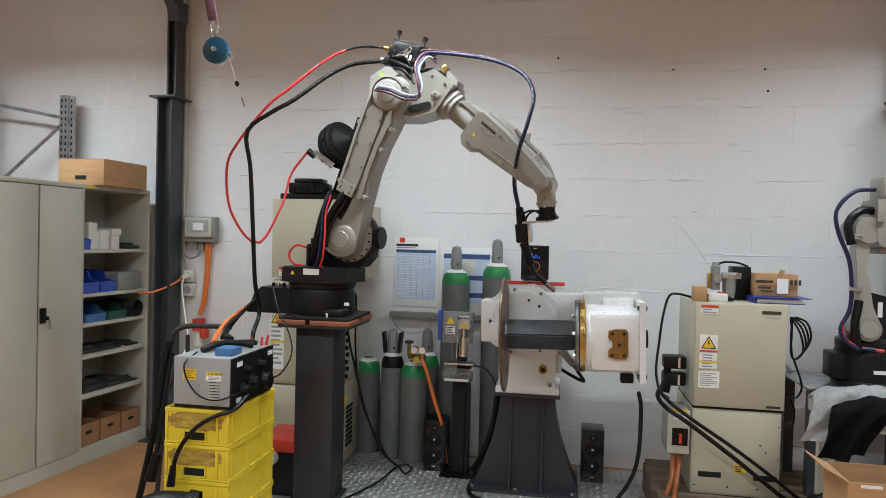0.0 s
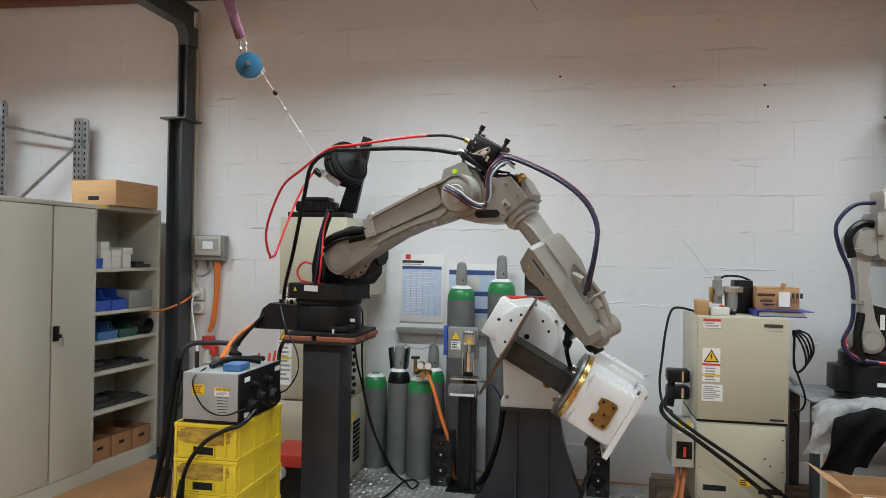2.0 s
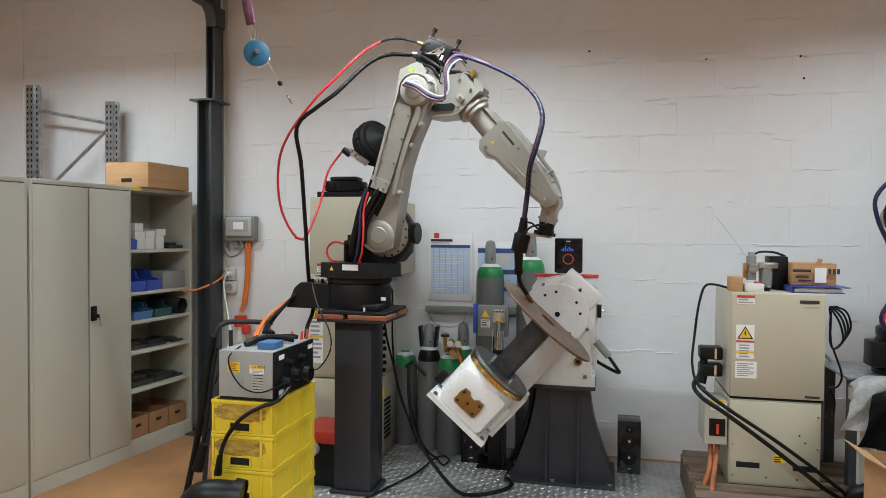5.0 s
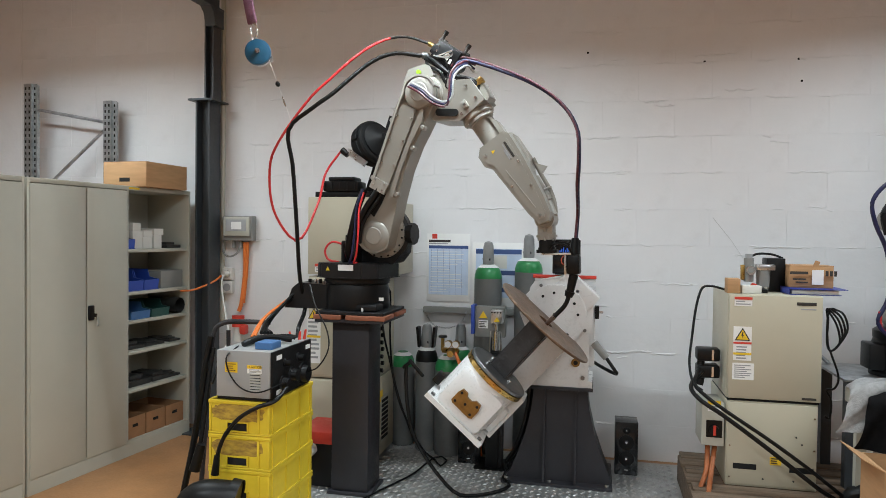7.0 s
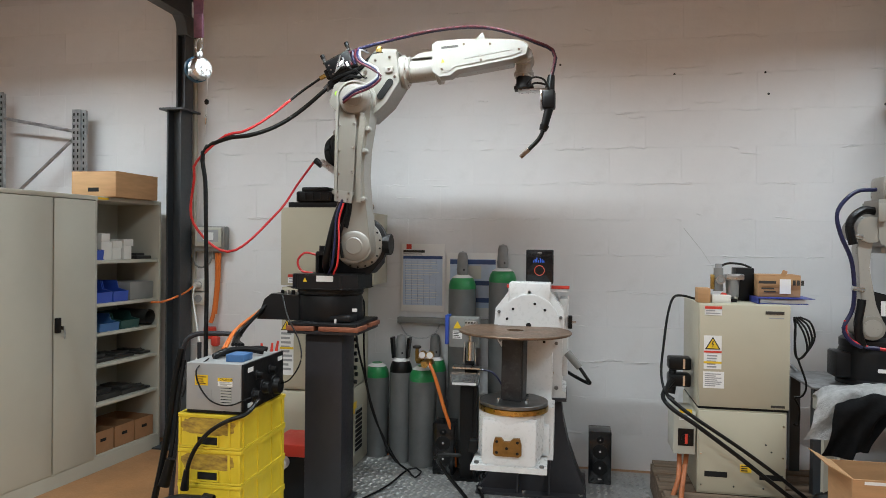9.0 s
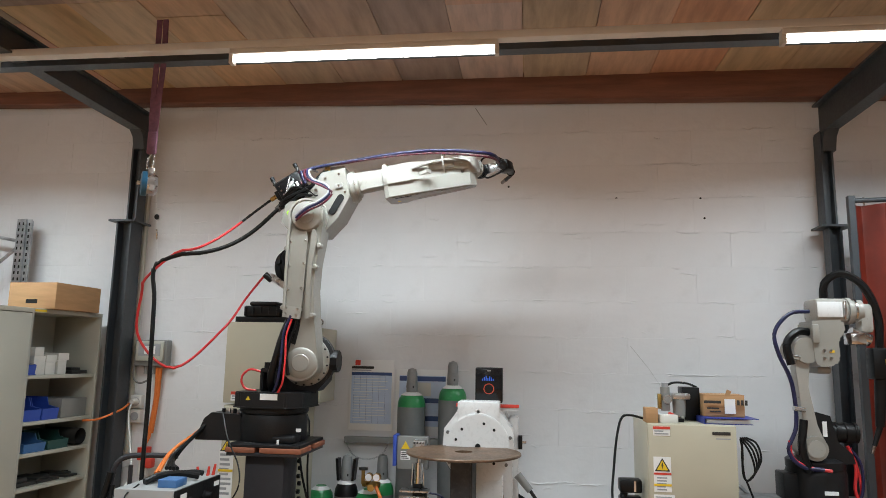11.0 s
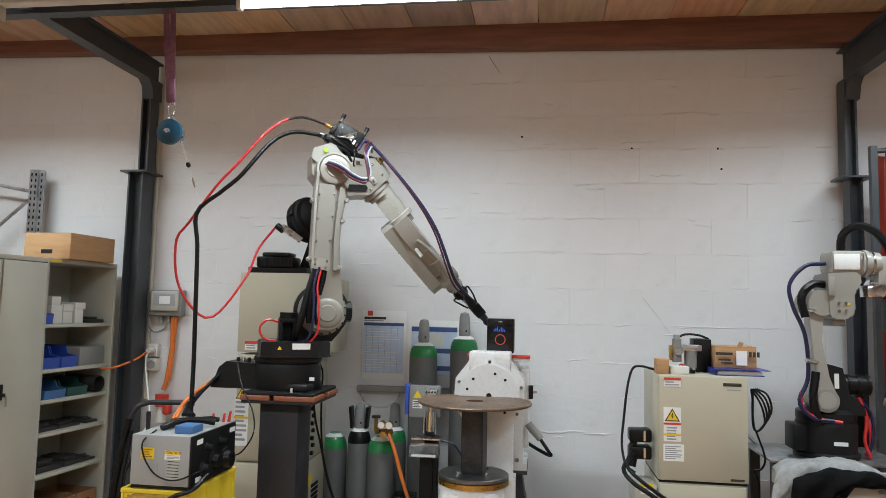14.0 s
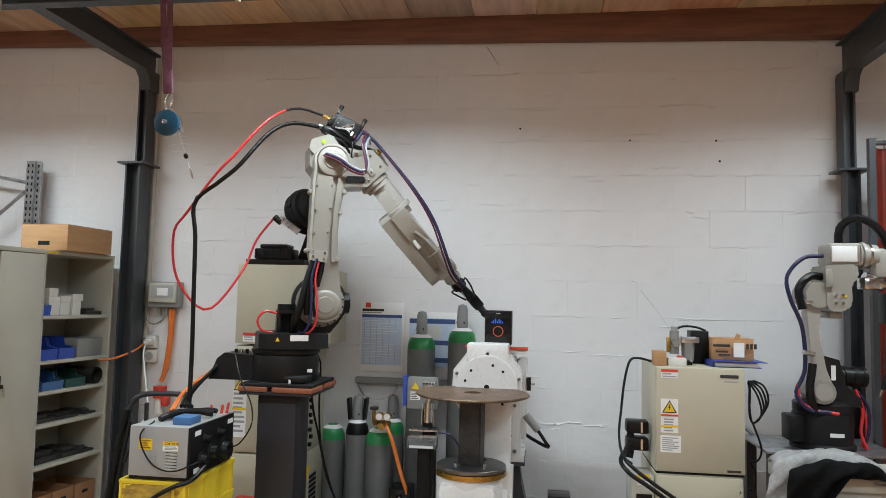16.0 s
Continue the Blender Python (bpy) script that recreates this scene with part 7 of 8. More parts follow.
    for k in range(9):
        q = Matrix.Translation((0, 0.015, A3)) @ Matrix.Rotation(2 * math.pi * (k + 0.3) / 9, 4, "X")
        bm = bmesh.new()
        box(bm, 0.178, 0.228, -0.016, 0.016, 0.098, 0.118, bev=0.005, m=q)
        part("bearing_lug", bm, M_ROBOT2, rb, local=True)
        part("lug_bolt", bm_moved(C((0.203, 0, 0.116), (0.203, 0, 0.122), 0.008, seg=6), q), M_CHROME, rb, local=True)
        part("bearing_bolt", bm_moved(C((0.29, 0, 0.086), (0.298, 0, 0.086), 0.006, seg=6), q), M_CHROME, rb, local=True)
    bm = bmesh.new()
    prism(bm, [(0.09, 0.272), (0.10, 0.30), (0.15, 0.31), (0.24, 0.30), (0.255, 0.272)], -0.05, 0.07)
    part("elbow_cover", bevelled(bm, 0.008, 2, 20), M_ROBOT, el, local=True)
    for x, z in ((-0.13, 0.0), (0.21, 0.24), (0.12, 0.23), (0.235, 0.12)):
        part("elbow_bolt", C((x, -0.09, z), (x, -0.097, z), 0.008, seg=6), M_CHROME, el, local=True)
    part("signal_lamp", C((-0.126, -0.106, 0.048), (-0.126, -0.122, 0.048), 0.0135, seg=18), M_LED, el, "green signal lamp", local=True)
    bm = bmesh.new()
    prism(bm, [(-0.185, 0.0), (-0.15, -0.05), (-0.10, -0.045), (-0.075, 0.06), (-0.05, 0.115), (-0.115, 0.12), (-0.145, 0.105)], -0.108, -0.085)
    part("lamp_bracket", bevelled(bm, 0.004, 1, 30), M_ROBOT, el, local=True)
    bm = bmesh.new()
    q = Matrix.Translation((0.172, -0.093, 0.052)) @ Matrix.Rotation(radians(-51), 4, "Y")
    prism(bm, [(0.05 + u, v) for u, v in arc(0, 0, 0.021, -90, 90, 8)] + [(-0.05 + u, v) for u, v in arc(0, 0, 0.021, 90, 270, 8)], -0.004, 0.004, m=q)
    part("cable_slot", bm, M_SLIT, el, local=True)
    fm = Matrix.Translation((-0.11, -0.03, 0.226)) @ Matrix.Rotation(radians(-22), 4, "Y")
    bm = bmesh.new()
    box(bm, -0.085, 0.085, -0.06, 0.06, -0.05, 0.06, bev=0.008, m=fm)
    box(bm, -0.12, 0.10, -0.045, 0.045, -0.085, -0.045, bev=0.008, m=fm)
    box(bm, -0.115, -0.085, -0.035, 0.035, -0.03, 0.03, bev=0.006, m=fm)
    fe = part("wire_feeder", bm, M_BLACK, el, "black wire feeder with clamp levers", local=True)
    bm = bmesh.new()
    box(bm, -0.095, 0.095, -0.05, 0.05, 0.061, 0.069, bev=0.002, m=fm)
    for x in (-0.085, 0.085):
        v = cyl(bm, (x, -0.02, 0.02), (x, -0.02, 0.10), 0.010, seg=10)
        bmesh.ops.transform(bm, matrix=fm, verts=v)
        v = cyl(bm, (x, 0.03, 0.0), (x, 0.03, 0.08), 0.012, seg=10)
        bmesh.ops.transform(bm, matrix=fm, verts=v)
    part("feeder_frame", bm, M_DARKPART, el, local=True)
    for x in (-0.085, 0.085):
        bm = C((x, -0.02, 0.10), (x, -0.02, 0.125), 0.014, seg=12)
        bmesh.ops.transform(bm, matrix=fm, verts=bm.verts)
        part("feeder_knob", bm, M_BLACK, el, local=True)
    bm = bmesh.new()
    box(bm, -0.005, 0.03, -0.0625, -0.0605, -0.02, 0.02, m=fm)
    box(bm, 0.04, 0.055, -0.0625, -0.0605, -0.03, 0.0, m=fm)
    part("feeder_label", bm, M_LABEL, el, local=True)
    bm = bmesh.new()
    v = cyl(bm, (-0.16, 0, 0.01), (-0.11, 0, 0.01), 0.014, seg=12)
    bmesh.ops.transform(bm, matrix=fm, verts=v)
    part("inlet", bm, M_BRASS, el, local=True)
    bm = bmesh.new()
    hose(bm, [(-0.215, -0.02, 0.12), (-0.16, -0.07, 0.145), (-0.08, -0.085, 0.165), (0.02, -0.075, 0.20), (0.10, -0.06, 0.27), (0.16, -0.04, 0.275), (0.18, -0.03, 0.25)], 0.015, n=28)
    hose(bm, [(-0.215, -0.02, 0.125), (-0.15, -0.085, 0.17), (-0.09, -0.095, 0.21), (-0.03, -0.085, 0.19), (0.0, -0.06, 0.15)], 0.008, n=24)
    hose(bm, [(-0.21, -0.02, 0.11), (-0.13, -0.085, 0.11), (-0.05, -0.10, 0.15), (0.03, -0.08, 0.14), (0.06, -0.05, 0.18)], 0.010, n=24)
    hose(bm, [(-0.20, 0.0, 0.12), (-0.12, 0.05, 0.16), (-0.04, 0.06, 0.18), (0.04, 0.03, 0.24)], 0.012, n=20)
    part("feeder_cable", bm, M_RUBBER, el, local=True)
    bm = bmesh.new()
    hose(bm, [(-0.205, -0.03, 0.13), (-0.13, -0.10, 0.19), (-0.08, -0.10, 0.24), (-0.10, -0.08, 0.28), (-0.13, -0.06, 0.25)], 0.005, n=24)
    part("grey_wire", bm, M_GREYBIN, el, local=True)
    bm = bmesh.new()
    hose(bm, [(-0.02, -0.09, 0.20), (0.02, -0.105, 0.16), (0.05, -0.095, 0.13), (0.07, -0.07, 0.16), (0.04, -0.06, 0.2)], 0.004, n=24)
    part("black_wire", bm, M_RUBBER, el, local=True)
    part("cable_collar", C((-0.235, -0.02, 0.105), (-0.205, -0.022, 0.127), 0.021, seg=14), M_GSTEEL, el, local=True)
    bm = bmesh.new()
    box(bm, -0.06, 0.06, -0.035, 0.035, 0.135, 0.16, bev=0.004)
    cyl(bm, (-0.06, 0.02, 0.16), (-0.06, 0.02, 0.21), 0.018, seg=12)
    cyl(bm, (0.04, 0.02, 0.13), (0.04, 0.02, 0.22), 0.022, seg=12)
    part("feeder_stand", bm, M_BLACK, el, local=True)
    bm = bmesh.new()
    v = cyl(bm, (0.02, 0.06, -0.01), (0.02, 0.15, -0.01), 0.04, seg=20)
    bmesh.ops.transform(bm, matrix=fm, verts=v)
    part("feed_motor", bm, M_BLACK, el, "black feed motor", local=True)
    part("gas_valve", B(0.115, 0.15, -0.06, -0.02, 0.27, 0.325, bev=0.004), M_BRASS, el, "brass gas valve", local=True)
    part("valve_nut", C((0.05, -0.07, 0.17), (0.055, -0.10, 0.165), 0.012, seg=6), M_CHROME, el, local=True)
    for z in (-0.03, 0.0, 0.03):
        part("feeder_screw", bm_moved(C((-0.06, -0.06, z), (-0.06, -0.064, z), 0.006, seg=8), fm), M_CHROME, el, local=True)
    part("lever", bm_moved(C((-0.03, -0.066, -0.02), (0.035, -0.075, 0.045), 0.006, seg=8), fm), M_CHROME, el, local=True)
    for nm, m_, dx in (("red_hose", M_PINK, 0.0), ("blue_hose", M_HBLUE, 0.016), ("white_hose", M_LGREY, 0.030)):
        bm = bmesh.new()
        hose(bm, [(0.03 + dx, -0.03, 0.33 - dx), (0.0 + dx, -0.10, 0.30), (0.03 + dx, -0.17, 0.22), (0.13 + dx, -0.20, 0.15), (0.185 - dx, -0.21, 0.095), (0.12 - dx, -0.215, 0.04 + dx * 0.6), (0.02, -0.215, 0.01 + dx), (-0.06, -0.20, -0.03 + dx)], 0.0068, n=40)
        part(nm, bm, m_, el, local=True)

    # forearm
    bm = bmesh.new()
    cyl(bm, (0.29, 0.015, 0.0), (0.56, 0.015, 0.0), 0.070, 0.064, seg=32)
    fo = part("forearm", bm, M_ROBOT2, ro, "warm white forearm with a boxed drive", local=True)
    bm = bmesh.new()
    lathe(bm, [(0.10, 0.0), (0.108, 0.005), (0.108, 0.03), (0.10, 0.035)], Matrix.Translation((0.50, 0.015, 0)) @ Matrix.Rotation(radians(90), 4, "Y"), seg=36)
    part("forearm_flange", bm, M_ROBOT2, fo, local=True)
    bm = bmesh.new()
    prism(bm, [(0.50, -0.075), (0.54, -0.11), (0.61, -0.11), (0.65, -0.08), (0.99, -0.05), (1.07, -0.03), (1.085, 0.02), (1.05, 0.055), (0.93, 0.075), (0.70, 0.10), (0.53, 0.105), (0.50, 0.085)], -0.115, -0.035)
    part("drive_box", bevelled(bm, 0.014, 3, 20), M_ROBOT, fo, "grey white drive cover", local=True)
    bm = bmesh.new()
    prism(bm, [(0.53, -0.06), (0.66, -0.06), (0.98, -0.035), (1.0, 0.04), (0.80, 0.07), (0.70, 0.115), (0.53, 0.115)], -0.035, 0.075)
    part("forearm_body", bevelled(bm, 0.014, 3, 20), M_ROBOT2, fo, local=True)
    bm = bmesh.new()
    cyl(bm, (0.80, 0.045, 0.055), (0.96, 0.04, 0.05), 0.035, seg=20)
    cyl(bm, (0.96, 0.04, 0.05), (1.05, 0.02, 0.02), 0.03, 0.04, seg=20)
    prism(bm, [(0.74, 0.12), (0.80, 0.165), (0.82, 0.12)], -0.02, 0.0)
    loop = [(0.90, 0.045 + 0.055 * math.cos(a), 0.055 + 0.055 * math.sin(a)) for a in (2 * math.pi * k / 18 for k in range(19))]
    hose(bm, loop, 0.006, smooth=False)
    part("wrist_motor", bm, M_ROBOT2, fo, local=True)
    bm = bmesh.new()
    prism(bm, [(0.545, -0.085), (0.60, -0.088), (0.64, -0.062), (0.98, -0.032), (1.045, -0.015), (1.055, 0.015), (1.03, 0.035), (0.92, 0.052), (0.70, 0.078), (0.545, 0.082)], -0.119, -0.1151)
    part("cover_panel", bevelled(bm, 0.0015, 1, 30), M_ROBOT, fo, local=True)
    bm = bmesh.new()
    box(bm, 0.56, 0.665, -0.1205, -0.119, 0.053, 0.066)
    part("maker_mark", bm, M_INK, fo, "dark maker's mark", local=True)
    bm = bmesh.new()
    box(bm, 0.565, 0.665, -0.1205, -0.119, 0.040, 0.046)
    box(bm, 0.60, 0.665, -0.1205, -0.119, 0.030, 0.036)
    part("type_mark", bm, M_LGREY, fo, local=True)
    bm = bmesh.new()
    prism(bm, [(0.555, -0.03), (0.578, -0.03), (0.5665, -0.009)], -0.1205, -0.119)
    part("warning_triangle", bm, M_LYEL, fo, local=True)
    bm = bmesh.new()
    hose(bm, [(0.70, -0.1195, -0.02), (0.80, -0.12, -0.012), (0.98, -0.1195, 0.003)], 0.0025, n=10)
    part("cover_groove", bm, M_ROBOT2, fo, local=True)
    for x, z in ((0.70, 0.066), (0.86, 0.05), (1.03, 0.0), (0.56, -0.07), (0.80, -0.04)):
        part("cover_screw", C((x, -0.119, z), (x, -0.123, z), 0.007, seg=8), M_CHROME, fo, local=True)
    bm = bmesh.new()
    prism(bm, [(0.34, 0.05), (0.40, 0.078), (0.52, 0.082), (0.52, 0.05)], -0.03, 0.05)
    part("cast_pad", bevelled(bm, 0.005, 2, 30), M_ROBOT2, fo, local=True)
    bm = bmesh.new()
    lathe(bm, [(0.066, 0.0), (0.076, 0.003), (0.076, 0.02), (0.066, 0.023)], Matrix.Translation((0.31, 0.015, 0)) @ Matrix.Rotation(radians(90), 4, "Y"), seg=32)
    part("tube_ring", bm, M_ROBOT2, fo, local=True)
    bm = bmesh.new()
    hose(bm, [(0.70, 0.03, 0.12), (0.80, 0.05, 0.105), (0.92, 0.055, 0.095), (1.0, 0.04, 0.075), (1.05, 0.03, 0.05)], 0.012, n=18)
    part("wrist_hose", bm, M_ROBOT, fo, local=True)

    for q in fo.children:
        q.data.transform(Matrix.Diagonal((L4 / 1.048, 1, 1, 1)) @ Matrix.Translation((0, -0.02, 0.008)))

    # wrist, its axis along x
    bm = bmesh.new()
    cyl(bm, (0, -0.06, 0), (0, 0.06, 0), 0.055, seg=28)
    box(bm, -0.01, 0.09, -0.045, 0.045, -0.045, 0.045, bev=0.014)
    cyl(bm, (0.075, 0, 0), (0.115, 0, 0), 0.052, seg=28)
    wr = part("wrist", bm, M_ROBOT2, ro, "white wrist joint", local=True)
    for s in (-1, 1):
        bm = bmesh.new()
        lathe(bm, [(0.0, 0.016), (0.03, 0.016), (0.036, 0.010), (0.048, 0.008), (0.048, 0.0)], Matrix.Translation((0, s * 0.06, 0)) @ Matrix.Rotation(radians(-90 * s), 4, "X"), seg=26)
        part("wrist_cap", bm, M_ROBOT, wr, local=True)
    part("wrist_ring", C((0.088, 0, 0), (0.10, 0, 0), 0.059, seg=28), M_ROBOT2, wr, local=True)
    part("wrist_rib", B(0.02, 0.075, -0.052, 0.052, -0.012, 0.012, bev=0.004), M_ROBOT, wr, local=True)
    part("wrist_flange", C((0.115, 0, 0), (0.165, 0, 0), 0.045, seg=24), M_BLACK, wr, local=True)
    for k in range(6):
        a = math.pi * k / 3
        part("wrist_bolt", C((0.105, 0.046 * math.cos(a), 0.046 * math.sin(a)), (0.12, 0.046 * math.cos(a), 0.046 * math.sin(a)), 0.007, seg=8), M_CHROME, wr, local=True)

    # torch with its bracket; the flange axis along x, the bracket towards z
    bm = bmesh.new()
    cyl(bm, (-0.012, 0, 0), (0.018, 0, 0), 0.05, seg=24)
    box(bm, 0.0, 0.02, -0.03, 0.03, -0.055, 0.06, bev=0.004)
    to = part("torch", bm, M_BLACK, ro, "black welding torch on an aluminium bracket", local=True)
    bm = bmesh.new()
    box(bm, 0.02, 0.032, -0.03, 0.03, -0.03, 0.14, bev=0.002)
    box(bm, 0.032, 0.14, -0.03, 0.03, 0.10, 0.112, bev=0.002)
    part("bracket", bm, M_ALU, to, "aluminium bracket", local=True)
    bm = bmesh.new()
    box(bm, 0.03, 0.14, -0.035, 0.035, 0.113, 0.185, bev=0.012)
    cyl(bm, (-0.06, 0, 0.16), (0.03, 0, 0.15), 0.02, 0.03, seg=16)
    cyl(bm, (0.14, 0, 0.148), (0.235, 0, 0.125), 0.026, 0.022, seg=18)
    cyl(bm, (0.235, 0, 0.125), (0.265, 0, 0.115), 0.028, 0.022, seg=18)
    part("torch_body", bm, M_RUBBER, to, local=True)
    bm = bmesh.new()
    hose(bm, [(0.26, 0, 0.117), (0.295, 0, 0.105), (0.325, 0, 0.085), (0.355, 0, 0.055), (0.385, 0, 0.025)], 0.0125, n=16, seg=14)
    part("swan_neck", bm, M_BLACK, to, local=True)
    part("gas_nozzle", C((0.375, 0, 0.035), (0.42, 0, -0.012), 0.0145, 0.012, seg=18), M_COPPER, to, local=True)
    bm = bmesh.new()
    hose(bm, [(0.0, -0.04, 0.02), (-0.03, -0.07, 0.06), (-0.02, -0.06, 0.12), (0.03, -0.04, 0.15)], 0.006, n=18)
    hose(bm, [(0.0, 0.04, 0.01), (-0.04, 0.06, 0.06), (-0.02, 0.05, 0.13), (0.03, 0.03, 0.16)], 0.006, n=18)
    part("sensor_cable", bm, M_RUBBER, to, local=True)
    return ro, dict(turret=tu, upper_arm=ua, elbow_block=el, forearm=fo, wrist=wr, torch=to)


ROBOT, LINKS = welding_robot()


# ---- the positioner ----
def positioner():
    px = -0.19
    ob = thing("welding_positioner", (px, 4.5, 0.026), "white two axis welding positioner on a dark flared pedestal", "positioner")
    prof = [(px - 0.36, 0.046), (px + 0.33, 0.046)]
    right = [(px + 0.32, 0.09), (px + 0.275, 0.20), (px + 0.22, 0.36), (px + 0.185, 0.52), (px + 0.17, 0.655)]
    prof += right + [(2 * px - x, z) for x, z in reversed(right)]
    bm = bmesh.new()
    prism(bm, prof, 4.42, 4.60)
    part("pedestal", bevelled(bm, 0.006, 2, 40), M_PED, ob, "anthracite flared pedestal")
    part("foot_plate", B(px - 0.37, px + 0.335, 4.345, 4.86, 0.0265, 0.046, bev=0.002), M_PED, ob)
    for x in (px - 0.10, px + 0.10):
        bm = bmesh.new()
        prism(bm, [(4.42, 0.65), (4.405, 0.65), (4.385, 0.4), (4.375, 0.2), (4.35, 0.05), (4.42, 0.05)], x - 0.006, x + 0.006, "x")
        part("rib", bm, M_PED, ob)
    for x in (px - 0.34, px - 0.06, px + 0.30):
        part("anchor_bolt", C((x, 4.37, 0.046), (x, 4.37, 0.066), 0.014, seg=6), M_CHROME, ob)
    part("top_plate", B(px - 0.205, px + 0.205, 4.33, 4.72, 0.655, 0.675, bev=0.002), M_PED, ob)
    bm = bmesh.new()
    prism(bm, [(px - 0.20, 0.676), (px + 0.20, 0.676), (px + 0.20, 0.715), (px + 0.175, 0.72), (px + 0.175, 1.20), (px + 0.12, 1.345), (px - 0.17, 1.345), (px - 0.2, 1.3), (px - 0.18, 0.72), (px - 0.20, 0.715)], 4.345, 4.70)
    part("headstock", bevelled(bm, 0.012, 3, 20), M_WHITE, ob, "white cast headstock")
    part("side_cover", B(px + 0.15, px + 0.21, 4.42, 4.68, 0.80, 1.3, bev=0.012), M_WHITE, ob)
    part("top_ledge", B(px - 0.17, px + 0.21, 4.34, 4.66, 1.346, 1.366, bev=0.004), M_WHITE, ob)
    part("red_bar", B(px - 0.18, px + 0.215, 4.335, 4.36, 1.367, 1.387, bev=0.002), M_LRED, ob, "red painted bar")
    bm = bmesh.new()
    cyl(bm, (px + 0.095, 4.345, 0.835), (px + 0.095, 4.335, 0.835), 0.027, seg=24)
    part("plug_ring", bm, M_BRONZE, ob)
    part("plug_hole", C((px + 0.095, 4.335, 0.835), (px + 0.095, 4.332, 0.835), 0.014, seg=18), M_SLIT, ob)
    for x, z in ((px - 0.15, 1.24), (px + 0.15, 1.24), (px - 0.16, 0.74), (px + 0.14, 0.74)):
        part("bolt", C((x, 4.345, z), (x, 4.335, z), 0.014, seg=6), M_GSTEEL, ob)
    part("limit_switch", B(px + 0.21, px + 0.235, 4.40, 4.46, 1.11, 1.19), M_BLACK, ob)
    part("switch_stem", C((px + 0.235, 4.43, 1.15), (px + 0.26, 4.43, 1.15), 0.008, seg=10), M_CHROME, ob)
    part("connector", C((px + 0.205, 4.38, 0.96), (px + 0.285, 4.36, 0.87), 0.026, 0.022, seg=16), M_GREYBIN, ob)
    bm = bmesh.new()
    hose(bm, [(px + 0.285, 4.36, 0.87), (px + 0.335, 4.35, 0.80), (px + 0.35, 4.36, 0.775), (px + 0.32, 4.40, 0.775), (px + 0.25, 4.45, 0.80), (px + 0.20, 4.5, 0.82)], 0.011, n=24)
    part("connector_cable", bm, M_RUBBER, ob)
    # tilting arm: x outwards, -y to the front; axis at the origin
    bm = bmesh.new()
    cyl(bm, (0, -0.15, 0), (0, 0.095, 0), 0.187, seg=48)
    flg = part("tilting_flange", bevelled(bm, 0.006, 2, 40), M_WHITE, ob, "white round flange that turns with the tilting arm", local=True)
    for k in range(12):
        if k % 3:
            a = 2 * math.pi * k / 12 + 0.26
            part("flange_hole", C((0.135 * math.cos(a), -0.1515, 0.135 * math.sin(a)), (0.135 * math.cos(a), -0.149, 0.135 * math.sin(a)), 0.0085, seg=12), M_SLIT, flg, local=True)
    part("flange_hole", C((0, -0.1515, 0), (0, -0.149, 0), 0.016, seg=16), M_SLIT, flg, local=True)
    bm = bmesh.new()
    box(bm, -0.255, -0.13, -0.13, 0.06, -0.125, 0.125, bev=0.008)
    part("counter_box", bm, M_WHITE, flg, local=True)
    bm = bmesh.new()
    box(bm, 0.06, 0.74, -0.10, 0.04, -0.05, 0.125, bev=0.010)
    arm = part("tilting_arm", bm, M_WHITE, ob, "white box beam of the tilting arm", local=True)
    bm = bmesh.new()
    prism(bm, [(-0.20, 0.125), (-0.095, 0.205), (0.06, 0.215), (0.14, 0.165), (0.20, 0.12), (0.20, -0.045), (0.14, -0.165), (0.06, -0.215), (-0.095, -0.205), (-0.20, -0.125)], -0.118, 0.05)
    part("arm_plate", bevelled(bm, 0.008, 2, 20), M_WHITE, flg, "white eight sided arm plate", local=True)
    for a in (58, 105, 180, -60, -112):
        x, z = 0.203 * math.cos(radians(a)), 0.203 * math.sin(radians(a))
        part("plate_bolt", C((x * 0.97, -0.118, z * 0.97), (x * 0.97, -0.13, z * 0.97), 0.011, seg=6), M_GSTEEL, flg, local=True)
    m = Matrix.Translation((0, -0.36, -0.095)) @ Matrix.Rotation(radians(90), 4, "Y")
    bm = bmesh.new()
    lathe(bm, [(0.182, 0.445), (0.185, 0.46), (0.185, 0.69), (0.165, 0.73), (0.10, 0.735), (0.0, 0.735)], m, seg=48)
    box(bm, 0.47, 0.735, -0.548, -0.20, -0.25, 0.065, bev=0.035)
    box(bm, 0.54, 0.72, -0.345, -0.10, -0.10, 0.125, bev=0.02)
    part("turning_head", bm, M_WHITE, arm, "white turning head", local=True)
    bm = bmesh.new()
    prism(bm, [(-0.565, -0.30), (-0.155, -0.30), (-0.145, 0.11), (-0.555, 0.12)], 0.725, 0.755, "x")
    prism(bm, [(-0.30, 0.07), (-0.10, 0.07), (-0.10, 0.145), (-0.30, 0.145)], 0.445, 0.75, "x")
    part("mounting_plate", bevelled(bm, 0.015, 3, 40), M_WHITE, arm, local=True)
    bm = bmesh.new()
    prism(bm, [(0.565, -0.165), (0.60, -0.175), (0.655, -0.175), (0.665, -0.16), (0.665, -0.035), (0.655, -0.02), (0.60, -0.02), (0.565, -0.03), (0.565, -0.065), (0.585, -0.085), (0.585, -0.115), (0.565, -0.13)], -0.572, -0.545)
    pad = part("bronze_pad", bevelled(bm, 0.002, 1, 40), M_BRONZE, arm, "bronze coloured contact pad", local=True)
    for x, z in ((0.585, -0.155), (0.645, -0.155), (0.585, -0.042), (0.645, -0.042), (0.62, -0.10)):
        part("pad_bolt", C((x, -0.5735, z), (x, -0.571, z), 0.008, seg=12), M_SLIT, pad, local=True)
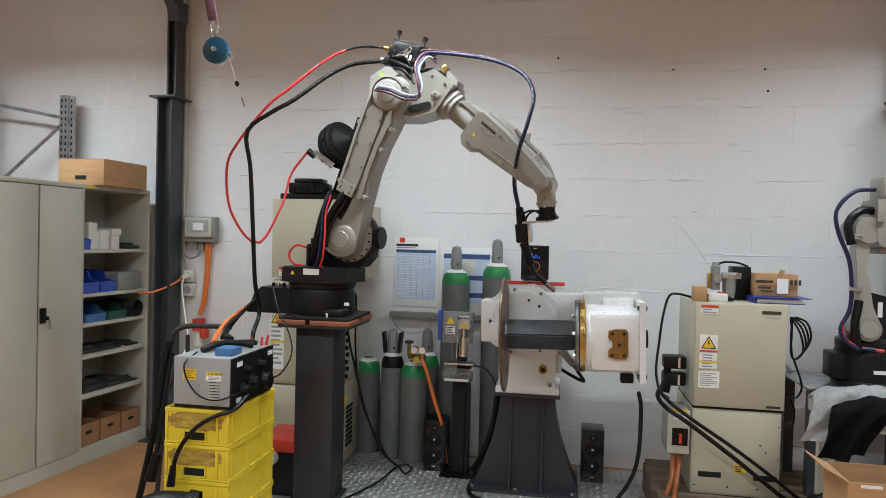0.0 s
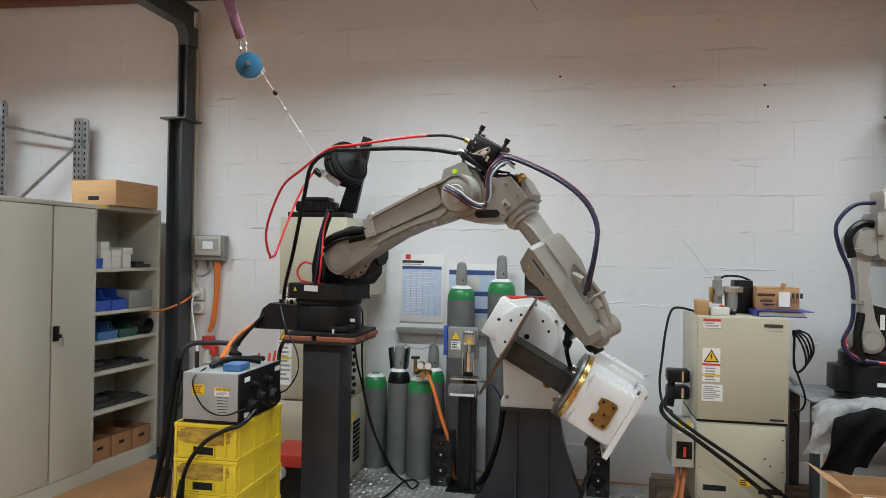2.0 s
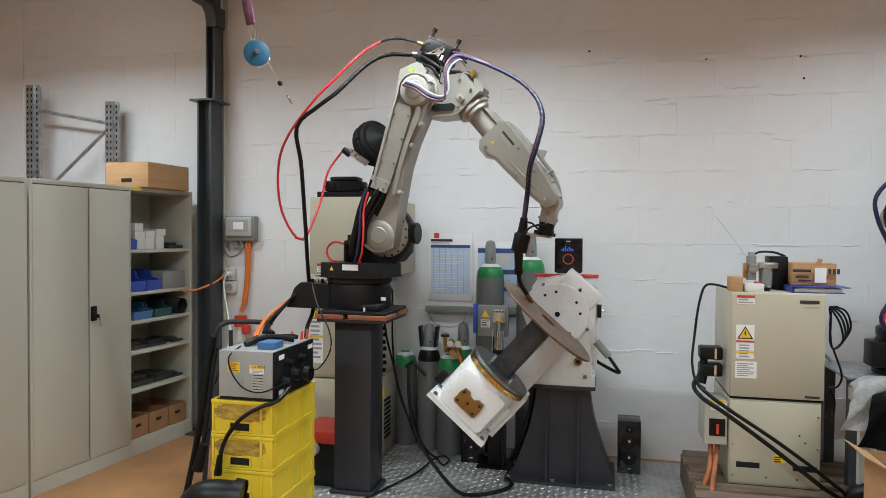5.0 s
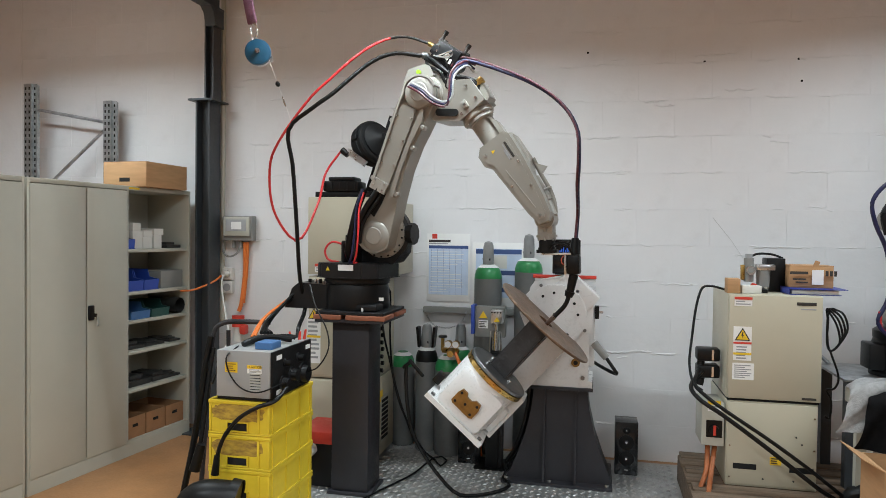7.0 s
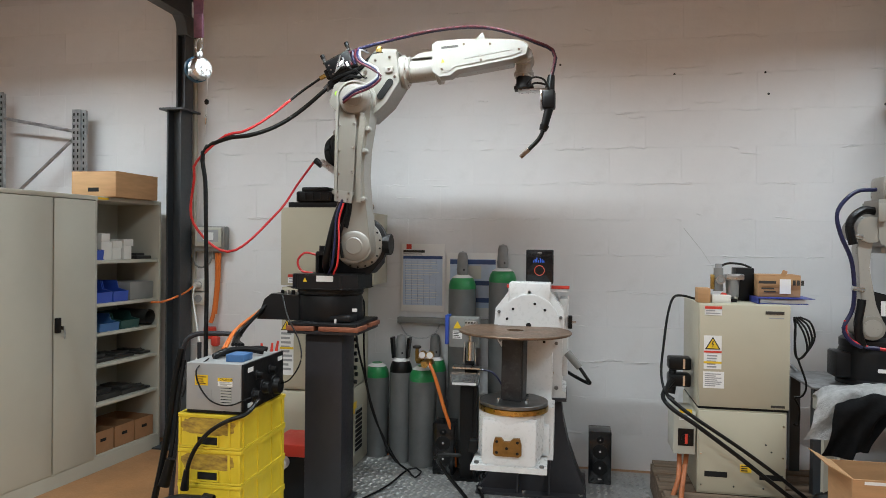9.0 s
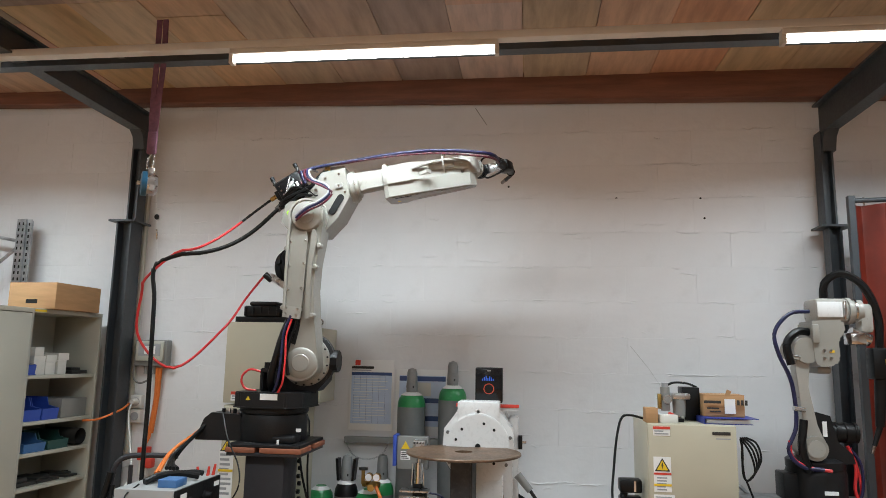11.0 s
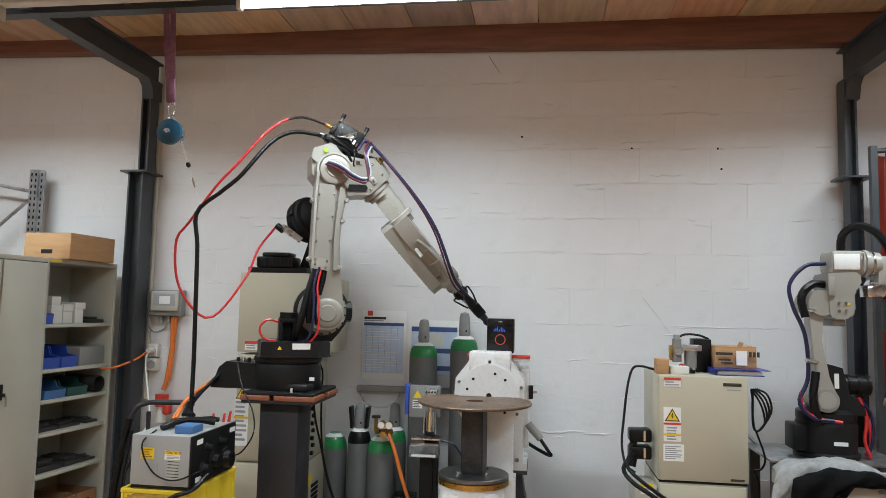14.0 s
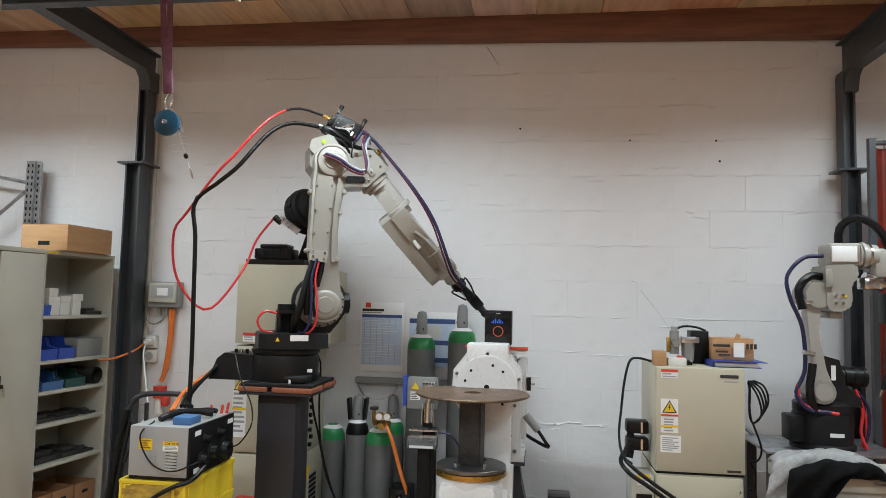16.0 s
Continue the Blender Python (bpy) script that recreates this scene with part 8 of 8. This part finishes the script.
    part("cable_gland", B(0.64, 0.71, -0.40, -0.34, -0.335, -0.285, bev=0.006), M_BLACK, arm, local=True)
    part("end_cap", C((0.77, -0.36, -0.095), (0.785, -0.36, -0.095), 0.05, seg=20), M_BLACK, arm, local=True)
    for y, z in ((-0.53, 0.09), (-0.19, 0.09), (-0.53, -0.27), (-0.19, -0.27)):
        part("plate_bolt", C((0.725, y, z), (0.713, y, z), 0.013, seg=6), M_GSTEEL, arm, local=True)
        part("plate_nut", C((0.755, y, z), (0.765, y, z), 0.013, seg=6), M_GSTEEL, arm, local=True)
    # clamped workpiece: turns about x
    m = Matrix.Rotation(radians(90), 4, "Y")
    bm = bmesh.new()
    lathe(bm, [(0.0, 0.318), (0.192, 0.318), (0.196, 0.322), (0.196, 0.338), (0.19, 0.34)], m, seg=48)
    wk = part("workpiece", bm, M_GSTEEL, ob, "clamped steel workpiece: disc on a square tube", local=True)
    bm = bmesh.new()
    lathe(bm, [(0.186, 0.34), (0.199, 0.343), (0.199, 0.37), (0.186, 0.374)], m, seg=48)
    part("brass_ring", bm, M_BRASS, wk, "brass coloured slip ring", local=True)
    part("square_tube", bevelled(B(-0.065, 0.318, -0.062, 0.062, -0.062, 0.062), 0.008, 2, 40), M_MILL, wk, "mill scale square steel tube", local=True)
    bm = bmesh.new()
    lathe(bm, [(0.05, -0.079), (0.318, -0.079), (0.322, -0.075), (0.322, -0.069), (0.318, -0.065), (0.05, -0.065), (0.05, -0.079)], m, seg=72, caps=False)
    part("disc", bm, M_RSTEEL, wk, "heat stained round steel plate", local=True)
    for a in (0.6, 2.2, 3.8, 5.4):
        y, z = 0.11 * math.cos(a), 0.11 * math.sin(a)
        part("clamp_bolt", C((0.318, y, z), (0.30, y, z), 0.011, seg=6), M_CHROME, wk, local=True)
    bm = bmesh.new()
    for s in range(4):
        hose(bm, [(-0.062, (0.065, -0.065, -0.065, 0.065)[s], (0.065, 0.065, -0.065, -0.065)[s]), (-0.062, (-0.065, -0.065, 0.065, 0.065)[s], (0.065, -0.065, -0.065, 0.065)[s])], 0.006, n=6, seg=6)
    part("weld_bead", bm, M_GSTEEL, wk, local=True)
    arm_parts = [arm] + list(arm.children)
    for q in arm_parts:
        q.data.transform(Matrix.Translation((-0.034, 0, 0.080)))
    for q in pad.children:
        q.data.transform(Matrix.Translation((-0.034, 0, 0.080)))
    return ob, arm, wk, flg


POSITIONER, TILTING_ARM, WORKPIECE, TILTING_FLANGE = positioner()


# ---- hanging balancer ----
PIVOT = Vector((-2.13, 3.62, 3.63))


def balancer():
    ob = thing("spring_balancer", tuple(PIVOT), "blue and silver spring balancer hung by a purple strap", "spring balancer")
    for s in (-1, 1):
        bm = bmesh.new()
        prev = None
        for q in spline([(0.02 * s, 0, 0.05), (0.022 * s, 0.01, -0.2), (0.018 * s, 0, -0.45), (0.012 * s, 0, -0.66), (0.008 * s, 0, -0.68)], 14):
            ring = [bm.verts.new((q[0] + dx, q[1] + dy, q[2])) for dx, dy in ((-0.017, -0.003), (0.017, -0.003), (0.017, 0.003), (-0.017, 0.003))]
            if prev:
                for n_ in range(4):
                    bm.faces.new((prev[n_], prev[(n_ + 1) % 4], ring[(n_ + 1) % 4], ring[n_]))
            else:
                bm.faces.new(ring)
            prev = ring
        bm.faces.new(prev)
        part("strap", bm, M_STRAP, ob, "purple lifting strap", local=True)
    bm = bmesh.new()
    box(bm, -0.03, 0.03, -0.012, 0.012, -0.80, -0.66, bev=0.01)
    part("strap_sleeve", bm, M_STRAP, ob, local=True)
    bm = bmesh.new()
    hose(bm, [(0, 0, -0.78), (0.02, 0, -0.82), (0.015, 0, -0.87), (-0.015, 0, -0.89), (-0.02, 0, -0.84), (0, 0, -0.80)], 0.006, n=20)
    part("hook", bm, M_CHROME, ob, local=True)
    bm = bmesh.new()
    m = Matrix.Rotation(radians(90), 4, "X")
    lathe(bm, [(0.0, -0.055), (0.06, -0.055), (0.078, -0.035), (0.078, 0.012)], m, seg=36)
    box(bm, -0.012, 0.012, -0.01, 0.03, 0.06, 0.115, bev=0.004)
    box(bm, 0.045, 0.085, 0.0, 0.035, -0.06, -0.02, bev=0.006)
    body = part("body", bm, M_ALU, ob, "silver drum housing", local=True)
    bm = bmesh.new()
    lathe(bm, [(0.082, 0.012), (0.086, 0.016), (0.086, 0.045), (0.06, 0.052), (0.02, 0.054), (0.0, 0.054)], m, seg=36)
    part("blue_cover", bm, M_BALBLUE, body, "blue plastic cover", local=True)
    part("axle", C((0, -0.054, 0), (0, -0.075, 0), 0.016, seg=14), M_ALU, body, local=True)
    for q in (body, *body.children):
        q.data.transform(Matrix.Scale(0.86, 4))
    return ob, body


BALANCER, BALANCER_BODY = balancer()
SWING_T = [0, 1, 1.5, 2.0, 2.5, 3.0, 3.5, 4.0, 4.2, 6.5, 7.0, 7.5, 8.0, 9.0, 9.5, 12.5, 13.0, 13.5, 16]
SWING = [11.1, 11.8, 13.4, 19.9, 16.9, 19.9, 16.4, 10.0, 8.5, 19.3, 12.7, 2.5, 1.8, 1.0, -0.3, 0.5, 3.5, 4.7, 4.8]
SPIN_T = [0, 2, 3.5, 7, 7.7, 8.2, 8.5, 9.0, 9.4, 9.7, 12.5, 13.0, 13.5, 14, 16]
SPIN = [0, 15, 30, 20, -20, -70, -110, -120, -80, -55, -60, -50, -5, 0, 0]


def balancer_pose(t):
    return Matrix.Translation(PIVOT) @ Matrix.Rotation(radians(-glide(SWING_T, SWING, t)), 4, "Y")


# ---- hoses and cables that follow the robot: chains of short rigid pieces ----
KNOT_T = [0, 1, 1.5, 2, 2.5, 3, 3.5, 4, 6.5, 7, 7.5, 8, 8.5, 9, 9.7, 12, 12.5, 13, 13.5, 14.5, 16]
KNOT_X = [-1.799, -1.726, -1.662, -1.439, -1.361, -1.278, -1.449, -1.818, -1.538, -1.763, -2.122, -2.101, -2.14, -2.13, -2.12, -2.095, -2.109, -2.01, -1.925, -1.91, -1.912]
KNOT_Z = [2.302, 2.292, 2.287, 2.226, 2.119, 2.053, 2.215, 2.332, 2.328, 2.315, 2.244, 2.265, 2.23, 2.25, 2.245, 2.235, 2.245, 2.25, 2.265, 2.275, 2.279]
KNOT_Y = 3.72


def knot(t):
    return Vector((glide(KNOT_T, KNOT_X, t), KNOT_Y, glide(KNOT_T, KNOT_Z, t)))


def in_world(t, link, p):
    return BASE + links(t)[link] @ Vector(p)


def bow(k, t1, f_, d, r=0.42):
    """Points of a Bezier arc from k, leaving along t1, to f_, which it meets from d."""
    ln = (f_ - k).length * r
    p1, p2 = k + t1.normalized() * ln, f_ + d.normalized() * ln
    return [k * (1 - u) ** 3 + p1 * (3 * u * (1 - u) ** 2) + p2 * (3 * u * u * (1 - u)) + f_ * u ** 3 for u in (0.12, 0.27, 0.42, 0.57, 0.72, 0.86, 1.0)]


def rise(t):
    return min(1.3, max(0.0, -glide(JT, J3, t) / 43))


def over(t):
    return max(0.0, min(1.0, max((-glide(JT, J3, t) - 60) / 40, (glide(JT, J2, t) - 40) / 30)))


def line_supply(t):
    k, f_ = knot(t), in_world(t, "elbow_block", (-0.235, -0.05, 0.09))
    d = links(t)["elbow_block"].to_3x3() @ Vector((-0.80, -0.02, -0.60))
    # from the cooling unit's back; it runs up behind the robot's base, or straight when the arm leans out
    away = max(0.0, min(1.0, (-1.60 - k.x) / 0.25))
    g = Vector((-1.69, 3.84, 0.88)).lerp(Vector((k.x + 0.05, 3.66, 0.95)), away)
    b = Vector((-1.84, 4.25, 1.36)).lerp(Vector((k.x + 0.03, 3.70, 1.36)), away)
    w = k - b
    near = 1 - away
    return [g, g.lerp(b, 0.3), Vector((-1.795, 4.2, 1.12)).lerp(g.lerp(b, 0.6), away), b, b + w * 0.33 + Vector((0.02, -0.04, 0.0)) * near, b + w * 0.7 + Vector((0.012, -0.03, 0)) * near, k - Vector((0.008, 0, 0.07)),
            *bow(k + Vector((0.02, 0, 0.0)), Vector((1, 0, 0.03 + 0.25 * rise(t) * (1 - over(t)))), f_, d, 0.46 - 0.16 * over(t))]


def line_liner(t):
    k, f_ = knot(t), in_world(t, "elbow_block", (-0.262, -0.03, 0.175))
    d = Vector((-1.675, 4.345, 2.20))
    # a narrow loop under the outlet while the knot is near it, a wide one when the knot is drawn away
    near = max(0.0, min(1.0, (k.x + 1.88) / 0.5))
    low = 1.58
    lx = min(k.x * 0.72 + d.x * 0.28 - 0.08, -1.80)
    out = 0.02 + 0.13 * max(0.0, min(1.0, (-1.5 - k.x) / 0.25))
    wide = [d + Vector((-0.10, -0.05, -0.16)), Vector((d.x * 0.6 + lx * 0.4, 4.1, low + 0.25)), Vector((lx, 3.95, low)), Vector((min(lx, k.x) - out, 3.85, low + 0.18)),
            Vector((min(lx, k.x + 0.1) - out, 3.78, low + 0.45)), k + Vector((-0.055, 0, -0.13))]
    left = max(0.0, min(1.0, (-1.28 - k.x) / 0.14))
    bx, bz = -1.655 - 0.165 * left, 1.675 - 0.07 * left
    tight = [d + Vector((-0.075, -0.05, -0.15)), Vector((bx - 0.085 + 0.115 * left, 4.13, bz + 0.2)), Vector((bx, 4.02, bz)), Vector((bx * 0.45 + k.x * 0.55, 3.9, bz + 0.2)).lerp(Vector((bx, 3.93, bz + 0.17)), left),
             Vector((bx * 0.25 + k.x * 0.75, 3.82, bz + 0.35)).lerp(Vector((bx * 0.6 + k.x * 0.4, 3.84, bz + 0.42)), left), k + Vector((-0.03 - 0.05 * left, 0, -0.06 - 0.04 * left))]
    d2 = links(t)["elbow_block"].to_3x3() @ Vector((-0.90, -0.02, -0.44))
    return [d, *(p.lerp(q, near) for p, q in zip(wide, tight)), *bow(k + Vector((0.01, 0, 0.015)), Vector((1, 0, -0.05 + 0.65 * rise(t) * (1 - over(t)))), f_, d2, 0.42 - 0.20 * over(t))]


def line_torch(off):
    def line(t):
        e, w = links(t)["elbow_block"], links(t)["torch"]
        a0 = BASE + e @ Vector((-0.02 + off, -0.09, 0.225))
        a = BASE + e @ Vector((-0.02 + off, -0.07, 0.31))
        tor = BASE + w @ Vector((-0.05, off, 0.16))
        app = BASE + w @ Vector((-0.20, off, 0.175))
        c = app - a
        h = glide([0, 1.5, 2.0, 2.5, 3.0, 3.5, 4.0, 4.2, 6.5, 7.5, 8.5, 9.0, 9.5, 12.0, 12.5, 13.5, 16], [0.37, 0.37, 0.25, 0.18, 0.10, 0.07, 0.25, 0.28, 0.29, 0.25, 0.13, 0.13, 0.05, 0.06, 0.14, 0.085, 0.085], t)
        n = e.to_3x3() @ Vector((0, 0, 1))
        n = (n - c.normalized() * n.dot(c.normalized())).normalized()
        fwd = Vector((0, -1, 0))
        mid = [a + c * u + n * (h * v) + fwd * (h * s) for u, v, s in ((0.28, 0.68, 0.14), (0.5, 0.97, 0.36), (0.67, 0.93, 0.58), (0.80, 0.62, 0.76), (0.90, 0.3, 0.70))]
        return [a0, a, *mid, app, tor]
    return line


def line_rope(t):
    b = balancer_pose(t) @ Vector((0.06, -0.01, -1.03))
    return [b, b + (knot(t) - b) * 0.5, knot(t)]


def line_head(t):
    p = tilt_pose(t)
    a = p @ Vector((0.706, -0.37, -0.312))
    d = (p.to_3x3() @ Vector((0.1, 0, -1))).normalized()
    b = a + d * 0.12
    foot = Vector((-0.50, 4.22, 0.045))
    fl = Vector((a.x * 0.75 + foot.x * 0.25, 4.0, 0.045))
    sag = Vector((b.x * 0.9 + fl.x * 0.1, 3.95, max(0.3, b.z * 0.5)))
    return [a, b, sag, Vector((fl.x + 0.03, 3.98, 0.10)), Vector((fl.x * 0.5 + foot.x * 0.5, 4.05, 0.04)), foot, Vector((-0.55, 4.4, 0.045))]


def chain(name, label, material, r, n, line, times, category="hose", ring=10, tail=None):
    """A hose as n capsules of one length that follow line(t)."""
    P = {t: spline(line(t), n) for t in times}
    ln = max(float(np.linalg.norm(p[1] - p[0])) for p in P.values())
    ob = thing(name, tuple(np.round(P[times[0]][0], 3)), label, category)
    o = ob.location.copy()
    bm = bmesh.new()
    lathe(bm, [(0.0, -r), (r * 0.7, -r * 0.7), (r, 0), (r, ln), (r * 0.7, ln + r * 0.7), (0.0, ln + r)], seg=ring)
    end = finish("hose_end", bm.copy(), tail) if tail else None
    me = finish("hose_piece", bm, material)
    for k in range(n):
        pc = new("hose_piece", end if end and k > n - 6 else me)
        pc.parent = ob
        rows = []
        for t in times:
            a, b = Vector(P[t][k]), Vector(P[t][k + 1])
            q = Vector((0, 0, 1)).rotation_difference((b - a).normalized()).to_matrix().to_4x4()
            rows.append((t, Matrix.Translation(a - o) @ q))
        CHAINS.append((pc, rows))
    return ob


CHAINS = []
CT = [round(0.1 * k, 1) for k in range(161) if k % 2 == 0 or 16 < k < 42 or 84 < k < 98 or 119 < k < 137]
chain("supply_cable", "thick black cable bundle from the cooling unit to the wire feeder", M_RUBBER, 0.0125, 48, line_supply, CT, "cable")
chain("wire_liner", "red wire liner from the drum to the wire feeder", M_RED, 0.0078, 54, line_liner, CT, tail=M_RUBBER)
chain("torch_hose", "dark blue corrugated hose from feeder to torch", M_HBLUE, 0.0105, 36, line_torch(0.012), CT)
chain("torch_hose", "red and black striped hose from feeder to torch", M_PINK, 0.0065, 36, line_torch(-0.012), CT)
chain("balancer_rope", "thin white rope from the balancer to the cable bundle", M_LABEL, 0.0015, 5, line_rope, CT, "rope")
chain("positioner_cable", "thick black cable from the turning head to the floor", M_RUBBER, 0.0115, 30, line_head, CT, "cable")


def rope_stop():
    """Black stop ball and snap hook on the balancer's rope."""
    for name, m_, r0, r1, u, lbl in (("stop_ball", M_BLACK, 0.014, 0.018, 0.42, "black rubber stop ball on the balancer rope"), ("snap_hook", M_CHROME, 0.006, 0.035, 0.72, "small steel snap hook on the balancer rope")):
        bm = bmesh.new()
        lathe(bm, [(0.0, -r1), (r0 * 0.75, -r1 * 0.65), (r0, 0), (r0 * 0.75, r1 * 0.65), (0.0, r1)], seg=14)
        ob = new(name, finish(name, bm, m_))
        tagged(ob, lbl, "fitting")
        rows = []
        for t in CT:
            a, _, b = line_rope(t)
            q = Vector((0, 0, 1)).rotation_difference((b - a).normalized()).to_matrix().to_4x4()
            rows.append((t, Matrix.Translation(a + (b - a) * min(1.0, u * 0.35 / (b - a).length)) @ q))
        CHAINS.append((ob, rows))


rope_stop()


# ---- blocks of the back wall: painted over, faint joints ----
def wall_blocks():
    wall = bpy.data.objects["wall_back"]
    rnd = random.Random(11)
    hgt, ln, gap = 0.262, 0.505, 0.0006
    meshes = []
    for full in (True, False):
        for v in range(3):
            bm = bmesh.new()
            w = (ln if full else ln / 2) - gap
            box(bm, 0, w, 0, 0.02, 0, hgt - gap)
            front = [e for e in bm.edges if all(abs(q.co.y) < 1e-6 for q in e.verts)]
            bmesh.ops.bevel(bm, geom=front, offset=0.0006 + 0.0004 * v, segments=1, affect="EDGES")
            meshes.append(finish("wall_block", bm, M_WALL, smooth=False))
    r = 0
    z = 0.0
    while z < 3.62:
        x = -4.75 - (ln / 2 if r % 2 else 0)
        while x < 3.1:
            ob = new("wall_block", meshes[rnd.randrange(3)])
            ob.parent = wall
            ob.location = (x, rnd.uniform(-0.0006, 0.0004), z + 0.001)
            x += ln
        z += hgt
        r += 1
    # ragged ridges and chips of old mortar under the paint
    ridges = []
    for v in range(8):
        rg = random.Random(50 + v)
        w, n = rg.uniform(0.08, 0.30), 22
        bm = bmesh.new()
        lo, mid, hi = [], [], []
        off = 0.0
        for k in range(n + 1):
            u = k / n
            off = off * 0.75 + rg.uniform(-0.004, 0.004)
            th = (0.0022 + 0.0036 * rg.random()) * (1 - abs(2 * u - 1) ** 4) + 0.0006
            pr = -0.0062 * rg.uniform(0.3, 1.0) * (1 - abs(2 * u - 1) ** 4)
            lo.append(bm.verts.new((w * u, 0.0005, off - th)))
            mid.append(bm.verts.new((w * u, pr, off - th * 0.45)))
            hi.append(bm.verts.new((w * u, 0.0005, off + th)))
        for a, b_ in ((lo, mid), (mid, hi)):
            for k in range(n):
                bm.faces.new((a[k], a[k + 1], b_[k + 1], b_[k]))
        ridges.append(finish("mortar_ridge", bm, M_WALL, smooth=False))
    for k in range(280):
        ob = new("mortar_ridge", ridges[rnd.randrange(8)])
        ob.parent = wall
        row = rnd.randrange(1, 14)
        z = hgt * row + rnd.gauss(0, 0.004)
        if rnd.random() < 0.22:
            z += rnd.uniform(-0.11, 0.11)
        ob.matrix_local = Matrix.Translation((rnd.uniform(-3.2, 2.6), -0.0008, z)) @ Matrix.Rotation(radians(rnd.gauss(0, 1.6)), 4, "Y") @ Matrix.Diagonal((rnd.uniform(0.4, 1.1), 1, rnd.uniform(0.6, 1.3), 1))
    # the plain far ends of the same wall
    for x0, x1 in ((-7.0, -5.02), (3.11, 6.0)):
        part("wall_end", B(x0, x1, WALL_Y, WALL_Y + 0.0115, 0, 3.9), M_WALL, wall)


wall_blocks()


def motions():
    times = [round(0.1 * k, 1) for k in range(161)]
    poses = {t: links(t) for t in times}
    for name, ob in LINKS.items():
        walk(ob, [(t, poses[t][name]) for t in times])
    inv = Matrix.Translation(-POSITIONER.location)
    walk(TILTING_ARM, [(t, inv @ tilt_pose(t)) for t in times])
    walk(TILTING_FLANGE, [(t, inv @ Matrix.Translation(FLANGE - AXIS) @ tilt_pose(t)) for t in times])
    walk(WORKPIECE, [(t, inv @ work_pose(t)) for t in times])
    some = times[::5]
    walk(BALANCER, [(t, balancer_pose(t)) for t in some])
    walk(BALANCER_BODY, [(t, Matrix.Translation((0, 0, -0.98)) @ Matrix.Rotation(radians(glide(SPIN_T, SPIN, t)), 4, "Z")) for t in some])
    for pc, rows in CHAINS:
        walk(pc, rows)


motions()
